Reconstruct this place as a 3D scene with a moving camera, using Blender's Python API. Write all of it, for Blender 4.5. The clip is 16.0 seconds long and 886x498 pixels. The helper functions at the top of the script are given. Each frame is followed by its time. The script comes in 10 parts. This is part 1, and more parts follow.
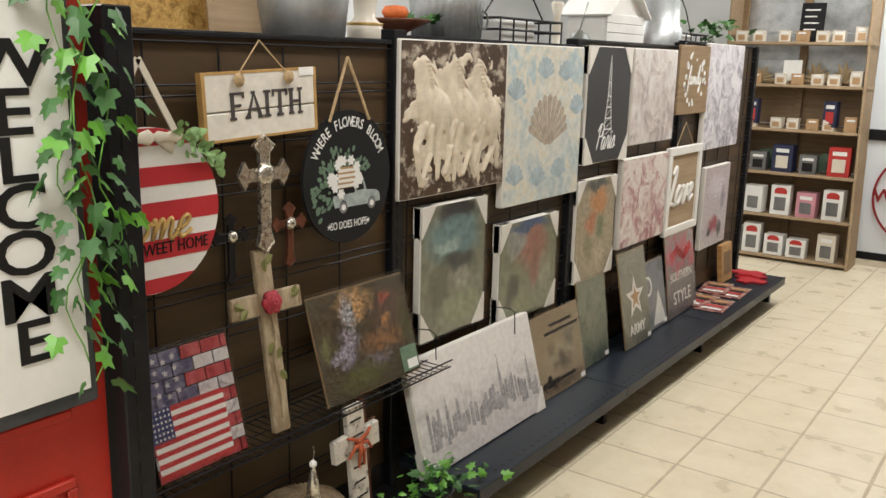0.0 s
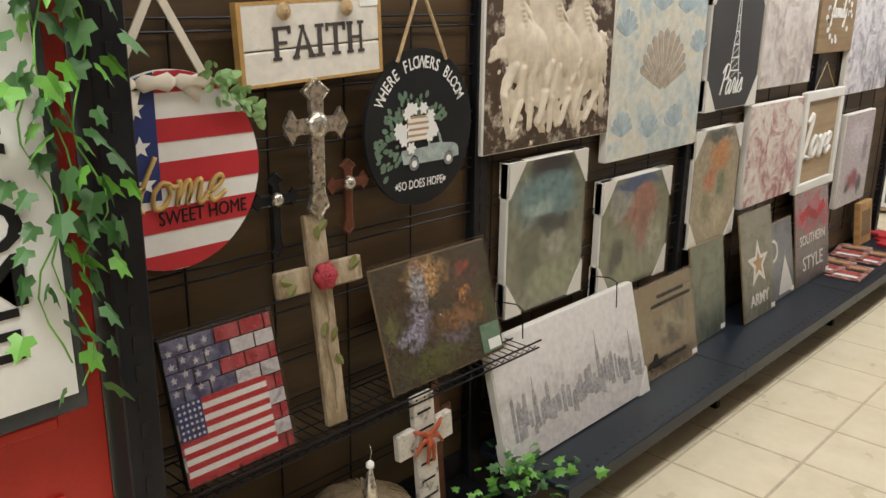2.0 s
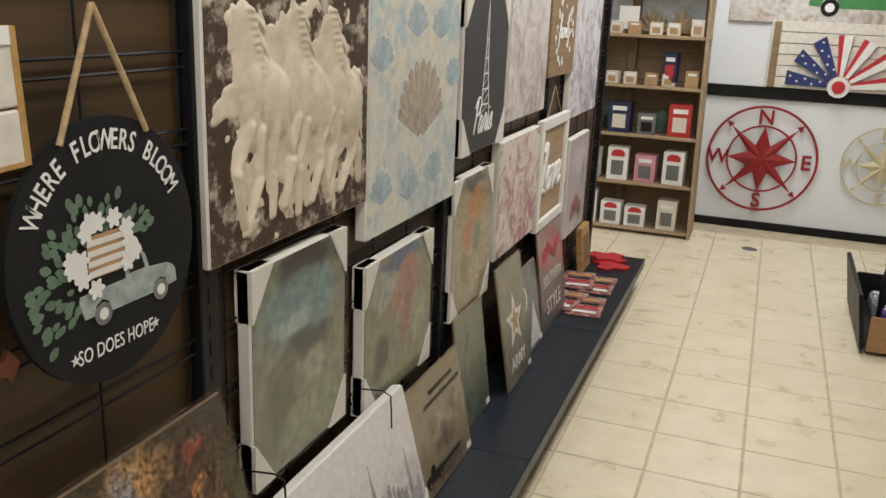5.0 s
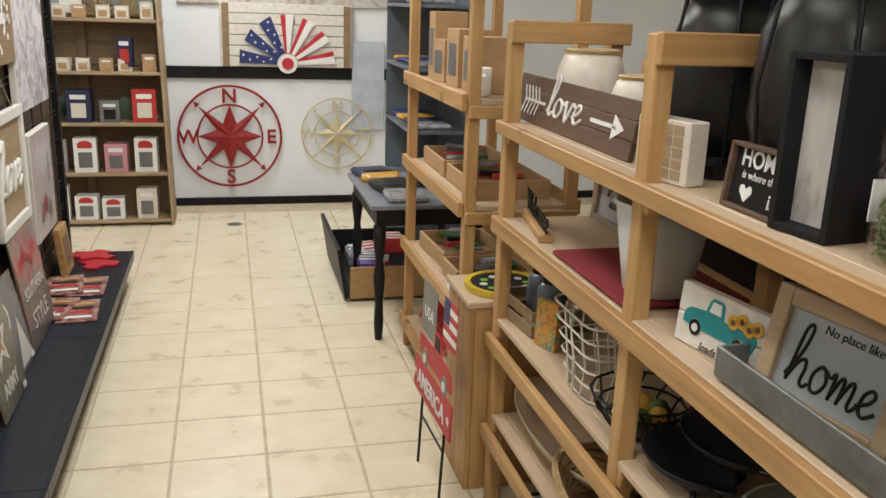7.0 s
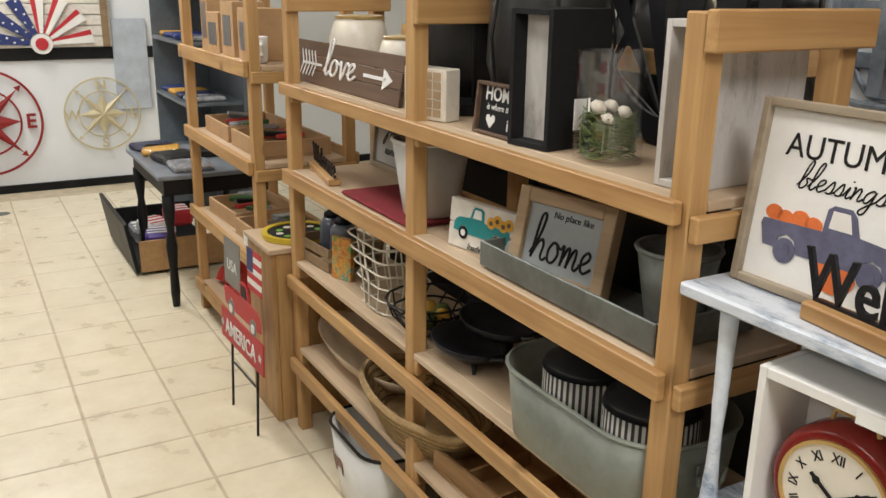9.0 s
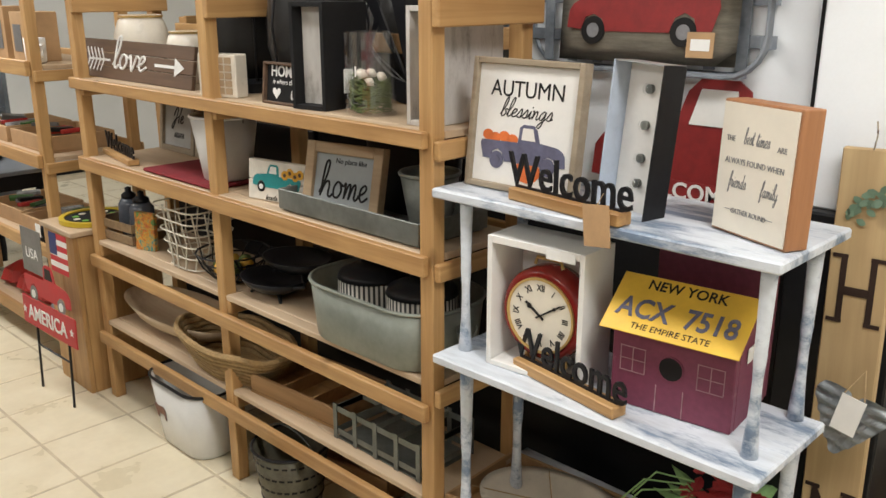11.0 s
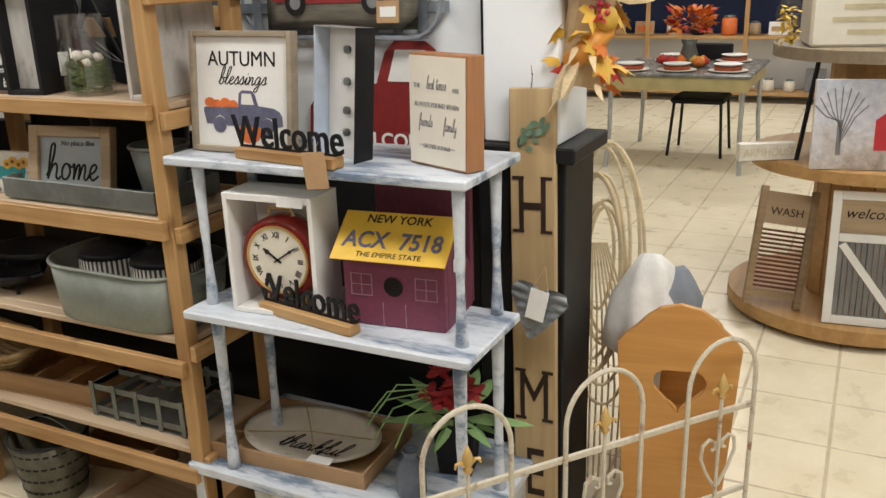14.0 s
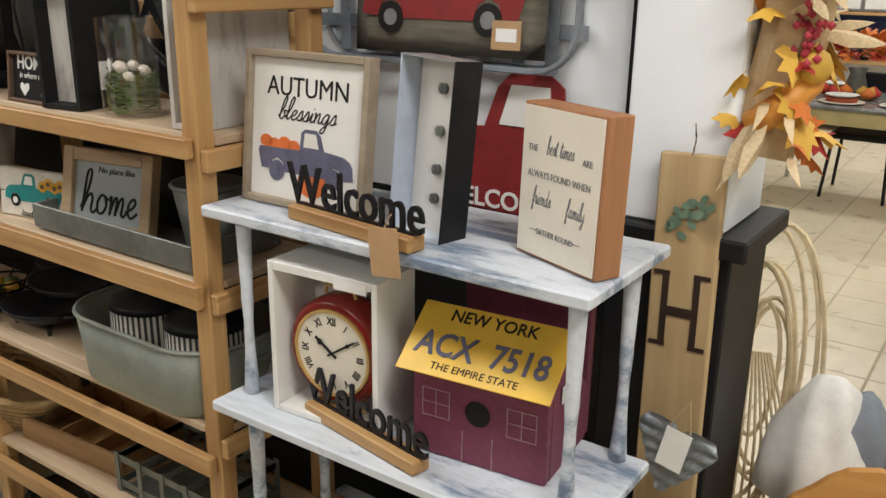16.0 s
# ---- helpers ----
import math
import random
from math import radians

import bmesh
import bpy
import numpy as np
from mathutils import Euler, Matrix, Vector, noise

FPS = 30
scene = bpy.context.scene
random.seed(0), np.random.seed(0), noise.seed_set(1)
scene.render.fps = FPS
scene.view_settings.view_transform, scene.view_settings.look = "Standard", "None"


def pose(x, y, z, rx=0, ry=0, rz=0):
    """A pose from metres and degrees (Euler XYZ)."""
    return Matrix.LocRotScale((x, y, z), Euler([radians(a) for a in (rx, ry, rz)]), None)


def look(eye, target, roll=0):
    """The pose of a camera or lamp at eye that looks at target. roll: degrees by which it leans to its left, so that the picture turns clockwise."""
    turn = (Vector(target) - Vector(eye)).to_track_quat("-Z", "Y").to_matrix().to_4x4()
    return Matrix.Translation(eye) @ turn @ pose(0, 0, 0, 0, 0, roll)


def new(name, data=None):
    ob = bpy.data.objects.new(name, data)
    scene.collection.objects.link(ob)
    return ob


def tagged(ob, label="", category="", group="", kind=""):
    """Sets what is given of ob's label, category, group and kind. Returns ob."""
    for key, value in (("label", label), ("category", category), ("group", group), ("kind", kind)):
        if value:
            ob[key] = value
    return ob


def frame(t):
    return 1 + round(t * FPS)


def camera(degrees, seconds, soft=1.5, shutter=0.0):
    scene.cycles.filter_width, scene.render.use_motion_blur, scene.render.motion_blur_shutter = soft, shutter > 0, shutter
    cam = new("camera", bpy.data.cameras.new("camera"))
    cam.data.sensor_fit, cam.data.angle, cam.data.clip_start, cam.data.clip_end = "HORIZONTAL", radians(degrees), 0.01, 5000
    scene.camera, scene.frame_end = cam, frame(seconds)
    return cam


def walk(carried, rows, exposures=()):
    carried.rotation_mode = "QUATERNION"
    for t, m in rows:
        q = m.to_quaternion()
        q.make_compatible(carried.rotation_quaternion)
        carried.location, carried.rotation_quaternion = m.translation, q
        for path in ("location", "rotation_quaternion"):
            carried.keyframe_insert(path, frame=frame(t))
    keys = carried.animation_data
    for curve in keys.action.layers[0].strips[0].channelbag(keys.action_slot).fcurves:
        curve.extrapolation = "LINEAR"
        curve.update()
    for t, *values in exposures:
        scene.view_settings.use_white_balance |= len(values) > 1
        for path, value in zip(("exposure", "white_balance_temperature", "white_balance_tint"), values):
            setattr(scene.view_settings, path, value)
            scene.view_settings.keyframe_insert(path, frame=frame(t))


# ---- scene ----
cam = camera(54.5, 16.0)
PATH = [
    (0, (0.242, 0.493, 1.577), (-0.894, 2.081, 1.143), 1.4),
    (0.5, (0.236, 0.528, 1.577), (-0.877, 2.127, 1.124), 1.5),
    (1, (0.222, 0.636, 1.576), (-0.942, 2.192, 1.102), 1.4),
    (1.5, (0.185, 0.753, 1.565), (-1.079, 2.208, 1.031), 0.9),
    (2, (0.051, 0.842, 1.55), (-1.253, 2.248, 0.981), 0.8),
    (2.5, (-0.128, 0.924, 1.569), (-1.43, 2.324, 0.98), 1.8),
    (3, (-0.243, 1.066, 1.568), (-1.605, 2.374, 0.91), -0.1),
    (3.5, (-0.291, 1.252, 1.582), (-1.771, 2.457, 0.984), 1.1),
    (4, (-0.369, 1.379, 1.575), (-1.714, 2.711, 0.93), 2.5),
    (4.5, (-0.504, 1.414, 1.583), (-1.544, 3.023, 1.01), 1.5),
    (5, (-0.59, 1.423, 1.592), (-1.254, 3.228, 1.042), 2.4),
    (5.2, (-0.607, 1.437, 1.579), (-1.123, 3.293, 1.04), 2.4),
    (7.3, (-0.599, 1.397, 1.601), (-0.057, 3.24, 1.047), 1.6),
    (7.5, (-0.599, 1.347, 1.604), (-0.033, 3.179, 1.037), 1.3),
    (8, (-0.611, 1.221, 1.602), (-0.063, 3.046, 0.996), 0.5),
    (8.5, (-0.657, 1.159, 1.599), (0.004, 2.953, 1.012), 0.6),
    (9, (-0.772, 1.087, 1.591), (0.172, 2.748, 1.002), 0.8),
    (9.5, (-0.906, 0.986, 1.586), (0.19, 2.534, 0.951), 0.9),
    (9.7, (-0.955, 0.942, 1.583), (0.192, 2.455, 0.956), 1.1),
    (11.8, (-1.28, 0.569, 1.567), (0.173, 1.797, 0.949), -1.3),
    (12, (-1.32, 0.552, 1.559), (0.146, 1.747, 0.909), -1.4),
    (12.5, (-1.381, 0.52, 1.545), (0.088, 1.665, 0.816), -2.0),
    (13, (-1.394, 0.506, 1.536), (0.149, 1.55, 0.807), -1.7),
    (13.5, (-1.37, 0.491, 1.536), (0.28, 1.377, 0.833), -1.3),
    (14, (-1.347, 0.496, 1.555), (0.354, 1.349, 0.94), -1.8),
    (14.5, (-1.286, 0.512, 1.578), (0.448, 1.387, 1.099), -1.5),
    (15, (-1.155, 0.554, 1.613), (0.589, 1.459, 1.239), -0.5),
    (15.5, (-1.003, 0.602, 1.607), (0.656, 1.619, 1.144), 0.3),
    (16, (-0.847, 0.748, 1.577), (0.721, 1.827, 0.962), 0.9),
]
walk(cam, [(t, look(eye, target, roll)) for t, eye, target, roll in PATH],
     [(0, -0.15), (2, -0.2), (3, -0.25), (3.5, 0.25), (4.3, 0.0), (5, -0.45), (7.5, -0.2), (9.5, -0.15), (12, 0.0), (13, 0.0), (13.5, -0.31), (14, -0.25), (15, -0.31), (16, -0.35)])

# ---- world and lights ----
world = bpy.data.worlds.new("world")
scene.world = world
world.use_nodes = True
world.node_tree.nodes["Background"].inputs[0].default_value = (0.9, 0.95, 1.0, 1)
world.node_tree.nodes["Background"].inputs[1].default_value = 0.006
scene.view_settings.exposure = 0.0


def ceiling_lamp(x, y, z, power, sx, sy, color=(1.0, 0.98, 0.95)):
    data = bpy.data.lights.new("ceiling_lamp", "AREA")
    data.shape, data.size, data.size_y, data.energy, data.color = "RECTANGLE", sx, sy, power, color
    ob = new("ceiling_lamp", data)
    ob.matrix_world = pose(x, y, z)
    return ob


for lx, ly, pw in [(-0.5, 0.15, 56), (-0.6, 2.6, 24), (-0.6, 5.0, 40), (-0.6, 7.2, 50), (-3.0, 1.5, 40), (-3.0, 4.5, 40),
                   (2.3, 0.2, 48), (2.4, 3.2, 7), (5.0, 1.2, 34), (7.8, 2.0, 60), (7.6, -1.2, 24)]:
    ceiling_lamp(lx, ly, 2.93, pw, 0.5, 1.2)


# ---- mesh helpers ----
def thing(name, label, category, m=None, group="", kind=""):
    ob = new(name)
    ob.empty_display_size = 0.05
    if m is not None:
        ob.matrix_basis = m
    return tagged(ob, label, category, group, kind)


def mesh_of(name, bm, material):
    bmesh.ops.recalc_face_normals(bm, faces=bm.faces)
    me = bpy.data.meshes.new(name)
    bm.to_mesh(me)
    bm.free()
    if material is not None:
        me.materials.append(material)
    return me


def part(name, bm, material, parent=None, label="", smooth=False):
    me = mesh_of(name, bm, material)
    if smooth:
        me.polygons.foreach_set("use_smooth", [True] * len(me.polygons))
    ob = new(name, me)
    if parent is not None:
        ob.parent = parent
    if label:
        tagged(ob, label)
    return ob


def solid(name, label, category, bm, material, m=None, group="", kind="", smooth=False):
    ob = part(name, bm, material, None, "", smooth)
    if m is not None:
        ob.matrix_basis = m
    return tagged(ob, label, category, group, kind)


def facing(x, y, z, yaw, lean=0.0, spin=0.0):
    """An upright thing: local x to its right, y up, z towards the viewer."""
    return pose(x, y, z, 0, 0, yaw) @ pose(0, 0, 0, 90) @ pose(0, 0, 0, -lean) @ pose(0, 0, 0, 0, 0, spin)


def LW(x, y, z, lean=0.0, spin=0.0, turn=0.0):
    return facing(x, y, z, 90 + turn, lean, spin)


def RW(x, y, z, lean=0.0, spin=0.0, turn=0.0):
    return facing(x, y, z, -90 + turn, lean, spin)


def B():
    return bmesh.new()


def box(bm, a, b, bevel=0.0, m=None):
    x0, y0, z0 = a
    x1, y1, z1 = b
    x0, x1, y0, y1, z0, z1 = min(x0, x1), max(x0, x1), min(y0, y1), max(y0, y1), min(z0, z1), max(z0, z1)
    vs = [bm.verts.new((x, y, z)) for x in (x0, x1) for y in (y0, y1) for z in (z0, z1)]
    fs = [bm.faces.new([vs[i] for i in q]) for q in ((0, 1, 3, 2), (4, 6, 7, 5), (0, 4, 5, 1), (2, 3, 7, 6), (0, 2, 6, 4), (1, 5, 7, 3))]
    if bevel > 0:
        es = list({e for q in fs for e in q.edges})
        got = bmesh.ops.bevel(bm, geom=es, offset=bevel, segments=1, affect="EDGES")
        vs = list({v for q in got["faces"] for v in q.verts} | {v for v in vs if v.is_valid})
    if m is not None:
        bmesh.ops.transform(bm, matrix=m, verts=vs)
    return bm


def prism(bm, pts, z0, z1, m=None):
    lo = [bm.verts.new((x, y, z0)) for x, y in pts]
    hi = [bm.verts.new((x, y, z1)) for x, y in pts]
    n = len(pts)
    bm.faces.new(lo[::-1])
    bm.faces.new(hi)
    for i in range(n):
        bm.faces.new((lo[i], lo[(i + 1) % n], hi[(i + 1) % n], hi[i]))
    if m is not None:
        bmesh.ops.transform(bm, matrix=m, verts=lo + hi)
    return bm


def arc(cx, cy, r, a0, a1, n, ry=None):
    ry = r if ry is None else ry
    return [(cx + r * math.cos(radians(a0 + (a1 - a0) * i / n)), cy + ry * math.sin(radians(a0 + (a1 - a0) * i / n))) for i in range(n + 1)]


def disc(bm, cx, cy, r, z0, z1, n=32, ry=None):
    return prism(bm, arc(cx, cy, r, 0, 360 - 360 / n, n - 1, ry), z0, z1)


def washer(bm, cx, cy, r0, r1, z0, z1, n=40, k=1.0):
    rings = []
    for r, z in ((r0, z0), (r1, z0), (r1, z1), (r0, z1)):
        rings.append([bm.verts.new((cx + r * math.cos(2 * math.pi * i / n), cy + k * r * math.sin(2 * math.pi * i / n), z)) for i in range(n)])
    for a in range(4):
        p, q = rings[a], rings[(a + 1) % 4]
        for i in range(n):
            bm.faces.new((p[i], p[(i + 1) % n], q[(i + 1) % n], q[i]))
    return bm


def lathe(bm, prof, n=24, m=None, sx=1.0, sy=1.0, rib=0.0, ribs=0):
    """Turns (radius, height) round z."""
    rings, made = [], []
    for r, z in prof:
        ring = []
        for i in range(n):
            a = 2 * math.pi * i / n
            rr = r * (1 + rib * math.cos(ribs * a))
            ring.append(bm.verts.new((sx * rr * math.cos(a), sy * rr * math.sin(a), z)))
        rings.append(ring)
        made += ring
    for p, q in zip(rings, rings[1:]):
        for i in range(n):
            bm.faces.new((p[i], p[(i + 1) % n], q[(i + 1) % n], q[i]))
    if prof[0][0] > 1e-4:
        bm.faces.new(rings[0][::-1])
    if prof[-1][0] > 1e-4:
        bm.faces.new(rings[-1])
    if m is not None:
        bmesh.ops.transform(bm, matrix=m, verts=made)
    return bm


def tube(bm, pts, r, n=6, closed=False, taper=None):
    """A round wire along points."""
    pts = [Vector(p) for p in pts]
    rings = []
    for i, p in enumerate(pts):
        if closed:
            d = pts[(i + 1) % len(pts)] - pts[i - 1]
        else:
            d = pts[min(i + 1, len(pts) - 1)] - pts[max(i - 1, 0)]
        d = d.normalized() if d.length > 1e-9 else Vector((0, 0, 1))
        u = d.orthogonal() if abs(d.z) > 0.95 else d.cross(Vector((0, 0, 1)))
        u.normalize()
        v = d.cross(u)
        k = r if taper is None else r + (taper - r) * i / max(1, len(pts) - 1)
        rings.append([bm.verts.new(p + k * (math.cos(2 * math.pi * j / n) * u + math.sin(2 * math.pi * j / n) * v)) for j in range(n)])
    pairs = list(zip(rings, rings[1:])) + ([(rings[-1], rings[0])] if closed else [])
    for p, q in pairs:
        for j in range(n):
            bm.faces.new((p[j], p[(j + 1) % n], q[(j + 1) % n], q[j]))
    if not closed:
        bm.faces.new(rings[0][::-1])
        bm.faces.new(rings[-1])
    return bm


def bars(bm, pts, w, t, n=0):
    """Flat strips of width w and thickness t along a 2D line."""
    left, right = [], []
    for i, p in enumerate(pts):
        a, b = Vector(pts[max(i - 1, 0)]), Vector(pts[min(i + 1, len(pts) - 1)])
        d = (b - a).normalized()
        nrm = Vector((-d.y, d.x)) * w / 2
        left.append((p[0] + nrm.x, p[1] + nrm.y))
        right.append((p[0] - nrm.x, p[1] - nrm.y))
    for i in range(len(pts) - 1):
        prism(bm, [left[i], right[i], right[i + 1], left[i + 1]], t[0], t[1])
    return bm


def letters(text, size, depth, material, parent, at=(0, 0, 0), name="lettering", shear=0.0, align="CENTER", spin=0.0, width=1.0, spacing=1.0, bold=0.0, label="", m=None):
    data = bpy.data.curves.new(name, "FONT")
    data.body, data.size, data.extrude, data.align_x, data.shear, data.space_character, data.offset = text, size, depth / 2, align, shear, spacing, bold
    data.resolution_u = 3
    ob = bpy.data.objects.new(name, data)
    me = bpy.data.meshes.new_from_object(ob)
    bpy.data.objects.remove(ob)
    me.transform((m or Matrix()) @ pose(at[0], at[1], at[2] + depth / 2, 0, 0, spin) @ Matrix.Diagonal((width, 1, 1, 1)))
    me.materials.clear()
    me.materials.append(material)
    out = new(name, me)
    out.parent = parent
    if label:
        tagged(out, label)
    return out


# ---- brush script ----
GLYPH = {}
GLYPH["h"] = 1.0, [[(0, 0.2), (0.35, 1.2), (0.45, 2.1), (0.3, 2.3), (0.15, 1.9), (0.12, 0)], [(0.12, 0.1), (0.35, 0.8), (0.6, 1.0), (0.72, 0.7), (0.7, 0.2), (0.85, 0), (1.05, 0.2)]]
GLYPH["o"] = 0.88, [[(0.55, 0.95), (0.3, 1.0), (0.1, 0.6), (0.2, 0.08), (0.5, 0.05), (0.7, 0.5), (0.55, 0.95), (0.75, 0.8), (0.95, 0.85)]]
GLYPH["m"] = 1.15, [[(0, 0.9), (0.1, 0.95), (0.12, 0)], [(0.12, 0.1), (0.3, 0.85), (0.45, 0.95), (0.5, 0.6), (0.48, 0)], [(0.48, 0.1), (0.68, 0.85), (0.85, 0.95), (0.9, 0.6), (0.88, 0.15), (1.02, 0), (1.2, 0.25)]]
GLYPH["n"] = 0.8, [[(0, 0.9), (0.1, 0.95), (0.12, 0)], [(0.12, 0.1), (0.3, 0.85), (0.48, 0.95), (0.54, 0.6), (0.53, 0.15), (0.66, 0), (0.85, 0.25)]]
GLYPH["e"] = 0.72, [[(0, 0.3), (0.4, 0.55), (0.55, 0.85), (0.38, 1.02), (0.15, 0.75), (0.15, 0.25), (0.38, 0), (0.75, 0.3)]]
GLYPH["l"] = 0.5, [[(0, 0.2), (0.35, 1.2), (0.45, 2.1), (0.3, 2.3), (0.15, 1.8), (0.15, 0.3), (0.3, 0), (0.5, 0.25)]]
GLYPH["v"] = 0.8, [[(0, 0.85), (0.12, 0.95), (0.3, 0), (0.42, 0.1), (0.62, 0.95), (0.85, 0.85)]]
GLYPH["f"] = 0.55, [[(0, 0.2), (0.4, 1.2), (0.5, 2.1), (0.35, 2.3), (0.22, 1.8), (0.15, 0), (0.1, -0.8), (0.3, -0.7), (0.25, 0), (0.55, 0.25)], [(-0.05, 0.95), (0.55, 1.05)]]
GLYPH["a"] = 0.95, [[(0.65, 0.85), (0.4, 1.0), (0.12, 0.6), (0.15, 0.1), (0.4, 0.05), (0.65, 0.8)], [(0.65, 0.95), (0.65, 0.2), (0.78, 0), (0.98, 0.25)]]
GLYPH["b"] = 0.75, [[(0, 0.2), (0.35, 1.2), (0.42, 2.1), (0.28, 2.3), (0.15, 1.8), (0.15, 0.2), (0.4, 0), (0.62, 0.4), (0.45, 0.85), (0.8, 0.8)]]
GLYPH["s"] = 0.65, [[(0, 0.2), (0.35, 1.05), (0.5, 0.5), (0.4, 0.05), (0.1, 0.08)], [(0.4, 0.05), (0.7, 0.25)]]
GLYPH["i"] = 0.45, [[(0, 0.25), (0.2, 0.9), (0.18, 0.2), (0.3, 0), (0.5, 0.25)], [(0.22, 1.35), (0.26, 1.42)]]
GLYPH["g"] = 0.88, [[(0.65, 0.85), (0.4, 1.0), (0.12, 0.6), (0.15, 0.1), (0.4, 0.05), (0.65, 0.8)], [(0.65, 0.95), (0.6, -0.6), (0.35, -0.95), (0.2, -0.6), (0.9, 0.25)]]
GLYPH["t"] = 0.5, [[(0, 0.25), (0.25, 1.8), (0.2, 0.2), (0.35, 0), (0.55, 0.25)], [(-0.05, 1.3), (0.5, 1.38)]]
GLYPH["k"] = 0.78, [[(0, 0.2), (0.35, 1.2), (0.42, 2.1), (0.28, 2.3), (0.15, 1.8), (0.12, 0)], [(0.14, 0.4), (0.5, 0.95), (0.55, 0.7), (0.25, 0.5), (0.6, 0), (0.85, 0.2)]]
GLYPH["u"] = 0.88, [[(0, 0.9), (0.1, 0.2), (0.3, 0), (0.55, 0.5), (0.6, 0.95)], [(0.6, 0.95), (0.6, 0.2), (0.72, 0), (0.92, 0.25)]]
GLYPH["r"] = 0.62, [[(0, 0.25), (0.15, 1.05), (0.4, 0.9), (0.4, 0.2), (0.55, 0), (0.7, 0.25)]]
GLYPH["y"] = 0.85, [[(0, 0.9), (0.1, 0.2), (0.3, 0), (0.55, 0.5), (0.6, 0.95)], [(0.6, 0.95), (0.55, -0.6), (0.3, -0.95), (0.18, -0.6), (0.85, 0.25)]]
GLYPH["d"] = 0.95, [[(0.65, 0.85), (0.4, 1.0), (0.12, 0.6), (0.15, 0.1), (0.4, 0.05), (0.65, 0.8)], [(0.72, 2.1), (0.65, 0.2), (0.78, 0), (0.98, 0.25)]]
GLYPH["P"] = 0.95, [[(0.25, 0), (0.4, 2)], [(0, 1.5), (0.4, 2.1), (0.95, 1.9), (0.85, 1.2), (0.35, 1.0)]]
GLYPH["w"] = 1.1, [[(0, 0.9), (0.1, 0.2), (0.3, 0), (0.5, 0.9), (0.6, 0.2), (0.8, 0), (1.0, 0.95), (1.15, 0.85)]]
GLYPH["H"] = 1.2, [[(-0.45, 0.9), (-0.1, 1.9), (0.3, 2.0), (0.3, 1.2), (0.05, 0), (-0.35, -0.9), (-0.5, -0.4), (0.1, 0.5), (0.95, 0.95)], [(1.15, 2.1), (0.9, 1.0), (0.85, 0.1), (1.05, 0)]]
GLYPH["L"] = 0.85, [[(0, 1.8), (0.3, 2.2), (0.4, 1.7), (0.2, 0.4), (0, 0.05), (0.4, 0.1), (0.9, -0.05)]]
GLYPH[" "] = 0.7, []


def glide(pts, n=5):
    """A smooth line through points."""
    out = []
    for i in range(len(pts) - 1):
        a, b, c, d = [Vector(pts[min(max(j, 0), len(pts) - 1)]) for j in (i - 1, i, i + 1, i + 2)]
        for k in range(n):
            t = k / n
            out.append(0.5 * (2 * b + (c - a) * t + (2 * a - 5 * b + 4 * c - d) * t * t + (3 * b - a - 3 * c + d) * t ** 3))
    return out + [Vector(pts[-1])]


def script(text, xh, material, parent, at, weight, slant=0.2, width=1.0, name="lettering", label=""):
    """Joined-up handwriting, centred on its length; xh is the height of a small letter."""
    bm = B()
    x = -sum(GLYPH[c][0] for c in text) / 2
    for c in text:
        adv, strokes = GLYPH[c]
        for st in strokes:
            line = [(at[0] + ((x + p.x) * width + slant * p.y) * xh, at[1] + p.y * xh, at[2]) for p in glide(st)]
            tube(bm, line, weight / 2, 6)
        x += adv
    return part(name, bm, material, parent, label, True)


# ---- materials ----
def nodes_of(name):
    m = bpy.data.materials.new(name)
    m.use_nodes = True
    return m, m.node_tree, m.node_tree.nodes["Principled BSDF"]


def noise_node(nt, vec, scale, detail=4.0, rough=0.55, distort=0.0):
    n = nt.nodes.new("ShaderNodeTexNoise")
    n.inputs["Scale"].default_value, n.inputs["Detail"].default_value = scale, detail
    n.inputs["Roughness"].default_value, n.inputs["Distortion"].default_value = rough, distort
    nt.links.new(vec, n.inputs["Vector"])
    return n.outputs["Fac"]


def ramp_node(nt, fac, stops, mode="LINEAR"):
    r = nt.nodes.new("ShaderNodeValToRGB")
    r.color_ramp.interpolation = mode
    while len(r.color_ramp.elements) < len(stops):
        r.color_ramp.elements.new(0.5)
    for e, (p, c) in zip(r.color_ramp.elements, stops):
        e.position, e.color = p, (*c, 1)
    nt.links.new(fac, r.inputs[0])
    return r.outputs[0]


def mix_node(nt, fac, a, b, kind="MIX"):
    n = nt.nodes.new("ShaderNodeMix")
    n.data_type, n.blend_type = "RGBA", kind
    for i, v in ((0, fac), (6, a), (7, b)):
        if isinstance(v, (int, float)):
            n.inputs[i].default_value = v
        elif isinstance(v, tuple):
            n.inputs[i].default_value = (*v, 1)
        else:
            nt.links.new(v, n.inputs[i])
    return n.outputs[2]


def coords(nt, stretch=(1, 1, 1), kind="Object"):
    t = nt.nodes.new("ShaderNodeTexCoord")
    mp = nt.nodes.new("ShaderNodeMapping")
    mp.inputs["Scale"].default_value = stretch
    nt.links.new(t.outputs[kind], mp.inputs["Vector"])
    return mp.outputs[0]


def bump_node(nt, bsdf, height, strength, dist=0.002):
    b = nt.nodes.new("ShaderNodeBump")
    b.inputs["Strength"].default_value, b.inputs["Distance"].default_value = strength, dist
    nt.links.new(height, b.inputs["Height"])
    nt.links.new(b.outputs[0], bsdf.inputs["Normal"])


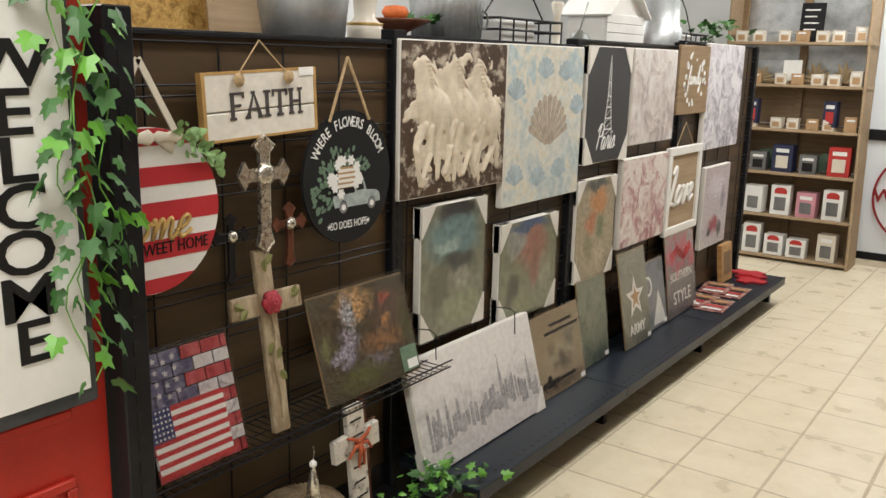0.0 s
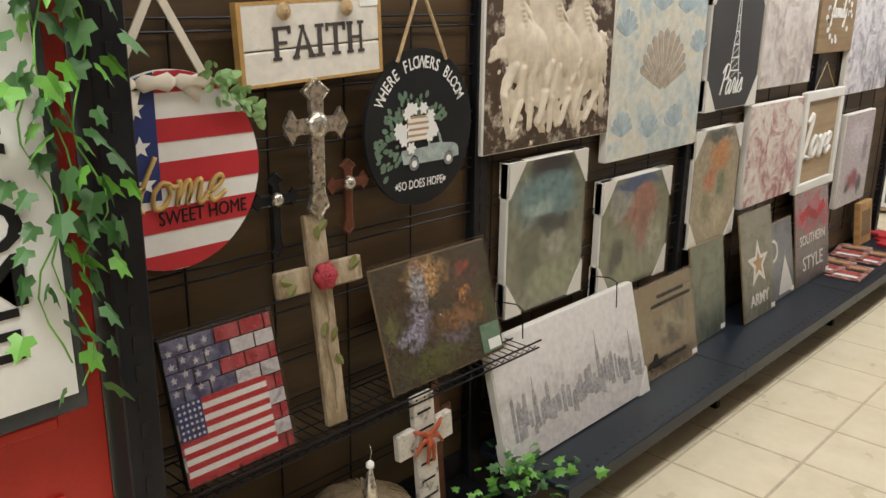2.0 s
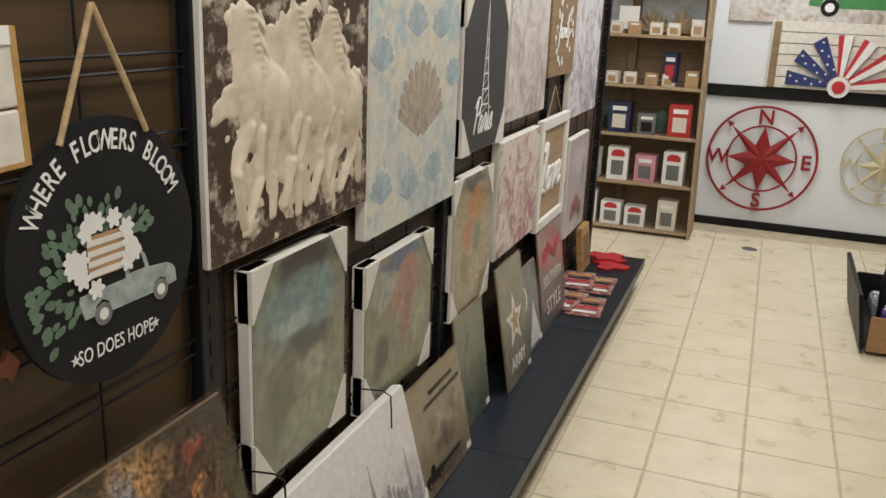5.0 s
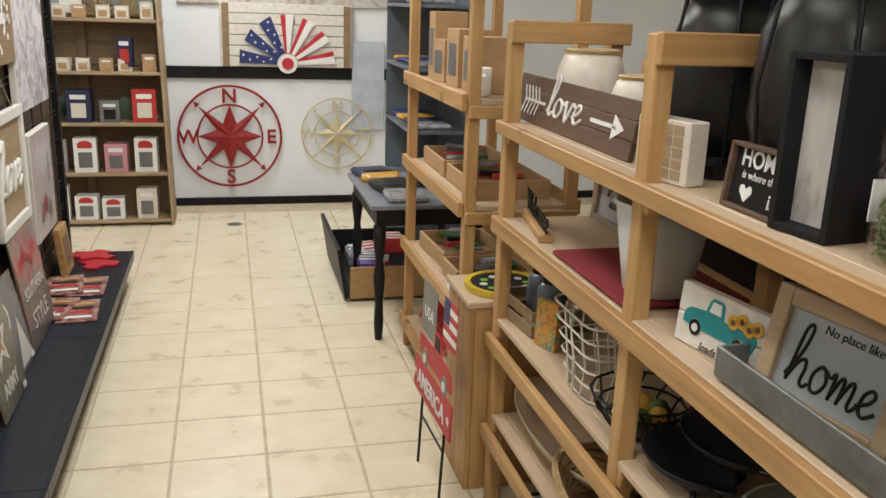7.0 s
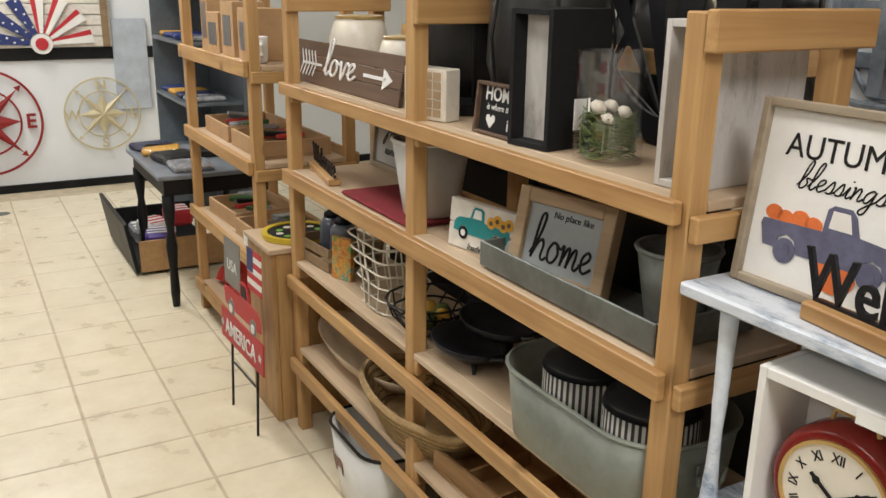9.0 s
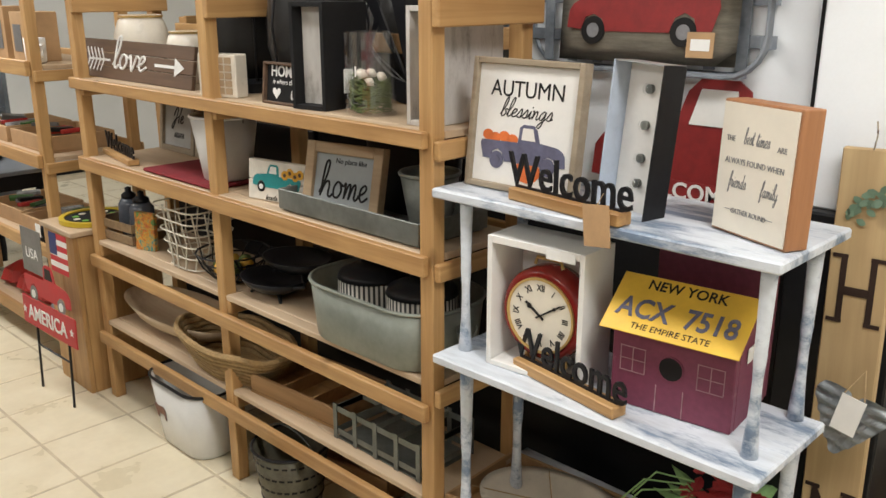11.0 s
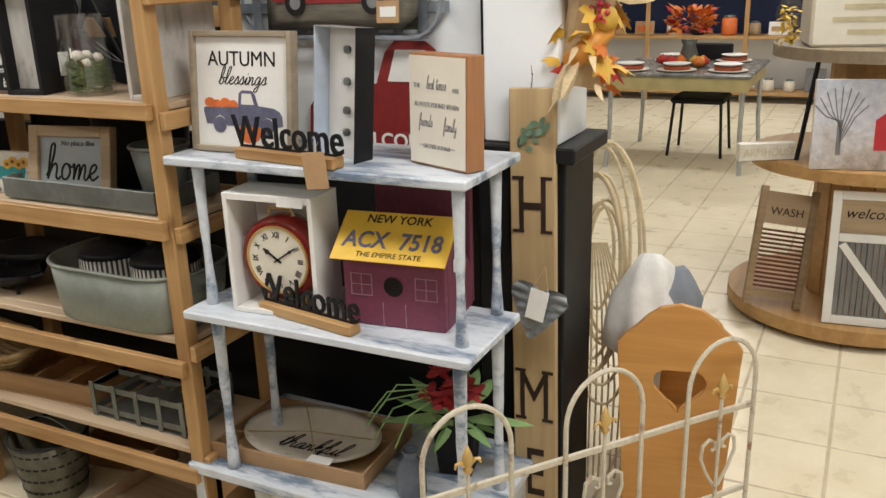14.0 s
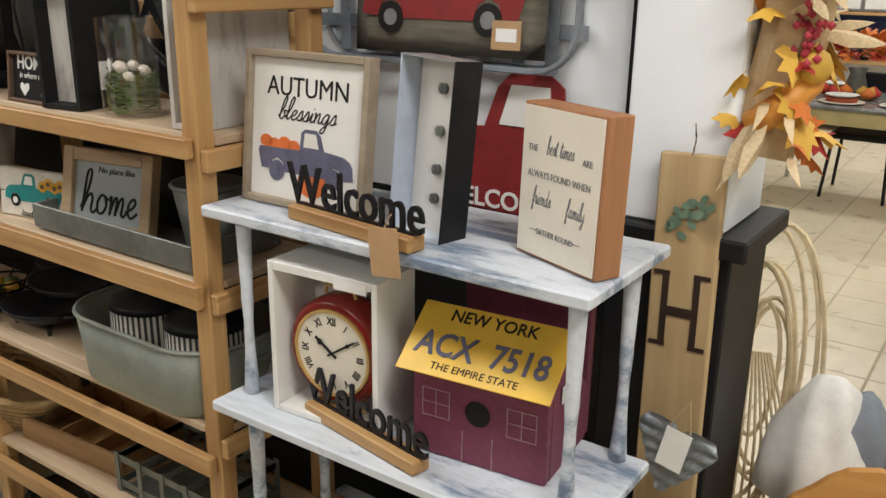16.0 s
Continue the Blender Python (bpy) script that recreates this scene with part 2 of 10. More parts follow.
def mat(name, col, rough=0.6, metal=0.0, var=0.18, scale=9.0, fine=90.0, bump=0.15, col2=None, stretch=(1, 1, 1), random=0.0, world_space=False):
    """A plain surface with stains at one scale and grain at another."""
    m, nt, bs = nodes_of(name)
    v = nt.nodes.new("ShaderNodeNewGeometry").outputs["Position"] if world_space else coords(nt, stretch)
    big, small = noise_node(nt, v, scale, 5), noise_node(nt, v, fine, 3)
    dark = tuple(c * (1 - var) for c in col) if col2 is None else col2
    light = tuple(min(1, c * (1 + var * 0.5)) for c in col)
    base = ramp_node(nt, big, [(0.3, dark), (0.65, light)])
    base = mix_node(nt, var * 0.6, base, ramp_node(nt, small, [(0.35, tuple(c * 0.55 for c in col)), (0.65, light)]))
    if random:
        info = nt.nodes.new("ShaderNodeObjectInfo")
        base = mix_node(nt, random, base, ramp_node(nt, info.outputs["Random"], [(0, tuple(c * 0.55 for c in col)), (1, light)]))
    nt.links.new(base, bs.inputs["Base Color"])
    rr = nt.nodes.new("ShaderNodeMapRange")
    rr.inputs["To Min"].default_value, rr.inputs["To Max"].default_value = max(0.02, rough - 0.1), min(1, rough + 0.1)
    nt.links.new(big, rr.inputs["Value"])
    nt.links.new(rr.outputs[0], bs.inputs["Roughness"])
    bs.inputs["Metallic"].default_value = metal
    if max(col) < 0.05 and metal == 0:
        bs.inputs["Specular IOR Level"].default_value = 0.22
    if bump:
        bump_node(nt, bs, small, bump)
    return m


def wood(name, dark, light, rough=0.55, axis=1, scale=5.0, knots=0.0, bump=0.15, random=0.35):
    """Timber with its grain along one axis of the object."""
    m, nt, bs = nodes_of(name)
    st = [14.0, 14.0, 14.0]
    st[axis] = 0.8
    info = nt.nodes.new("ShaderNodeObjectInfo")
    t = nt.nodes.new("ShaderNodeTexCoord")
    off = nt.nodes.new("ShaderNodeVectorMath")
    off.operation = "MULTIPLY_ADD"
    cmb = nt.nodes.new("ShaderNodeCombineXYZ")
    for i in range(3):
        nt.links.new(info.outputs["Random"], cmb.inputs[i])
    nt.links.new(cmb.outputs[0], off.inputs[0])
    off.inputs[1].default_value = (7, 11, 5)
    nt.links.new(t.outputs["Object"], off.inputs[2])
    mp = nt.nodes.new("ShaderNodeMapping")
    mp.inputs["Scale"].default_value = st
    nt.links.new(off.outputs[0], mp.inputs["Vector"])
    g1 = noise_node(nt, mp.outputs[0], scale, 6, 0.6, 0.6)
    g2 = noise_node(nt, off.outputs[0], 3.5, 3)
    base = ramp_node(nt, g1, [(0.3, dark), (0.5, tuple((a + b) / 2 for a, b in zip(dark, light))), (0.68, light)])
    base = mix_node(nt, 0.35, base, ramp_node(nt, g2, [(0.3, dark), (0.7, light)]))
    if knots:
        vo = nt.nodes.new("ShaderNodeTexVoronoi")
        vo.inputs["Scale"].default_value = knots
        nt.links.new(off.outputs[0], vo.inputs["Vector"])
        k = ramp_node(nt, vo.outputs["Distance"], [(0.05, (1, 1, 1)), (0.13, (0, 0, 0))])
        base = mix_node(nt, k, base, tuple(c * 0.3 for c in dark))
    if random:
        base = mix_node(nt, random * 0.6, base, ramp_node(nt, info.outputs["Random"], [(0, dark), (1, light)]))
    nt.links.new(base, bs.inputs["Base Color"])
    bs.inputs["Roughness"].default_value = rough
    bump_node(nt, bs, g1, bump)
    return m


def painting(name, stops, scale=9.0, lean=(0.0, 1.0), height=0.4, amount=0.45, rough=0.45, detail=6.0, gloss=0.0, distort=1.0, bump=0.1):
    """A print whose colours run up the sheet and are broken up by brushwork."""
    m, nt, bs = nodes_of(name)
    v = coords(nt)
    sep = nt.nodes.new("ShaderNodeSeparateXYZ")
    nt.links.new(v, sep.inputs[0])
    mix = nt.nodes.new("ShaderNodeMath")
    mix.operation = "MULTIPLY"
    nt.links.new(sep.outputs[1], mix.inputs[0])
    mix.inputs[1].default_value = (1 - amount) / height
    n0 = noise_node(nt, v, scale, detail, 0.68, distort)
    mr = nt.nodes.new("ShaderNodeMapRange")
    mr.inputs["From Min"].default_value, mr.inputs["From Max"].default_value = 0.33, 0.67
    nt.links.new(n0, mr.inputs["Value"])
    n = mr.outputs[0]
    add = nt.nodes.new("ShaderNodeMath")
    add.operation = "MULTIPLY_ADD"
    nt.links.new(n, add.inputs[0])
    add.inputs[1].default_value = amount
    nt.links.new(mix.outputs[0], add.inputs[2])
    sub = nt.nodes.new("ShaderNodeMath")
    sub.operation = "SUBTRACT"
    nt.links.new(add.outputs[0], sub.inputs[0])
    sub.inputs[1].default_value = 0.0
    base = ramp_node(nt, sub.outputs[0], stops)
    base = mix_node(nt, 0.25, base, ramp_node(nt, noise_node(nt, v, scale * 5, 3), [(0.35, (0.05, 0.04, 0.03)), (0.65, (0.75, 0.72, 0.66))]), "OVERLAY")
    nt.links.new(base, bs.inputs["Base Color"])
    bs.inputs["Roughness"].default_value = rough
    bs.inputs["Coat Weight"].default_value = gloss
    bs.inputs["Coat Roughness"].default_value = 0.08
    bump_node(nt, bs, noise_node(nt, v, 400.0, 2), bump, 0.001)
    return m


def blob_print(name, base, blobs, rough=0.35, gloss=0.4, edge=0.25, size=22.0, grain=0.3):
    """A painted picture: soft patches of colour laid over a mottled ground. Each patch: x, y, half width, half height, colour."""
    m, nt, bs = nodes_of(name)
    v = coords(nt)
    warp = nt.nodes.new("ShaderNodeTexNoise")
    warp.inputs["Scale"].default_value, warp.inputs["Detail"].default_value = size, 7
    nt.links.new(v, warp.inputs["Vector"])
    shift = nt.nodes.new("ShaderNodeVectorMath")
    shift.operation = "MULTIPLY_ADD"
    nt.links.new(warp.outputs["Color"], shift.inputs[0])
    shift.inputs[1].default_value = (0.1, 0.1, 0)
    shift.inputs[2].default_value = (-0.05, -0.05, 0)
    moved = nt.nodes.new("ShaderNodeVectorMath")
    nt.links.new(v, moved.inputs[0])
    nt.links.new(shift.outputs[0], moved.inputs[1])
    fine = noise_node(nt, v, size * 3.5, 4, 0.65)
    col = ramp_node(nt, fine, [(0.35, tuple(c * (1 - grain) for c in base)), (0.65, tuple(min(1, c * (1 + grain)) for c in base))])
    for x, y, w, h, tint in blobs:
        mp = nt.nodes.new("ShaderNodeMapping")
        mp.vector_type = "TEXTURE"
        mp.inputs["Location"].default_value, mp.inputs["Scale"].default_value = (x, y, 0), (w, h, 1)
        nt.links.new(moved.outputs[0], mp.inputs["Vector"])
        ln = nt.nodes.new("ShaderNodeVectorMath")
        ln.operation = "LENGTH"
        flat = nt.nodes.new("ShaderNodeVectorMath")
        flat.operation = "MULTIPLY"
        flat.inputs[1].default_value = (1, 1, 0)
        nt.links.new(mp.outputs[0], flat.inputs[0])
        nt.links.new(flat.outputs[0], ln.inputs[0])
        mask = ramp_node(nt, ln.outputs["Value"], [(max(0.0, 0.75 - edge), (1, 1, 1)), (0.99, (0, 0, 0))])
        toned = ramp_node(nt, fine, [(0.35, tuple(c * (1 - grain) for c in tint)), (0.65, tuple(min(1, c * (1 + grain)) for c in tint))])
        col = mix_node(nt, mask, col, toned)
    nt.links.new(col, bs.inputs["Base Color"])
    bs.inputs["Roughness"].default_value = rough
    bs.inputs["Coat Weight"].default_value, bs.inputs["Coat Roughness"].default_value = gloss, 0.1
    return m


def worn(name, top, under, cover=0.5, scale=14.0, rough=0.6, stretch=(1, 1, 1), metal_under=0.0, bump=0.25):
    """Paint rubbed through to what is under it."""
    m, nt, bs = nodes_of(name)
    v = coords(nt, stretch)
    k = ramp_node(nt, noise_node(nt, v, scale, 8, 0.7), [(cover - 0.06, (0, 0, 0)), (cover + 0.06, (1, 1, 1))])
    a = ramp_node(nt, noise_node(nt, v, scale * 4, 3), [(0.3, tuple(c * 0.8 for c in top)), (0.7, top)])
    b = ramp_node(nt, noise_node(nt, v, scale * 3, 3), [(0.3, tuple(c * 0.65 for c in under)), (0.7, under)])
    nt.links.new(mix_node(nt, k, a, b), bs.inputs["Base Color"])
    bs.inputs["Roughness"].default_value = rough
    bump_node(nt, bs, k, bump)
    return m


def glass(name, col=(0.95, 0.97, 0.97), rough=0.02, weight=1.0):
    m, nt, bs = nodes_of(name)
    bs.inputs["Base Color"].default_value = (*col, 1)
    bs.inputs["Roughness"].default_value, bs.inputs["Transmission Weight"].default_value, bs.inputs["IOR"].default_value = rough, weight, 1.45
    return m


def film_wrap(name, amount=0.07, rough=0.06, bump=0.9):
    """Clear film or thin glass: see-through, with a little gloss."""
    m, nt, bs = nodes_of(name)
    out = nt.nodes["Material Output"]
    nt.nodes.remove(bs)
    tr = nt.nodes.new("ShaderNodeBsdfTransparent")
    gl = nt.nodes.new("ShaderNodeBsdfGlossy")
    mx = nt.nodes.new("ShaderNodeMixShader")
    gl.inputs["Roughness"].default_value = rough
    mx.inputs[0].default_value = amount
    nt.links.new(tr.outputs[0], mx.inputs[1])
    nt.links.new(gl.outputs[0], mx.inputs[2])
    nt.links.new(mx.outputs[0], out.inputs[0])
    if bump:
        bump_node(nt, gl, noise_node(nt, coords(nt), 26.0, 4), bump, 0.01)
    return m


M_TILE = mat("vinyl_tile", (0.83, 0.75, 0.57), 0.3, var=0.12, scale=6, fine=34, bump=0.06, col2=(0.76, 0.67, 0.48), random=0.07, world_space=True)
M_GROUT = mat("tile_joint", (0.6, 0.51, 0.36), 0.7, var=0.25, scale=12, world_space=True)
M_WHITEWALL = mat("white_wall_paint", (0.8, 0.83, 0.86), 0.6, var=0.05, scale=2, fine=160, bump=0.12)
M_BLACK = mat("black_paint_and_shade", (0.012, 0.012, 0.013), 0.45, var=0.4, scale=6, bump=0.1)
M_BLACKMETAL = mat("black_metal", (0.014, 0.014, 0.016), 0.38, var=0.3, scale=12, bump=0.08)
M_DECK = mat("blue_black_metal", (0.018, 0.024, 0.034), 0.34, var=0.3, scale=7, bump=0.06)
M_CEIL = mat("ceiling_board", (0.75, 0.74, 0.7), 0.8, var=0.08, scale=3)
M_PANEL = wood("brown_panel", (0.044, 0.026, 0.011), (0.1, 0.06, 0.027), 0.5, 1, 2.0, bump=0.06, random=0.1)
M_PINE = wood("pine_y", (0.29, 0.14, 0.045), (0.62, 0.39, 0.165), 0.5, 1, 2.4, knots=3.4)
M_PINEZ = wood("pine_z", (0.29, 0.14, 0.045), (0.62, 0.39, 0.165), 0.5, 2, 2.4, knots=3.4)
M_PINEX = wood("pine_x", (0.29, 0.14, 0.045), (0.62, 0.39, 0.165), 0.5, 0, 2.4, knots=3.4)
M_PLY = wood("plywood", (0.45, 0.32, 0.2), (0.6, 0.47, 0.33), 0.5, 1, 1.6)
M_RUSTIC = wood("rustic_wood", (0.16, 0.1, 0.05), (0.36, 0.25, 0.14), 0.65, 0, 3.0)
M_RED = mat("red_door_paint", (0.42, 0.025, 0.015), 0.4, var=0.25, scale=5, bump=0.1)
M_WHITE = mat("white_paint", (0.8, 0.79, 0.76), 0.55, var=0.07, scale=8)
M_CANVAS = mat("white_canvas", (0.78, 0.75, 0.7), 0.75, var=0.08, scale=5, fine=500, bump=0.3)
M_INK = mat("black_ink", (0.015, 0.014, 0.014), 0.5, var=0.2, scale=20, bump=0)
M_GREYINK = mat("grey_ink", (0.2, 0.2, 0.21), 0.6, var=0.3, scale=30, bump=0)
M_FLAGRED = mat("flag_red", (0.5, 0.025, 0.035), 0.5, var=0.1, scale=12)
M_FLAGBLUE = mat("flag_blue", (0.02, 0.035, 0.15), 0.5, var=0.15, scale=12)
M_GALV = mat("galvanised_steel", (0.48, 0.5, 0.51), 0.42, 0.75, var=0.3, scale=12, fine=60)
M_GALVDARK = mat("dull_zinc", (0.2, 0.215, 0.2), 0.5, 0.5, var=0.35, scale=10, fine=60)
M_ZINCGREEN = mat("grey_green_zinc", (0.24, 0.26, 0.225), 0.45, 0.35, var=0.25, scale=8, fine=60)
M_LEAF = mat("ivy_leaf", (0.05, 0.155, 0.035), 0.45, var=0.4, scale=25, random=0.5)
M_LEAFB = mat("bright_ivy_leaf", (0.16, 0.42, 0.06), 0.4, var=0.3, scale=25, random=0.3)
M_TWINE = mat("jute_twine", (0.5, 0.36, 0.2), 0.9, var=0.3, scale=60, fine=300, bump=0.6)
M_BLUEWASH = worn("blue_grey_wash", (0.7, 0.75, 0.82), (0.2, 0.27, 0.38), 0.55, 12, 0.42, (1.4, 0.3, 1))
M_TAN = wood("tan_frame_wood", (0.28, 0.19, 0.11), (0.46, 0.34, 0.21), 0.6, 0, 3)
M_TRUCKRED = mat("truck_red", (0.24, 0.018, 0.018), 0.6, var=0.2, scale=30, bump=0.2)
M_ORANGE = mat("pumpkin_orange", (0.72, 0.17, 0.04), 0.6, var=0.2, scale=30)
M_PAPER = mat("white_paper", (0.82, 0.82, 0.8), 0.6, var=0.05, scale=20, bump=0)
M_KRAFT = mat("kraft_card", (0.46, 0.29, 0.15), 0.8, var=0.12, scale=20, fine=200)
M_FILM = film_wrap("clear_film")
M_GLASS = film_wrap("clear_glass", 0.09, 0.01, 0)
M_GOLD = mat("gold_paint", (0.6, 0.4, 0.14), 0.4, 0.3, var=0.15, scale=20)

# ---- the setting ----
WALL = -1.52          # front of the display panel
END = 8.365           # end wall
X0, X1, Y0, Y1, CEIL = -4.2, 9.6, -3.2, 8.37, 3.0


def structure(name, label, bm, material, category):
    return solid(name, label, category, bm, material, kind="structure")


structure("wall_north", "white painted end wall of the shop", box(B(), (X0, END, 0), (X1, END + 0.15, CEIL)), M_WHITEWALL, "wall")
structure("wall_east", "white painted wall behind the kitchen goods", box(B(), (X1, Y0, 0), (X1 + 0.15, END, CEIL)), M_WHITEWALL, "wall")
structure("wall_south", "plain white painted wall", box(B(), (X0, Y0 - 0.15, 0), (X1, Y0, CEIL)), M_WHITEWALL, "wall")
structure("wall_west", "plain white painted wall", box(B(), (X0 - 0.15, Y0, 0), (X0, END, CEIL)), M_WHITEWALL, "wall")
structure("ceiling", "plain pale ceiling board", box(B(), (X0, Y0, CEIL), (X1, END, CEIL + 0.1)), M_CEIL, "ceiling")
floor = structure("floor", "cream vinyl tile floor with tan joints", box(B(), (X0, Y0, -0.06), (X1, END, -0.0015)), M_GROUT, "floor")
structure("trim_1", "black painted chair rail on the end wall", box(B(), (-1.35, END - 0.025, 1.0), (0.9, END - 0.002, 1.088), 0.003), M_BLACK, "trim")
structure("baseboard_1", "black painted baseboard", box(B(), (-3.2, END - 0.018, 0), (3.0, END - 0.002, 0.062), 0.003), M_BLACK, "baseboard")

# pillar with a black wainscot and ledge, and the white partition beside it
structure("pillar", "white painted square pillar", box(B(), (0.64, 1.165, 1.14), (0.86, 1.365, CEIL), 0.004), M_WHITEWALL, "pillar")
structure("wainscot", "black painted base of the pillar", box(B(), (0.63, 1.145, 0), (0.87, 1.38, 1.1), 0.004), M_BLACK, "wainscot")
structure("trim_2", "black ledge capping the wainscot", box(B(), (0.605, 1.115, 1.1), (0.895, 1.395, 1.14), 0.005), M_BLACK, "trim")
structure("wall_partition", "white painted partition panel", box(B(), (0.69, 1.385, 1.1), (0.73, 2.19, 2.3), 0.002), M_WHITEWALL, "wall")
structure("trim_3", "thin black corner strip", box(B(), (0.672, 1.366, 1.1), (0.7, 1.384, 2.3)), M_BLACK, "trim")
structure("wall_half", "black painted half wall behind the shelves", box(B(), (0.69, 1.386, 0), (0.73, 4.1, 1.098), 0.002), M_BLACK, "wall")

# ---- black display gondola along the aisle ----
BAYS = [(1.47, 2.63, 1.625), (2.69, 3.86, 1.645), (3.92, 5.1, 1.67), (5.16, 6.42, 1.7)]


def slotted_post(y0, y1, top, x0, x1, parent):
    bm = box(B(), (x0, y0, 0), (x1, y1, top), 0.003)
    part("post", bm, M_BLACKMETAL, parent)
    bm = B()
    z = 0.1
    while z < top - 0.04:
        box(bm, (x1 - 0.001, (y0 + y1) / 2 - 0.006, z), (x1 + 0.002, (y0 + y1) / 2 + 0.006, z + 0.028))
        z += 0.05
    tagged(part("slot", bm, M_INK, parent), kind="stuff")


gondola = thing("gondola", "black metal shop gondola with brown backing and wire grid", "display rack")
for y0, y1, top in BAYS:
    part("back_panel", box(B(), (WALL - 0.03, y0, 0.2), (WALL, y1, top - 0.012)), M_PANEL, gondola, "brown wood-look backing board")
    bm = B()
    z = 0.32
    while z < top - 0.02:
        for dz in (0.0, 0.026):
            tube(bm, [(WALL + 0.014, y0, z + dz), (WALL + 0.014, y1, z + dz)], 0.0028, 5)
        z += 0.128
    y = y0 + 0.04
    while y < y1:
        tube(bm, [(WALL + 0.009, y, 0.3), (WALL + 0.009, y, top - 0.03)], 0.0028, 5)
        y += 0.222
    tagged(part("wire_grid", bm, M_BLACKMETAL, gondola, "black wire grid"), kind="stuff")
    part("top_rail", box(B(), (WALL - 0.03, y0, top - 0.012), (WALL + 0.022, y1, top), 0.002), M_BLACKMETAL, gondola)
    part("base_panel", box(B(), (WALL - 0.03, y0, 0.0), (WALL + 0.004, y1, 0.2)), M_BLACKMETAL, gondola)
for y0, y1, top in [(2.632, 2.688, 1.66), (3.862, 3.918, 1.67), (5.102, 5.158, 1.69), (6.422, 6.47, 1.7)]:
    slotted_post(y0, y1, top, WALL - 0.03, WALL + 0.03, gondola)
slotted_post(1.405, 1.465, 1.655, -1.23, -1.155, gondola)
part("end_panel", box(B(), (WALL - 0.03, 1.41, 0.02), (-1.235, 1.46, 1.64), 0.002), M_BLACKMETAL, gondola)
# base decks with their front lips and feet
for y0, y1 in [(2.69, 3.86), (3.862, 5.1), (5.102, 6.43)]:
    bm = box(B(), (WALL + 0.006, y0, 0.166), (-1.165, y1, 0.184), 0.003)
    box(bm, (-1.167, y0, 0.135), (-1.155, y1, 0.186), 0.002)
    part("base_shelf", bm, M_DECK, gondola, "dark blue-black steel base shelf")
    bm = B()
    yy = y0 + 0.05
    while yy < y1 - 0.03:
        box(bm, (-1.2, yy, 0.1838), (-1.19, yy + 0.012, 0.1848))
        yy += 0.05
    tagged(part("slot", bm, M_INK, gondola), kind="stuff")
    part("foot", box(B(), (WALL + 0.01, y1 - 0.035, 0.0), (-1.24, y1 - 0.005, 0.165)), M_BLACKMETAL, gondola)
# back shelf of the gondola on which things stand
part("top_shelf", box(B(), (WALL - 0.5, 1.47, 1.6), (WALL - 0.032, 6.42, 1.625), 0.003), M_BLACKMETAL, gondola)
part("rear_panel", box(B(), (WALL - 0.5, 1.47, 0.0), (WALL - 0.48, 6.42, 1.598)), M_BLACK, gondola)
# wire shelf in the first bay
bm = B()
for i in range(44):
    y = 1.49 + i * 0.0285
    tube(bm, [(WALL + 0.02, y, 0.568), (-1.325, y, 0.568), (-1.318, y, 0.578)], 0.0018, 4)
for x in (WALL + 0.02, -1.42, -1.322):
    tube(bm, [(x, 1.48, 0.565), (x, 2.74, 0.565)], 0.003, 5)
tube(bm, [(-1.316, 1.48, 0.59), (-1.316, 2.74, 0.59)], 0.003, 5)
part("wire_shelf", bm, M_BLACKMETAL, gondola, "black wire shelf")
part("base_shelf", box(B(), (WALL + 0.006, 1.47, 0.10), (-1.19, 2.63, 0.12), 0.003), M_BLACKMETAL, gondola)


# ---- pictures ----
def rect(bm, x0, y0, x1, y1, z0, z1):
    return box(bm, (x0, y0, z0), (x1, y1, z1))


def canvas_thing(name, label, m, w, h, face, depth=0.032, corners=False, wrap=False, edge=None, group="canvases on the gondola"):
    """A stretched canvas, its origin at the middle of its lower edge."""
    t = thing(name, label, "picture", m, group)
    part("canvas", box(B(), (-w / 2, 0, -depth), (w / 2, h, 0), 0.004), edge or M_CANVAS, t)
    part("print", box(B(), (-w / 2 + 0.004, 0.004, 0.0005), (w / 2 - 0.004, h - 0.004, 0.0022)), face, t)
    if corners:
        c = min(w, h) * 0.2
        for sx in (-1, 1):
            for sy in (0, 1):
                yb = h * sy
                d = 1 - 2 * sy
                prof = [(sx * w / 2, yb), (sx * (w / 2 - c), yb), (sx * (w / 2 - 0.004), yb + d * c * 1.35), (sx * w / 2, yb + d * c * 1.35)]
                part("corner_guard", prism(B(), prof, -depth - 0.002, 0.006), M_CANVAS, t, "white card corner guard")
    if wrap:
        bm = B()
        nx, ny = 7, 9
        grid = [[bm.verts.new((-w / 2 - 0.004 + (w + 0.008) * i / nx, -0.003 + (h + 0.006) * j / ny, 0.009 + 0.004 * noise.noise((i * 0.9, j * 0.7, w * 31)))) for j in range(ny + 1)] for i in range(nx + 1)]
        for i in range(nx):
            for j in range(ny):
                bm.faces.new((grid[i][j], grid[i + 1][j], grid[i + 1][j + 1], grid[i][j + 1]))
        part("plastic_wrap", bm, M_FILM, t, "crinkled clear plastic wrap", True)
    return t


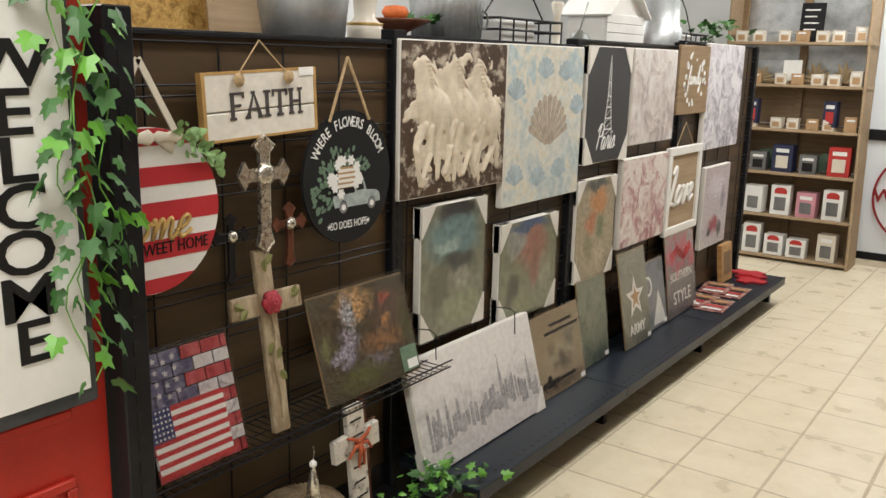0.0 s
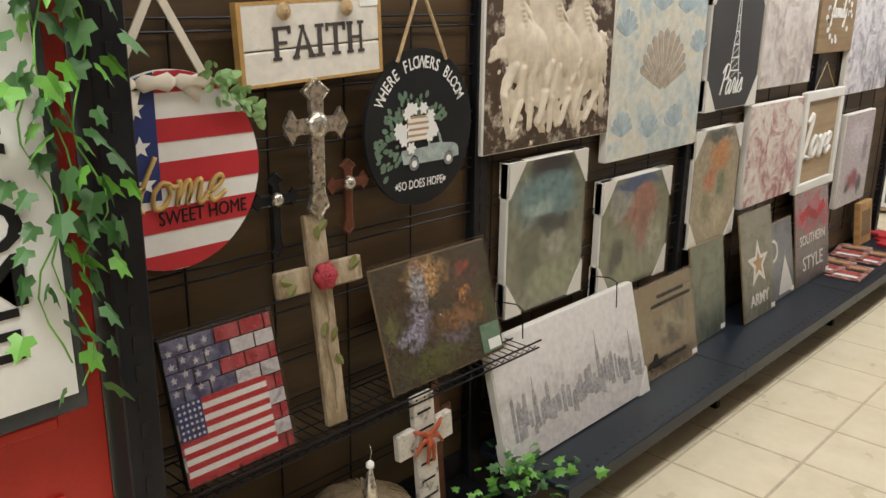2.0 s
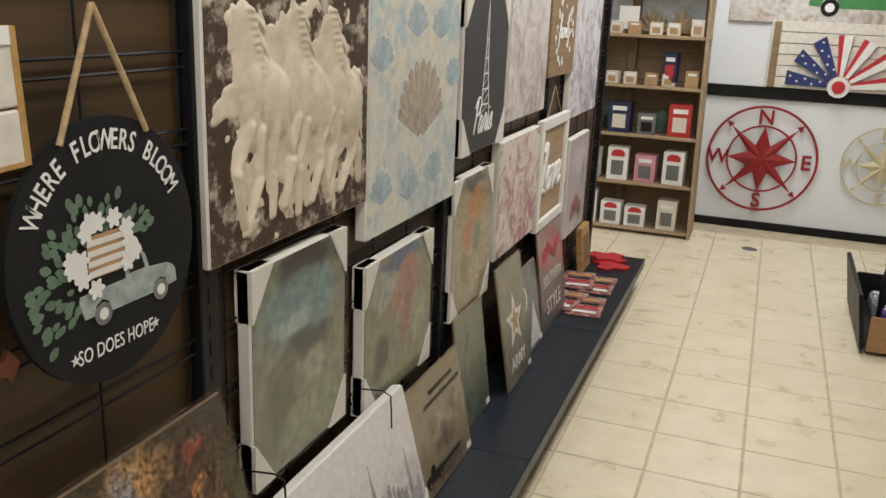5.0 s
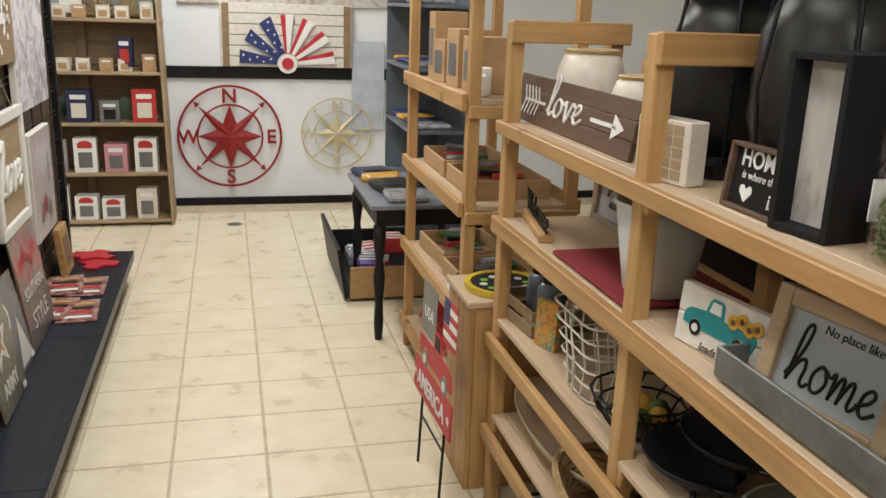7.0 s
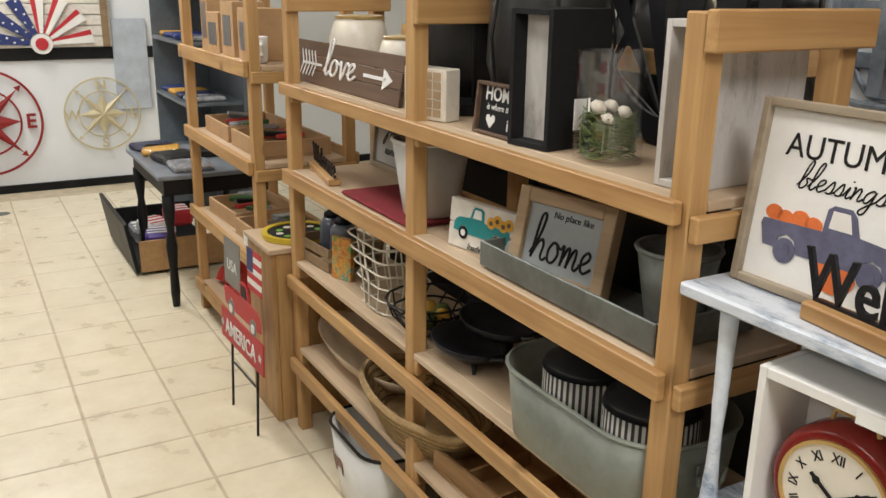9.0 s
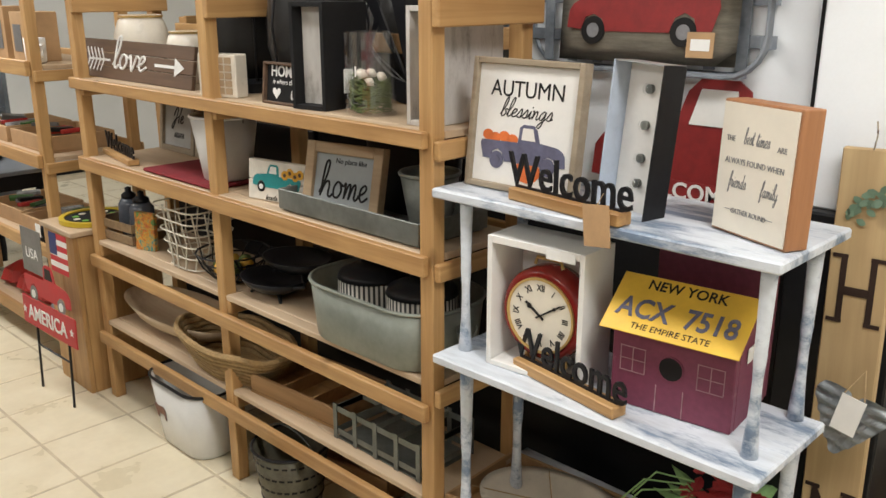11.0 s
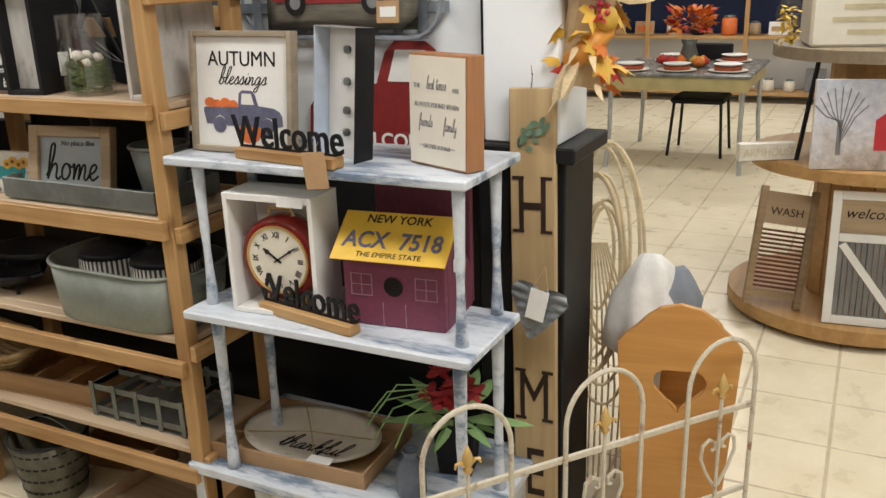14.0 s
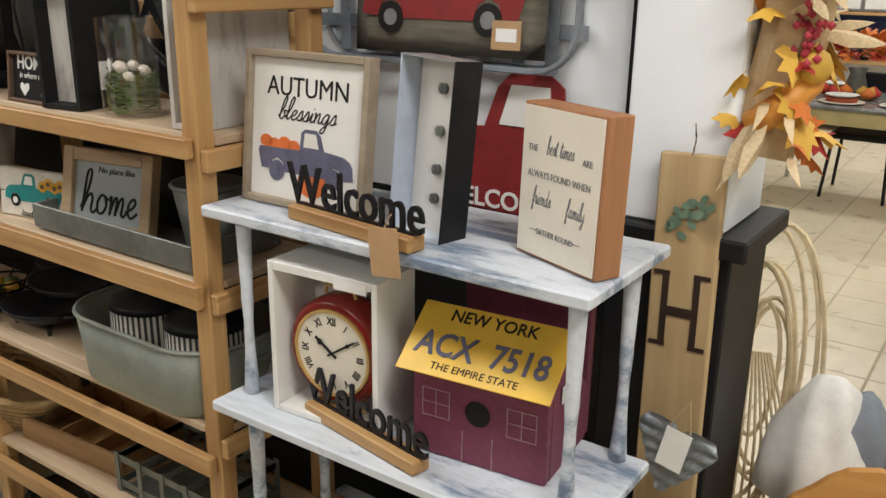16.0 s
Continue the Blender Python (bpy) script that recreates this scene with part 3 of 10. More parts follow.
def print_thing(name, label, m, w, h, face, wrap=True, group="prints leaning on the base shelf"):
    t = thing(name, label, "print", m, group)
    part("board", box(B(), (-w / 2, 0, -0.006), (w / 2, h, 0), 0.001), M_RUSTIC, t)
    part("print", box(B(), (-w / 2 + 0.003, 0.003, 0.0004), (w / 2 - 0.003, h - 0.003, 0.0016)), face, t)
    if wrap:
        part("plastic_wrap", box(B(), (-w / 2 - 0.004, -0.002, 0.003), (w / 2 + 0.004, h + 0.012, 0.0035)), M_FILM, t, "clear plastic sleeve")
    part("price_tag", box(B(), (w / 2 - 0.05, 0.012, 0.004), (w / 2 - 0.012, 0.032, 0.005)), M_PAPER, t, "white price sticker")
    return t


P_HORSEBG = worn("umber_and_cream_crackle", (0.6, 0.52, 0.42), (0.075, 0.042, 0.024), 0.44, 16, 0.6)
P_SHELL = painting("pale_seaside_print", [(0.2, (0.5, 0.58, 0.6)), (0.45, (0.66, 0.68, 0.64)), (0.6, (0.74, 0.7, 0.6)), (0.8, (0.5, 0.6, 0.63))], 6, height=0.62, amount=0.7)
P_SLATE = mat("charcoal_print", (0.05, 0.05, 0.055), 0.55, var=0.2, scale=8)
P_PALE = painting("pale_figure_print", [(0.2, (0.45, 0.4, 0.4)), (0.45, (0.66, 0.6, 0.58)), (0.7, (0.78, 0.75, 0.74))], 7, height=0.46, amount=0.8)
P_LILAC = painting("grey_lilac_trees_print", [(0.2, (0.3, 0.3, 0.36)), (0.45, (0.6, 0.58, 0.63)), (0.7, (0.78, 0.76, 0.8))], 8, height=0.62, amount=0.8)
P_TEAL = blob_print("lake_and_bear_print", (0.2, 0.21, 0.15), [(0.0, 0.36, 0.2, 0.12, (0.14, 0.24, 0.25)), (0.02, 0.45, 0.15, 0.05, (0.03, 0.03, 0.035)), (-0.04, 0.33, 0.1, 0.04, (0.3, 0.4, 0.38)), (0.03, 0.26, 0.13, 0.05, (0.05, 0.06, 0.06)), (0.05, 0.2, 0.05, 0.06, (0.3, 0.3, 0.24)), (-0.1, 0.16, 0.08, 0.12, (0.12, 0.13, 0.09)), (0.05, 0.08, 0.16, 0.07, (0.24, 0.27, 0.17))], edge=0.22, size=9)
P_COW = blob_print("red_deer_on_green_print", (0.19, 0.2, 0.13), [(0.02, 0.3, 0.16, 0.12, (0.34, 0.15, 0.11)), (-0.1, 0.33, 0.09, 0.08, (0.3, 0.3, 0.27)), (0.0, 0.385, 0.2, 0.025, (0.06, 0.1, 0.2)), (0.05, 0.21, 0.05, 0.13, (0.26, 0.12, 0.09)), (-0.12, 0.12, 0.06, 0.09, (0.05, 0.045, 0.035)), (0.13, 0.17, 0.07, 0.1, (0.27, 0.26, 0.18)), (-0.05, 0.05, 0.13, 0.05, (0.2, 0.22, 0.12))], edge=0.22, size=9)
P_ORANGE = blob_print("orange_flowers_print", (0.34, 0.28, 0.18), [(0.02, 0.36, 0.12, 0.09, (0.5, 0.21, 0.05)), (-0.05, 0.27, 0.07, 0.06, (0.46, 0.16, 0.06)), (0.05, 0.24, 0.05, 0.07, (0.13, 0.17, 0.08)), (0.0, 0.44, 0.17, 0.035, (0.06, 0.06, 0.05)), (-0.07, 0.15, 0.05, 0.09, (0.2, 0.19, 0.1)), (0.05, 0.1, 0.07, 0.08, (0.42, 0.34, 0.22))], edge=0.35, size=14)
P_MAP = painting("faded_rose_map_print", [(0.25, (0.42, 0.2, 0.22)), (0.45, (0.62, 0.5, 0.48)), (0.65, (0.74, 0.68, 0.64))], 8, height=0.45, amount=0.85)
P_TRACTOR = blob_print("red_tractor_print", (0.5, 0.45, 0.47), [(-0.02, 0.14, 0.13, 0.07, (0.3, 0.05, 0.07)), (-0.09, 0.1, 0.04, 0.05, (0.06, 0.05, 0.06)), (0.09, 0.1, 0.06, 0.07, (0.08, 0.06, 0.07)), (0.0, 0.38, 0.2, 0.1, (0.62, 0.58, 0.62)), (0.12, 0.3, 0.05, 0.1, (0.28, 0.25, 0.3))], edge=0.35)
P_CITY = painting("misty_skyline_print", [(0.1, (0.68, 0.66, 0.66)), (0.4, (0.6, 0.58, 0.58)), (0.6, (0.74, 0.72, 0.72)), (0.9, (0.78, 0.76, 0.75))], 9, height=0.4, amount=0.3)
P_BROWN = blob_print("brown_vintage_print", (0.3, 0.23, 0.14), [(0.0, 0.17, 0.15, 0.07, (0.36, 0.3, 0.2)), (0.02, 0.13, 0.1, 0.05, (0.1, 0.075, 0.05)), (-0.07, 0.2, 0.05, 0.05, (0.2, 0.16, 0.1)), (0.1, 0.22, 0.06, 0.05, (0.16, 0.15, 0.11)), (0.0, 0.04, 0.2, 0.04, (0.14, 0.1, 0.06))], edge=0.35)
P_GREEN = painting("dark_green_print", [(0.1, (0.05, 0.07, 0.05)), (0.4, (0.13, 0.16, 0.11)), (0.7, (0.22, 0.24, 0.17))], 9, height=0.38, amount=0.6, gloss=0.3)
P_ARMY = painting("olive_star_print", [(0.1, (0.1, 0.1, 0.07)), (0.5, (0.24, 0.23, 0.17)), (0.9, (0.33, 0.31, 0.24))], 10, height=0.46, amount=0.6, gloss=0.3)
P_WOLF = painting("slate_mountain_print", [(0.1, (0.12, 0.13, 0.15)), (0.5, (0.22, 0.23, 0.26)), (0.9, (0.1, 0.1, 0.12))], 10, height=0.35, amount=0.6, gloss=0.3)
P_PINK = painting("red_script_poster", [(0.1, (0.06, 0.05, 0.05)), (0.5, (0.2, 0.17, 0.17)), (0.66, (0.5, 0.06, 0.1)), (0.9, (0.3, 0.3, 0.3))], 8, height=0.44, amount=0.4, gloss=0.3)
P_COTTAGE = blob_print("cottage_garden_print", (0.05, 0.045, 0.028), [(-0.03, 0.27, 0.1, 0.07, (0.42, 0.24, 0.1)), (-0.06, 0.25, 0.04, 0.07, (0.3, 0.3, 0.33)), (-0.15, 0.23, 0.08, 0.1, (0.045, 0.032, 0.018)), (0.12, 0.22, 0.11, 0.1, (0.085, 0.05, 0.038)), (0.12, 0.27, 0.04, 0.025, (0.3, 0.07, 0.05)), (0.1, 0.2, 0.02, 0.025, (0.42, 0.2, 0.07)), (-0.08, 0.16, 0.05, 0.06, (0.22, 0.2, 0.26)), (-0.12, 0.13, 0.05, 0.04, (0.26, 0.25, 0.33)), (0.08, 0.14, 0.14, 0.045, (0.2, 0.1, 0.045)), (0.03, 0.09, 0.08, 0.03, (0.14, 0.12, 0.15)), (-0.05, 0.05, 0.14, 0.05, (0.075, 0.085, 0.025)), (-0.18, 0.17, 0.035, 0.05, (0.12, 0.12, 0.05)), (0.19, 0.16, 0.04, 0.09, (0.06, 0.07, 0.03))], edge=0.42, size=26, grain=0.75)

# upper row
FACE = -1.475
horses = canvas_thing("horse_picture", "raised plaster horses on a distressed brown canvas", LW(FACE, 2.955, 1.118), 0.63, 0.515, P_HORSEBG, 0.04)
shell = canvas_thing("shell_picture", "pale blue canvas print of a scallop shell", LW(FACE, 3.585, 1.015), 0.62, 0.62, P_SHELL)
paris = canvas_thing("paris_picture", "charcoal canvas with a white tower drawing and card corners", LW(FACE, 4.165, 1.125), 0.45, 0.52, P_SLATE, corners=True)
canvas_thing("figure_picture", "pale faded canvas print in clear wrap", LW(FACE, 4.7, 1.18), 0.55, 0.465, P_PALE, wrap=True)
flower_sign = thing("script_sign", "brown wooden sign with white flowers and script", "sign", LW(FACE + 0.005, 5.235, 1.305))
part("board", box(B(), (-0.23, 0, -0.016), (0.23, 0.37, 0), 0.003), M_RUSTIC, flower_sign)
canvas_thing("tree_picture", "grey lilac canvas print of bare trees", LW(FACE, 5.785, 1.08), 0.64, 0.615, P_LILAC)
# middle row
canvas_thing("lake_picture", "dark teal lake canvas with white card corners, plastic wrapped", LW(FACE, 2.962, 0.603), 0.4, 0.48, P_TEAL, corners=True, wrap=True)
canvas_thing("deer_picture", "red and green canvas with white card corners, plastic wrapped", LW(FACE, 3.5, 0.54), 0.46, 0.41, P_COW, corners=True, wrap=True)
canvas_thing("flower_picture", "orange flower canvas with white card corners, plastic wrapped", LW(FACE, 4.105, 0.585), 0.4, 0.47, P_ORANGE, corners=True, wrap=True)
canvas_thing("map_picture", "faded rose canvas print of a map", LW(FACE, 4.665, 0.665), 0.57, 0.45, P_MAP)
love = thing("love_sign", "white framed grey board with white script", "sign", LW(FACE + 0.005, 5.205, 0.64))
canvas_thing("tractor_picture", "plum and white canvas print of a tractor", LW(FACE, 5.81, 0.46), 0.45, 0.51, P_TRACTOR)
# leaning row
city = canvas_thing("skyline_picture", "grey misty city skyline canvas with card corners", LW(-1.33, 3.035, 0.186, 15), 0.8, 0.405, P_CITY, corners=False)
brown = print_thing("vintage_print", "brown vintage motor print in a plastic sleeve", LW(-1.36, 3.66, 0.186, 12), 0.42, 0.355, P_BROWN)
print_thing("lantern_print", "dark green print in a plastic sleeve", LW(-1.405, 4.06, 0.187, 8), 0.29, 0.41, P_GREEN)
army = print_thing("star_print", "olive print with a pale star in a plastic sleeve", LW(-1.36, 4.46, 0.187, 10), 0.32, 0.48, P_ARMY)
wolf = print_thing("mountain_print", "slate grey print with a pale peak", LW(-1.39, 4.75, 0.187, 10), 0.33, 0.37, P_WOLF)
south = print_thing("script_print", "dark print with red scrawl and pale words", LW(-1.39, 5.15, 0.187, 8), 0.43, 0.46, P_PINK)


# ---- timber shelving across the aisle ----
SX = 0.19


def stick(name, a, b, material, parent, bevel=0.003):
    cx, cy, cz = [(p + q) / 2 for p, q in zip(a, b)]
    ob = part(name, box(B(), [p - c for p, c in zip(a, (cx, cy, cz))], [q - c for q, c in zip(b, (cx, cy, cz))], bevel), material, parent)
    ob.location = (cx, cy, cz)
    return ob


def timber_unit(label, posts, rails, boards, top, depth=0.38):
    t = thing("shelving_unit", label, "shelf", group="timber shelving units")
    xb = SX + depth
    y0, y1 = posts[0] - 0.012, posts[-1] + 0.02
    for y in posts:
        stick("post", (SX, y - 0.022, 0), (SX + 0.042, y + 0.022, top), M_PINEZ, t)
        stick("post", (xb - 0.042, y - 0.022, 0), (xb, y + 0.022, top), M_PINEZ, t)
        stick("top_brace", (SX - 0.004, y - 0.046, top - 0.058), (xb + 0.012, y - 0.0225, top + 0.004), M_PINEX, t)
        for z in boards:
            stick("cleat", (SX + 0.002, y - 0.0425, z - 0.062), (xb - 0.002, y - 0.0225, z - 0.0185), M_PINEX, t)
    for z0, z1 in rails:
        stick("front_rail", (SX - 0.022, y0, z0), (SX - 0.001, y1, z1), M_PINE, t)
        stick("back_rail", (xb + 0.001, y0, z0), (xb + 0.02, y1, z1), M_PINE, t)
    for z in boards:
        for ya, yb in zip(posts, posts[1:]):
            stick("shelf_board", (SX + 0.0425, ya - 0.022, z - 0.018), (xb - 0.0425, yb - 0.0225, z), M_PLY, t, 0.002)
            stick("shelf_edge", (SX + 0.002, ya + 0.0225, z - 0.018), (SX + 0.042, yb - 0.0225, z - 0.0005), M_PLY, t, 0.002)
    return t


timber_unit("pine shelving unit with four shelves of housewares", [2.039, 2.956, 3.839], [(1.236, 1.275), (0.935, 0.985), (0.558, 0.603), (0.238, 0.285)], [1.272, 0.985, 0.662, 0.335], 1.558, 0.35)
timber_unit("pine shelving unit holding boxes of small gifts", [4.26, 5.25], [(1.25, 1.31), (0.88, 0.935), (0.49, 0.545), (0.11, 0.17)], [1.29, 0.92, 0.53, 0.155], 1.75, 0.42)

# ---- pale blue washed shelf ----
blue = thing("washed_shelf", "blue-grey washed wooden shelf with turned legs", "shelf")
part("top_board", box(B(), (0.18, 1.207, 1.129), (0.49, 2.012, 1.151), 0.004), M_BLUEWASH, blue)
part("middle_board", box(B(), (0.14, 1.19, 0.75), (0.44, 1.972, 0.772), 0.004), M_BLUEWASH, blue)
part("lower_board", box(B(), (0.175, 1.2, 0.27), (0.62, 2.06, 0.3), 0.004), M_BLUEWASH, blue)
LEG = [(0.022, 0), (0.019, 0.03), (0.014, 0.09), (0.0125, 0.15), (0.0155, 0.19), (0.0165, 0.2), (0.0155, 0.21), (0.017, 0.26), (0.0185, 0.31), (0.02, 0.36)]
for x, y, z in [(0.215, 1.24, 0.772), (0.215, 1.935, 0.772), (0.415, 1.24, 0.772), (0.415, 1.935, 0.772)]:
    part("turned_leg", lathe(B(), [(r * 0.74, h * 0.99) for r, h in LEG], 14, pose(x, y, z)), M_BLUEWASH, blue, "", True)
for x, y, z in [(0.19, 1.235, 0.3), (0.21, 1.925, 0.3), (0.405, 1.235, 0.3), (0.405, 1.925, 0.3)]:
    part("turned_leg", lathe(B(), [(r * 0.85, h * 1.25) for r, h in LEG], 14, pose(x, y, z)), M_BLUEWASH, blue, "", True)
for y in (1.215, 2.022):
    for x in (0.185, 0.58):
        part("base_post", box(B(), (x, y, 0.0), (x + 0.03, y + 0.03, 0.27), 0.003), M_BLUEWASH, blue)
part("base_side", box(B(), (0.216, 1.222, 0.041), (0.579, 1.236, 0.269)), M_BLUEWASH, blue)
# far side and back are black: the base's inner shade is in their colour
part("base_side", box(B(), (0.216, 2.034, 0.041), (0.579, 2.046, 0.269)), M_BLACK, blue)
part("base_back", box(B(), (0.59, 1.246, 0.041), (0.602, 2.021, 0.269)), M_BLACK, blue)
part("base_board", box(B(), (0.216, 1.246, 0.02), (0.579, 2.021, 0.04), 0.003), M_BLUEWASH, blue)


# ---- shapes used on signs ----
def star(bm, cx, cy, r, z0, z1, spin=0.0):
    pts = [(cx + (r if i % 2 == 0 else r * 0.42) * math.sin(math.pi * i / 5 + spin), cy + (r if i % 2 == 0 else r * 0.42) * math.cos(math.pi * i / 5 + spin)) for i in range(10)]
    return prism(bm, pts, z0, z1)


def truck(parent, w, at, z, body, tyre, hub, glassm=None, load=None, flip=1, thick=0.0012):
    """A pickup truck seen from the side, bonnet to the left (flip -1: to the right)."""
    cx, cy = at

    def pt(u, v):
        return (cx + flip * (u - 0.5) * w, cy + v * w)
    outline = [(0.0, 0.1), (0.01, 0.2), (0.04, 0.24), (0.1, 0.27), (0.3, 0.29), (0.34, 0.4), (0.38, 0.44), (0.5, 0.44), (0.54, 0.41), (0.55, 0.27), (0.99, 0.26), (1.0, 0.22), (0.96, 0.09), (0.87, 0.09), (0.85, 0.16), (0.79, 0.19), (0.73, 0.16), (0.7, 0.08), (0.27, 0.08), (0.25, 0.15), (0.19, 0.18), (0.13, 0.16), (0.1, 0.09)]
    pts = [pt(*p) for p in outline]
    part("truck_body", prism(B(), pts if flip < 0 else pts[::-1], z, z + thick), body, parent)
    win = [pt(*p) for p in [(0.35, 0.3), (0.385, 0.41), (0.5, 0.41), (0.51, 0.3)]]
    part("truck_window", prism(B(), win, z + thick, z + thick * 1.6), glassm or tyre, parent)
    for u in (0.19, 0.79):
        c = pt(u, 0.085)
        part("wheel", disc(B(), c[0], c[1], 0.082 * w, z + thick, z + thick * 1.8, 20), tyre, parent)
        part("hub", disc(B(), c[0], c[1], 0.043 * w, z + thick * 1.8, z + thick * 2.4, 16), hub, parent)
    if load is not None:
        for i, u in enumerate((0.62, 0.72, 0.83, 0.92)):
            c = pt(u, 0.29 + 0.02 * (i % 2))
            part("pumpkin", disc(B(), c[0], c[1], 0.065 * w, z - thick * 0.3, z + thick * 0.6, 14, 0.05 * w), load, parent)


LEAF_SHAPE = [(0, 0), (0.28, -0.14), (0.5, 0.1), (0.3, 0.3), (0.42, 0.62), (0.18, 0.62), (0, 1.0), (-0.18, 0.62), (-0.42, 0.62), (-0.3, 0.3), (-0.5, 0.1), (-0.28, -0.14)]
OVAL_LEAF = [(0, 0), (0.22, 0.2), (0.32, 0.5), (0.22, 0.82), (0, 1), (-0.22, 0.82), (-0.32, 0.5), (-0.22, 0.2)]
LONG_LEAF = [(0, 0), (0.1, 0.2), (0.14, 0.5), (0.08, 0.8), (0, 1), (-0.08, 0.8), (-0.14, 0.5), (-0.1, 0.2)]


def leaf_mesh(name, shape, material, fold=0.16, droop=0.12):
    bm = B()
    c = bm.verts.new((0, 0.35, 0.0))
    vs = [bm.verts.new((x, y, -fold * abs(x) * 1.6 - droop * y * y)) for x, y in shape]
    for i in range(len(vs)):
        bm.faces.new((c, vs[i], vs[(i + 1) % len(vs)]))
    return mesh_of(name, bm, material)


ME_IVY, ME_IVYB = leaf_mesh("leaf", LEAF_SHAPE, M_LEAF), leaf_mesh("leaf", LEAF_SHAPE, M_LEAFB)
M_EUCA = mat("eucalyptus_leaf", (0.3, 0.5, 0.2), 0.5, var=0.25, scale=20, random=0.4)
ME_EUCA = leaf_mesh("leaf", OVAL_LEAF, M_EUCA)


def leaf(me, parent, at, size, aim, roll=0.0, name="leaf"):
    """One leaf at a point, its tip towards aim."""
    ob = new(name, me)
    ob.parent = parent
    d = Vector(aim).normalized()
    q = d.to_track_quat("Y", "Z").to_matrix().to_4x4()
    ob.matrix_basis = Matrix.Translation(at) @ q @ pose(0, 0, 0, 0, roll, 0) @ Matrix.Diagonal((size, size, size, 1))
    return ob


R = random.Random(7)

# ---- red door and welcome board ----
door = thing("red_door", "old red painted panel door standing on end", "door", pose(-1.2, 1.395, 0))
part("door_leaf", box(B(), (-0.045, -0.37, 0.0), (0, 0, 2.0), 0.004), M_RED, door)
for z0, z1 in ((0.12, 0.78), (0.9, 1.9)):
    bm = B()
    for a, b in (((0.001, -0.31, z0), (0.012, -0.08, z0 + 0.02)), ((0.001, -0.31, z1 - 0.02), (0.012, -0.08, z1)), ((0.001, -0.31, z0 + 0.02), (0.012, -0.29, z1 - 0.02)), ((0.001, -0.1, z0 + 0.02), (0.012, -0.08, z1 - 0.02))):
        box(bm, a, b, 0.003)
    part("panel_moulding", bm, M_RED, door)
M_SLATEEDGE = mat("dark_galvanised_edge", (0.07, 0.075, 0.08), 0.5, 0.4, var=0.4, scale=14)
welcome = thing("welcome_board", "tall white welcome board with a dark metal edge", "sign", LW(-1.165, 1.225, 0.93, 0, 0.8))
part("frame", box(B(), (-0.14, 0, -0.02), (0.132, 0.78, 0.0), 0.004), M_SLATEEDGE, welcome)
part("face", box(B(), (-0.12, 0.03, 0.0005), (0.115, 0.755, 0.004)), M_WHITE, welcome)
for i, ch in enumerate("WELCOME"):
    letters(ch, 0.108, 0.002, M_INK, welcome, (0.015, 0.586 - i * 0.079, 0.0045), width=1.3, bold=0.0015)
ivy = thing("ivy_garland", "trailing green ivy hung over the post", "plant")
for k, (x, y, z0, z1) in enumerate([(-1.14, 1.312, 1.82, 1.02), (-1.13, 1.335, 1.85, 0.98), (-1.125, 1.375, 1.84, 1.15)]):
    pts = [(x + 0.012 * math.sin(i * 1.3 + k), y + 0.02 * math.sin(i * 0.9 + k * 2), z0 + (z1 - z0) * i / 22) for i in range(23)]
    part("stem", tube(B(), pts, 0.0016, 5), M_LEAFB, ivy)
    for i in range(23):
        for s in (-1, 1):
            if R.random() < 0.14:
                continue
            p = pts[i]
            dy = s * R.uniform(0.012, 0.045)
            me = ME_IVYB if R.random() < 0.3 else ME_IVY
            leaf(me, ivy, (p[0] + R.uniform(0.0, 0.02), p[1] + dy, p[2] + R.uniform(-0.015, 0.02)), R.uniform(0.03, 0.05), (R.uniform(0.05, 0.45), dy * 14, -R.uniform(0.4, 1.0)), R.uniform(-40, 40))

# ---- round flag sign ----
flag = thing("flag_sign", "round wooden flag sign with bow and greenery", "sign", LW(-1.43, 1.678, 1.215, 0, 0))
RD = 0.194
part("disc", disc(B(), 0, 0, RD, -0.012, 0, 64), M_WHITE, flag)


def band(bm, a, b, x0, r, z0, z1):
    """The part of a disc between two heights and right of x0."""
    pr, pl = [], []
    for i in range(9):
        y = a + (b - a) * i / 8
        h = math.sqrt(max(0.0, r * r - y * y))
        pr.append((h, y))
        pl.append((max(x0, -h), y))
    return prism(bm, pr + pl[::-1], z0, z1)


for a, b in ((0.152, 0.192), (0.06, 0.104), (-0.027, 0.022), (-0.113, -0.066), (-0.192, -0.157)):
    part("stripe", band(B(), a, b, -0.03 if a > -0.05 else -1, RD - 0.0005, 0.0004, 0.0016), M_FLAGRED, flag)
ca = [(-0.03, -0.05)] + [(-0.03, math.sqrt(RD ** 2 - 0.0009))] + arc(0, 0, RD - 0.001, 99.5, 194.5, 14)
part("canton", prism(B(), ca, 0.0004, 0.0017), M_FLAGBLUE, flag)
for sx, sy in ((-0.072, 0.126), (-0.108, 0.085), (-0.066, 0.055), (-0.145, 0.045), (-0.1, 0.016), (-0.175, 0.003), (-0.06, -0.016), (-0.135, -0.03), (-0.172, 0.075)):
    part("star", star(B(), sx, sy, 0.022, 0.0018, 0.003), M_WHITE, flag)
script("Home", 0.048, M_GOLD, flag, (-0.015, -0.066, 0.004), 0.011, 0.25, 1.25, label="gold script word Home")
letters("SWEET HOME", 0.04, 0.002, M_INK, flag, (0.058, -0.1, 0.002), width=0.8)
M_RIBBON = mat("cream_ribbon", (0.72, 0.66, 0.55), 0.8, var=0.1, scale=20, fine=300, bump=0.3)
bm = B()
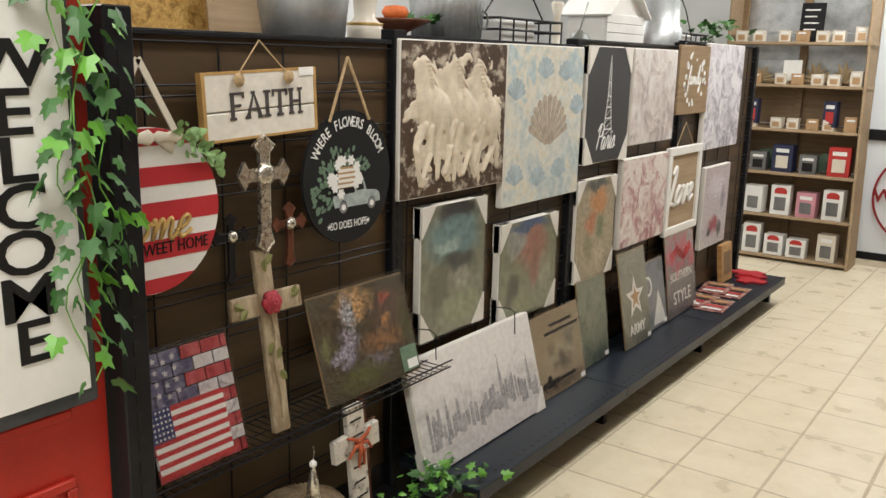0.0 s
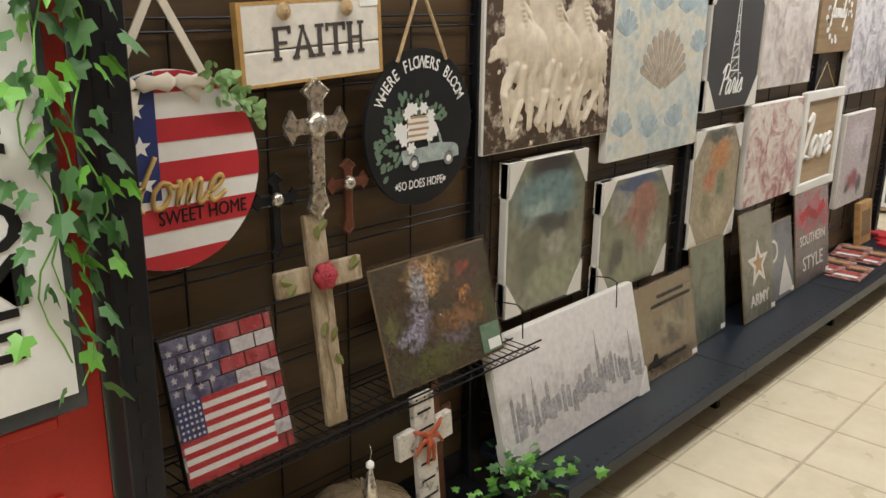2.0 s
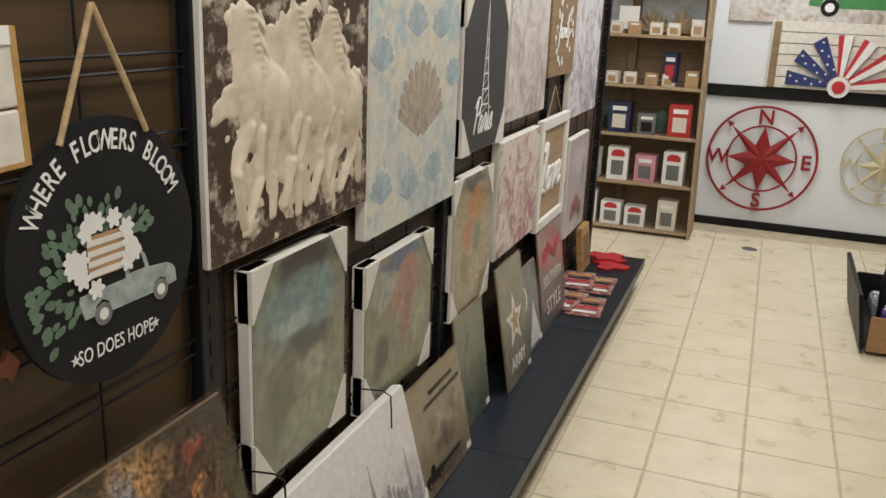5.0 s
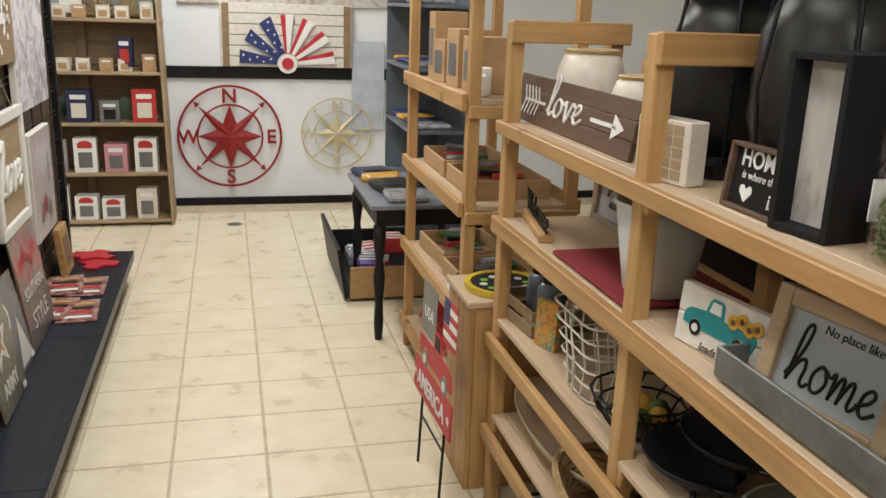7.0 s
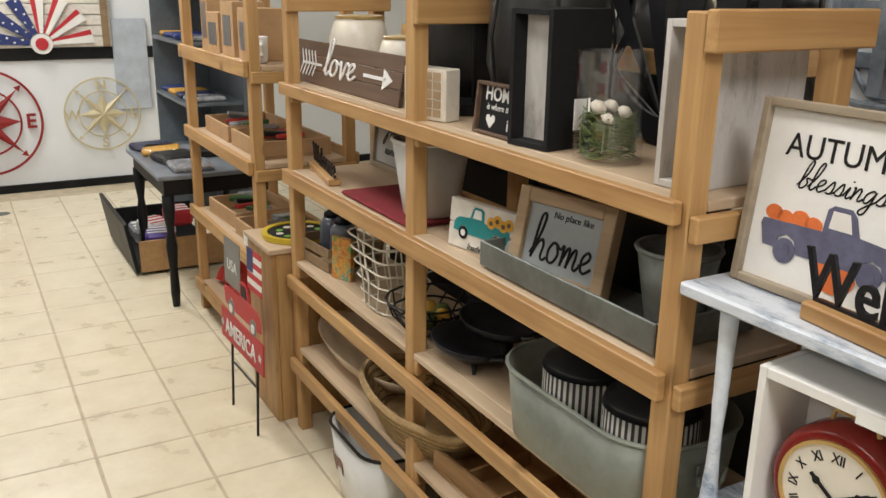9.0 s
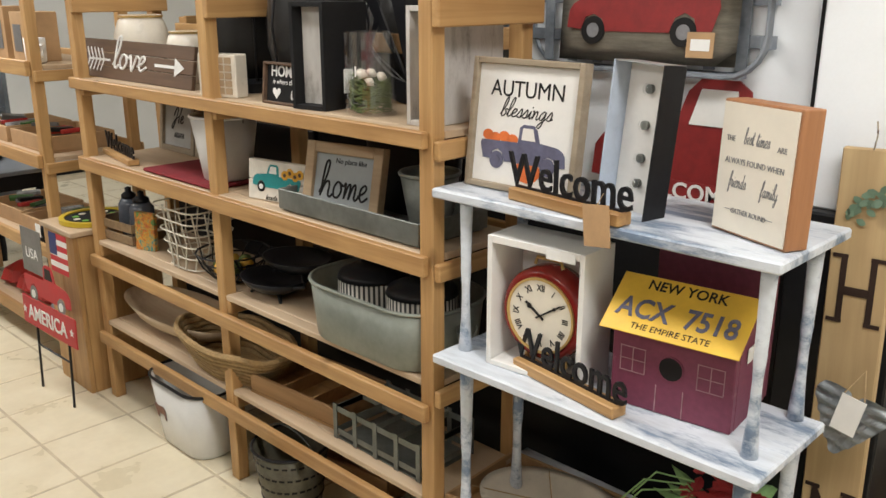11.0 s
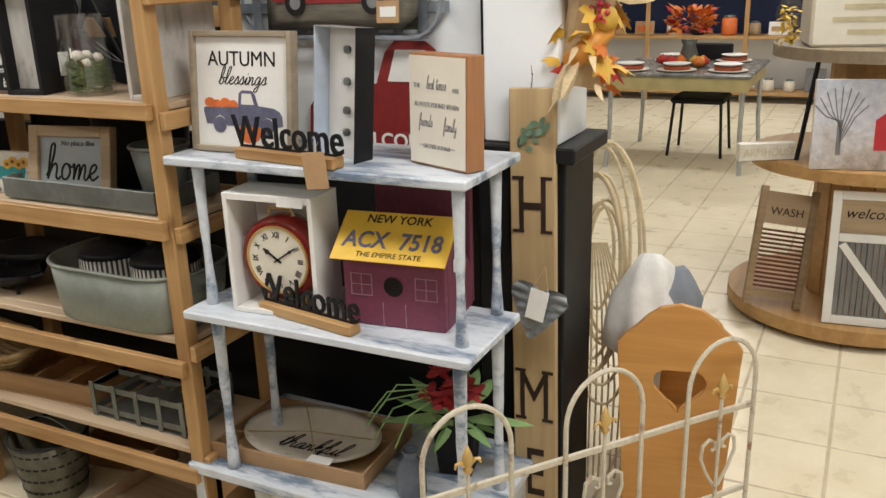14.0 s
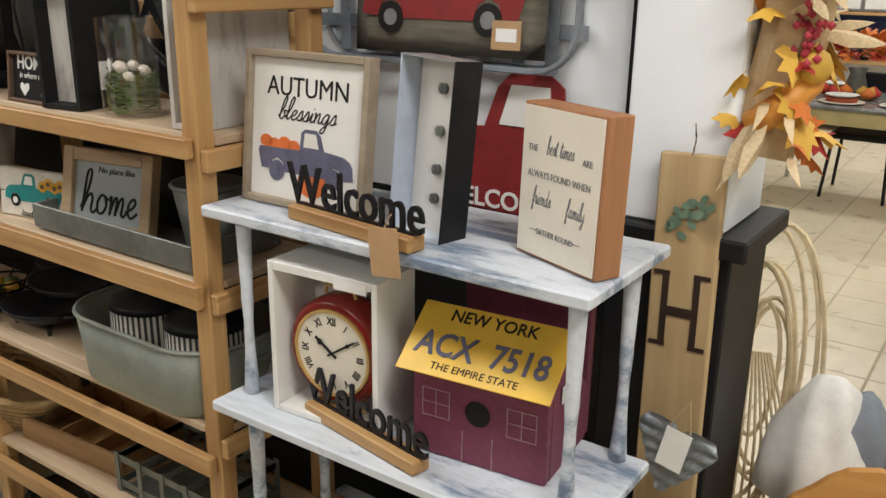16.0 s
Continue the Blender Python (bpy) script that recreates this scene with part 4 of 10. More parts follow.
for px, hh in ((-0.11, 0.03), (-0.03, 0.036), (0.045, 0.03)):
    lathe(bm, [(0.004, -0.045), (hh * 0.7, -0.025), (hh * 0.45, 0), (hh * 0.75, 0.025), (0.004, 0.045)], 12, pose(px, 0.172, 0.012, 0, 90, 0) @ Matrix.Diagonal((0.3, 0.7, 1, 1)))
prism(bm, [(-0.1, 0.16), (-0.13, 0.09), (-0.105, 0.1), (-0.085, 0.085), (-0.06, 0.16)], 0.004, 0.01)
prism(bm, [(0.01, 0.165), (0.06, 0.13), (0.065, 0.15), (0.07, 0.17)], 0.004, 0.01)
part("bow", bm, M_RIBBON, flag, "cream cloth bow", True)
for x0 in (-0.105, 0.085):
    part("strap", bars(B(), [(x0, 0.17), (-0.012, 0.345)], 0.016, (-0.006, -0.002)), M_RIBBON, flag)
for cx, cy, dx, dy, n in ((0.08, 0.18, 0.11, -0.09, 46), (-0.13, 0.16, -0.07, -0.1, 34)):
    for i in range(n):
        t = R.random()
        leaf(ME_EUCA, flag, (cx + dx * t + R.gauss(0, 0.014), cy + dy * t + R.gauss(0, 0.013), 0.008 + R.random() * 0.014), R.uniform(0.02, 0.036), (R.uniform(-1, 1), R.uniform(-1, 1), R.uniform(0.1, 0.8)), R.uniform(-50, 50))

# ---- FAITH board ----
M_WHITEBOARD = worn("whitewashed_board", (0.78, 0.74, 0.66), (0.55, 0.36, 0.16), 0.66, 7, 0.6)
faith = thing("faith_board", "whitewashed wooden board lettered FAITH on twine", "sign", LW(-1.455, 2.054, 1.365, 0, 2.6))
part("upper_plank", box(B(), (-0.195, 0.074, -0.018), (0.195, 0.17, 0), 0.003), M_WHITEBOARD, faith)
part("lower_plank", box(B(), (-0.195, 0, -0.018), (0.195, 0.071, 0), 0.003), M_WHITEBOARD, faith)
M_AGED = mat("amber_edge_stain", (0.5, 0.3, 0.1), 0.6, var=0.3, scale=20)
bm = B()
for a, b in (((-0.1955, -0.0005), (-0.185, 0.171)), ((0.186, -0.0005), (0.1955, 0.171)), ((-0.185, -0.0005), (0.186, 0.006)), ((-0.185, 0.165), (0.186, 0.171))):
    box(bm, (*a, -0.019), (*b, 0.0012))
part("stained_edge", bm, M_AGED, faith)
M_FADEDINK = mat("faded_brown_ink", (0.06, 0.05, 0.048), 0.6, var=0.5, scale=30)
HALF_A = [(-0.021, 0), (0, 0.062), (0.021, 0)]
SLAB = [[[(-0.016, 0), (-0.016, 0.062)], [(-0.024, 0.062), (0.018, 0.062)], [(-0.016, 0.032), (0.012, 0.032)], [(-0.026, 0), (-0.004, 0)], [(0.019, 0.066), (0.019, 0.05)]],
        [HALF_A, [(-0.012, 0.02), (0.012, 0.02)], [(-0.03, 0), (-0.012, 0)], [(0.012, 0), (0.03, 0)], [(-0.009, 0.062), (0.004, 0.062)]],
        [[(0, 0), (0, 0.062)], [(-0.012, 0), (0.012, 0)], [(-0.012, 0.062), (0.012, 0.062)]],
        [[(0, 0), (0, 0.062)], [(-0.012, 0), (0.012, 0)], [(-0.024, 0.062), (0.024, 0.062)], [(-0.024, 0.066), (-0.024, 0.048)], [(0.024, 0.066), (0.024, 0.048)]],
        [[(-0.016, 0), (-0.016, 0.062)], [(0.016, 0), (0.016, 0.062)], [(-0.016, 0.031), (0.016, 0.031)], [(-0.025, 0), (-0.007, 0)], [(0.007, 0), (0.025, 0)], [(-0.025, 0.062), (-0.007, 0.062)], [(0.007, 0.062), (0.025, 0.062)]]]
for cx, strokes in zip((-0.098, -0.043, 0.002, 0.047, 0.104), SLAB):
    bm = B()
    for k, st in enumerate(strokes):
        bars(bm, [(cx + 0.01 + p[0], 0.054 + p[1]) for p in st], 0.012 if k == 0 else 0.007, (0.0012, 0.0022 + 0.00015 * k))
    part("letter", bm, M_FADEDINK, faith)
for x in (-0.085, 0.085):
    bm = B()
    for i in range(5):
        tube(bm, [(x + (0.004 + i * 0.003) * math.cos(a), 0.15 + (0.004 + i * 0.003) * math.sin(a), 0.006 + 0.012 - i * 0.002) for a in [j * 0.7 for j in range(9)]], 0.0028, 5, True)
    part("twine_knot", bm, M_TWINE, faith, "rolled jute knot", True)
    part("twine", tube(B(), [(x, 0.16, 0.004), (0.0, 0.245, -0.004)], 0.0022, 6), M_TWINE, faith)
part("price_tag", box(B(), (0.13, 0.15, 0.0015), (0.185, 0.172, 0.0025)), M_PAPER, faith)

# ---- round black sign ----
M_BLACKSIGN = mat("matt_black_board", (0.014, 0.014, 0.015), 0.7, var=0.3, scale=8)
rs = thing("round_sign", "round black wooden sign with a flower-laden truck", "sign", LW(-1.45, 2.374, 1.228))
part("disc", disc(B(), 0, 0, 0.188, -0.01, 0, 64, 0.195), M_BLACKSIGN, rs)
words = "WHERE FLOWERS BLOOM"
for i, ch in enumerate(words):
    if ch != " ":
        a = 152 - 124 * i / (len(words) - 1)
        letters(ch, 0.042, 0.001, M_PAPER, rs, (0.143 * math.cos(radians(a)), 0.148 * math.sin(radians(a)), 0.0004), spin=a - 90, width=0.72, bold=0.0004)
letters("SO DOES HOPE", 0.032, 0.001, M_PAPER, rs, (0, -0.15, 0.0004), width=0.72)
for x in (-0.085, 0.085):
    part("star", star(B(), x, -0.139, 0.009, 0.0004, 0.0014), M_PAPER, rs)
M_TRUCKGREY = mat("grey_green_truck", (0.36, 0.42, 0.41), 0.6, var=0.35, scale=40)
truck(rs, 0.21, (0.035, -0.105), 0.0004, M_TRUCKGREY, M_GREYINK, M_PAPER, M_INK, flip=-1)
part("crate", box(B(), (-0.05, -0.03, 0.0021), (0.03, 0.032, 0.003)), M_KRAFT, rs)
M_SPRIG = mat("sage_sprig", (0.14, 0.22, 0.15), 0.6, var=0.4, scale=30, random=0.4)
ME_SPRIG = leaf_mesh("leaf", OVAL_LEAF, M_SPRIG, 0, 0)
ME_PETAL = leaf_mesh("petal", OVAL_LEAF, M_PAPER, 0, 0)
for i in range(4):
    part("crate_slat", box(B(), (-0.05, -0.028 + i * 0.015, 0.0031), (0.03, -0.019 + i * 0.015, 0.0037)), M_CANVAS, rs)
for i in range(120):
    a = R.uniform(25, 225)
    rr = R.uniform(0.05, 0.122)
    leaf(ME_SPRIG, rs, (-0.025 + rr * math.cos(radians(a)), -0.03 + rr * 0.92 * math.sin(radians(a)), 0.001), R.uniform(0.014, 0.024), (math.cos(radians(a)), math.sin(radians(a)), 0.02))
for i in range(17):
    a = R.uniform(0, 6.28)
    cx, cy = -0.015 + 0.062 * math.cos(a) * R.uniform(0.75, 1.1), 0.005 + 0.05 * math.sin(a) * R.uniform(0.75, 1.1)
    for j in range(6):
        leaf(ME_PETAL, rs, (cx, cy, 0.004), 0.017, (math.cos(j * 1.047), math.sin(j * 1.047), 0.05), 0, "petal")
for s in (-1, 1):
    part("rope", tube(B(), [(s * 0.085, 0.165, 0.003), (s * 0.05, 0.24, 0.0), (0.0, 0.345, -0.006)], 0.0045, 7), M_TWINE, rs)

# ---- crosses ----
M_SILVER = mat("antique_silver", (0.66, 0.62, 0.55), 0.28, 0.9, var=0.5, scale=60, fine=120, bump=0.8)
M_COPPER = mat("dark_copper", (0.16, 0.06, 0.035), 0.4, 0.5, var=0.4, scale=40)
M_CROSSWOOD = worn("weathered_cross_wood", (0.3, 0.22, 0.13), (0.5, 0.4, 0.27), 0.5, 16, 0.6, (1, 0.4, 1))


def flared_cross(name, label, m, top, bottom, arm, half, w, material, boss=None, depth=0.012):
    t = thing(name, label, "cross", m, "crosses on the wire grid")
    f = w * 1.7
    up = [(-w / 2, 0), (-w / 2, top * 0.55), (-f / 2 * 1.3, top * 0.72), (0, top), (f / 2 * 1.3, top * 0.72), (w / 2, top * 0.55), (w / 2, 0)]
    dn = [(w / 2, 0), (w / 2, -bottom * 0.72), (f / 2, -bottom * 0.88), (0, -bottom), (-f / 2, -bottom * 0.88), (-w / 2, -bottom * 0.72), (-w / 2, 0)]
    part("upright", prism(B(), up + dn[1:-1], 0, depth), material, t)
    for s in (-1, 1):
        part("arm", prism(B(), [(s * w / 2, -w / 2), (s * half * 0.6, -w / 2), (s * half * 0.75, -f * 0.65), (s * half, 0), (s * half * 0.75, f * 0.65), (s * half * 0.6, w / 2), (s * w / 2, w / 2)], 0.0005, depth - 0.0005), material, t)
    part("boss", lathe(B(), [(w * 0.85, 0), (w * 0.85, 0.006), (w * 0.6, 0.012), (w * 0.3, 0.014), (0.0001, 0.016)], 18, pose(0, 0, depth)), boss or material, t, "raised round boss", True)
    rim = B()
    tube(rim, [(x * 0.93, y * 0.97, depth) for x, y in up + dn[1:-1]], 0.0022, 5, True)
    part("raised_rim", rim, material, t)
    return t


flared_cross("silver_cross", "tall ornate silver cross with flared ends", LW(-1.455, 2.04, 1.268), 0.105, 0.215, 0, 0.09, 0.034, M_SILVER)
flared_cross("wire_cross", "small dark cross with silver script", LW(-1.455, 1.925, 1.118), 0.06, 0.13, 0, 0.062, 0.018, M_BLACKMETAL, M_SILVER, 0.008)
flared_cross("copper_cross", "small copper cross with a silver cross on it", LW(-1.455, 2.13, 1.125), 0.058, 0.125, 0, 0.064, 0.02, M_COPPER, M_SILVER, 0.009)
rose = thing("rose_cross", "weathered wooden cross with a red rose", "cross", LW(-1.375, 2.02, 0.572, 10, -1.5))
part("upright", box(B(), (-0.029, 0, -0.012), (0.029, 0.5, 0.008), 0.004), M_CROSSWOOD, rose)
for s in (-1, 1):
    part("arm", box(B(), (s * 0.03, 0.325, -0.011), (s * 0.125, 0.385, 0.007), 0.004), M_CROSSWOOD, rose)
M_ROSE = mat("rose_red", (0.42, 0.03, 0.05), 0.5, var=0.3, scale=40)
bm = B()
for k in range(5):
    rr = 0.031 - k * 0.0055
    for j in range(6):
        a = j * 1.047 + k * 0.5
        lathe(bm, [(0.0002, -0.2 * rr), (rr * 0.42, 0), (rr * 0.5, rr * 0.35), (rr * 0.35, rr * 0.55)], 8, pose(0.002 + rr * 0.62 * math.cos(a), 0.357 + rr * 0.62 * math.sin(a), 0.012 + k * 0.005))
part("rose", bm, M_ROSE, rose, "carved red rose", True)
M_GREENGOLD = mat("gilded_leaf", (0.2, 0.2, 0.06), 0.5, 0.2, var=0.4, scale=40)
ME_GILT = leaf_mesh("leaf", OVAL_LEAF, M_GREENGOLD, 0.3, 0.1)
for x, y, a in ((0, 0.44, 90), (0.004, 0.46, 40), (-0.085, 0.355, 160), (-0.075, 0.35, 220), (0.08, 0.36, 20), (0.09, 0.355, 70), (-0.004, 0.25, 250), (0.012, 0.17, 300), (0.006, 0.2, 60)):
    leaf(ME_GILT, rose, (x, y, 0.012), 0.035, (math.cos(radians(a)), math.sin(radians(a)), 0.15))
part("stem", tube(B(), [(0.0, 0.33, 0.011), (0.008, 0.26, 0.012), (-0.006, 0.19, 0.012), (0.004, 0.1, 0.011), (0, 0.04, 0.01)], 0.003, 6), M_CROSSWOOD, rose)

# ---- flag canvas and cottage print on the wire shelf ----
M_BRICKBLUE = painting("blue_star_brick_print", [(0.2, (0.03, 0.035, 0.1)), (0.5, (0.1, 0.1, 0.2)), (0.8, (0.2, 0.2, 0.3))], 20, height=0.3, amount=0.8, gloss=0.3)
M_BRICKRED = painting("red_brick_print", [(0.2, (0.26, 0.02, 0.03)), (0.5, (0.45, 0.04, 0.06)), (0.8, (0.5, 0.1, 0.12))], 20, height=0.3, amount=0.8, gloss=0.3)
M_BRICKWHITE = painting("grey_brick_print", [(0.2, (0.35, 0.33, 0.36)), (0.5, (0.6, 0.58, 0.6)), (0.8, (0.66, 0.64, 0.66))], 20, height=0.3, amount=0.8, gloss=0.3)
fc = thing("flag_picture", "brick flag print behind a small flag, shrink wrapped", "picture", LW(-1.365, 1.755, 0.572, 15))
part("board", box(B(), (-0.135, 0, -0.014), (0.135, 0.315, 0), 0.002), M_INK, fc)
for r in range(9):
    y0 = 0.005 + r * 0.0342
    for c in range(5):
        x0 = -0.132 + c * 0.062 - (0.03 if r % 2 else 0)
        xa, xb = max(-0.132, x0), min(0.132, x0 + 0.058)
        if xb - xa < 0.008:
            continue
        m_ = M_BRICKBLUE if (xa < -0.02 and r > 3) else (M_BRICKRED if r % 2 == 0 else M_BRICKWHITE)
        part("brick", box(B(), (xa, y0, 0.0004), (xb, y0 + 0.031, 0.003)), m_, fc)
for i in range(13):
    part("stripe", box(B(), (-0.128, 0.012 + i * 0.0128, 0.0034), (0.09, 0.012 + i * 0.0128 + 0.0126, 0.0046)), M_FLAGRED if i % 2 == 0 else M_WHITE, fc)
part("canton", box(B(), (-0.13, 0.1, 0.0048), (-0.07, 0.18, 0.006)), M_FLAGBLUE, fc)
for i in range(5):
    for j in range(6):
        part("star", star(B(), -0.123 + i * 0.0115, 0.107 + j * 0.0132, 0.0045, 0.0061, 0.0068), M_WHITE, fc)
for i in range(4):
    for j in range(4):
        part("star", star(B(), -0.118 + i * 0.028, 0.2 + j * 0.028 + 0.008 * (i % 2), 0.009, 0.0032, 0.004), M_BRICKWHITE, fc)
part("plastic_wrap", box(B(), (-0.138, -0.001, 0.008), (0.138, 0.322, 0.0086)), M_FILM, fc, "clear shrink wrap")
ct = print_thing("cottage_print", "cottage garden painting print in a plastic sleeve", LW(-1.375, 2.425, 0.574, 17), 0.44, 0.325, P_COTTAGE, group="")
part("gift_label", box(B(), (0.13, 0.01, 0.0042), (0.21, 0.09, 0.0052)), M_SPRIG, ct, "green and white product label")
part("barcode_label", box(B(), (0.155, 0.016, 0.0054), (0.206, 0.045, 0.0062)), M_PAPER, ct)

# ---- below the wire shelf ----
M_SCRIPTWHITE = worn("crackled_white_wood", (0.66, 0.62, 0.55), (0.06, 0.05, 0.04), 0.6, 30, 0.7)
wc = thing("white_cross", "crackled white wooden cross with an orange bow", "cross", LW(-1.3, 2.275, 0.122, 4, 2))
part("upright", box(B(), (-0.036, 0, -0.012), (0.036, 0.46, 0.01), 0.003), M_SCRIPTWHITE, wc)
for s in (-1, 1):
    part("arm", box(B(), (s * 0.037, 0.31, -0.012), (s * 0.098, 0.38, 0.01), 0.003), M_SCRIPTWHITE, wc)
M_RUSTRIB = mat("rust_orange_ribbon", (0.42, 0.09, 0.035), 0.8, var=0.3, scale=30)
for a in (25, 155, 205, 335, 260, 285):
    c, s_ = math.cos(radians(a)), math.sin(radians(a))
    part("bow_loop", tube(B(), [(0, 0.345, 0.012), (0.03 * c, 0.345 + 0.03 * s_ + 0.01, 0.024), (0.055 * c, 0.345 + 0.075 * s_, 0.016)], 0.008, 6, False, 0.004), M_RUSTRIB, wc, "rust orange ribbon loop")
for i in range(9):
    part("lettering", box(B(), (-0.028, 0.03 + i * 0.048, 0.0104), (0.02 + 0.006 * (i % 2), 0.036 + i * 0.048, 0.0112)), M_INK, wc)
bc = thing("brown_cross", "small dark brown wooden cross", "cross", LW(-1.4, 2.42, 0.122, 6))
part("upright", box(B(), (-0.016, 0, -0.006), (0.016, 0.41, 0.006), 0.003), M_COPPER, bc)
for s in (-1, 1):
    part("arm", box(B(), (s * 0.017, 0.29, -0.006), (s * 0.06, 0.325, 0.006), 0.003), M_COPPER, bc)
M_TWIG = wood("grapevine_twig", (0.09, 0.06, 0.03), (0.26, 0.19, 0.11), 0.8, 0, 9)
for gi, (y, r0, x) in enumerate(((1.84, 0.15, -1.33), (2.08, 0.16, -1.36))):
    gw = thing("twig_pumpkin", "round twisted grapevine pumpkin", "ornament", pose(x, y, 0.246), "grapevine pumpkins")
    for k in range(22):
        a = k * math.pi / 22
        pts = [(r0 * math.cos(b) * math.cos(a) * (1 + 0.03 * math.sin(3 * b + k)), r0 * math.cos(b) * math.sin(a) * (1 + 0.04 * math.cos(2 * b + k)), 0.12 * math.sin(b)) for b in [j * 2 * math.pi / 22 for j in range(22)]]
        part("twig", tube(B(), pts, 0.006, 5, True), M_TWIG, gw)
an = thing("angel_ornament", "small silver wire angel hung on a loop", "ornament", LW(-1.25, 2.01, 0.42))
part("gown", lathe(B(), [(0.022, 0), (0.014, 0.045), (0.006, 0.085), (0.003, 0.09)], 10, pose(0, 0, 0, -90)), M_SILVER, an, "", True)
part("head", lathe(B(), [(0.0005, 0.085), (0.01, 0.092), (0.01, 0.102), (0.0005, 0.11)], 10, pose(0, 0, 0, -90)), M_PAPER, an, "", True)
part("loop", tube(B(), [(0, 0.105, 0), (0.005, 0.13, 0.0), (0.0, 0.148, 0)], 0.0012, 5), M_SILVER, an)
gp = thing("trailing_plant", "bushy green artificial ivy at the end of the base shelf", "plant", pose(-1.27, 2.6, 0.12))
part("pot", lathe(B(), [(0.045, 0), (0.06, 0.07), (0.064, 0.075), (0.05, 0.068)], 16), M_BLACKMETAL, gp, "", True)
for i in range(110):
    a, r = R.uniform(0, 6.28), abs(R.gauss(0, 0.1))
    leaf(ME_IVYB if R.random() < 0.45 else ME_IVY, gp, (r * 0.7 * math.cos(a), r * 1.2 * math.sin(a), 0.09 + R.uniform(-0.03, 0.07) - r * 0.2), R.uniform(0.025, 0.045), (math.cos(a), math.sin(a), R.uniform(-0.5, 0.6)), R.uniform(-60, 60))

# ---- details of the hung pictures ----
M_PLASTER = mat("cream_plaster", (0.72, 0.63, 0.5), 0.6, var=0.2, scale=18, fine=60, bump=0.9)


def relief_field(px, py, bone, lift):
    """Height of one rounded limb over a sheet of points."""
    x0, y0, x1, y1, r0, r1 = bone
    dx, dy = x1 - x0, y1 - y0
    t = np.clip(((px - x0) * dx + (py - y0) * dy) / (dx * dx + dy * dy), 0, 1)
    d = np.hypot(px - x0 - t * dx, py - y0 - t * dy)
    r = r0 + (r1 - r0) * t
    return lift * np.sqrt(np.clip(r * r - d * d, 0, None))


HORSE_TRUNK = [(0.0, 0.31, 0.055, 0.275, 0.066, 0.07), (-0.03, 0.32, -0.04, 0.43, 0.05, 0.03), (-0.042, 0.442, -0.08, 0.385, 0.025, 0.014), (-0.02, 0.3, -0.01, 0.23, 0.055, 0.04)]
HORSE_LEGS = [((-0.035, 0.24), (-0.075, 0.16), (-0.055, 0.06)), ((0.0, 0.23), (-0.012, 0.14), (-0.04, 0.045)), ((0.045, 0.24), (0.06, 0.14), (0.03, 0.06)), ((0.075, 0.25), (0.11, 0.16), (0.095, 0.07))]
NX, NY = 190, 156
gx, gy = np.meshgrid(np.linspace(-0.312, 0.312, NX), np.linspace(0.004, 0.511, NY), indexing="ij")
ragged = np.array([noise.noise((a * 16, b * 16, 0.3)) + 0.6 * noise.noise((a * 45, b * 45, 1.7)) for a, b in zip(gx.ravel(), gy.ravel())]).reshape(gx.shape)
inset = np.minimum(0.315 - np.abs(gx), np.minimum(gy, 0.515 - gy))
field = np.where(inset + 0.1 * ragged > 0.09, 0.0022 + 0.0006 * ragged, 0.0)
for k, hx in enumerate((-0.155, 0.015, 0.155)):
    for b in HORSE_TRUNK:
        field = np.maximum(field, relief_field(gx, gy, (b[0] + hx, b[1] - 0.012 * k, b[2] + hx, b[3] - 0.012 * k, b[4], b[5]), 0.2))
    for n, (a, b, c) in enumerate(HORSE_LEGS):
        s = 0.014 * math.sin(2.3 * n + 1.9 * k)
        field = np.maximum(field, relief_field(gx, gy, (a[0] + hx, a[1], b[0] + hx + s, b[1], 0.018, 0.011), 0.72))
        field = np.maximum(field, relief_field(gx, gy, (b[0] + hx + s, b[1], c[0] + hx - s, c[1], 0.011, 0.008), 1.1))
    for n in range(9):
        field = np.maximum(field, relief_field(gx, gy, (hx - 0.03 + 0.004 * n, 0.45 - 0.014 * n, hx + 0.02 + 0.005 * n, 0.42 - 0.017 * n + 0.008 * math.sin(n * 2.0), 0.007, 0.003), 2.2))
for n in range(6):
    field = np.maximum(field, relief_field(gx, gy, (0.24, 0.32 - 0.006 * n, 0.285, 0.3 - 0.028 * n, 0.009, 0.003), 1.0))
for _ in range(2):
    field[1:-1, 1:-1] = 0.4 * field[1:-1, 1:-1] + 0.15 * (field[:-2, 1:-1] + field[2:, 1:-1] + field[1:-1, :-2] + field[1:-1, 2:])
field = field + np.where(field > 0.0015, 0.0006 * ragged, 0)
quads = [(i * NY + j, (i + 1) * NY + j, (i + 1) * NY + j + 1, i * NY + j + 1) for i in range(NX - 1) for j in range(NY - 1) if max(field[i, j], field[i + 1, j], field[i, j + 1], field[i + 1, j + 1]) > 0.0012]
me = bpy.data.meshes.new("relief_horses")
me.from_pydata(np.stack([gx, gy, field * 1.35 + 0.0006], -1).reshape(-1, 3).tolist(), [], quads)
me.polygons.foreach_set("use_smooth", [True] * len(me.polygons))
me.materials.append(M_PLASTER)
tagged(new("relief_horses", me), "raised cream plaster horses").parent = horses
M_SHELLTAN = mat("tan_shell_ink", (0.47, 0.4, 0.32), 0.7, var=0.35, scale=30)
M_SHELLBLUE = mat("blue_shell_ink", (0.43, 0.53, 0.58), 0.7, var=0.3, scale=20)


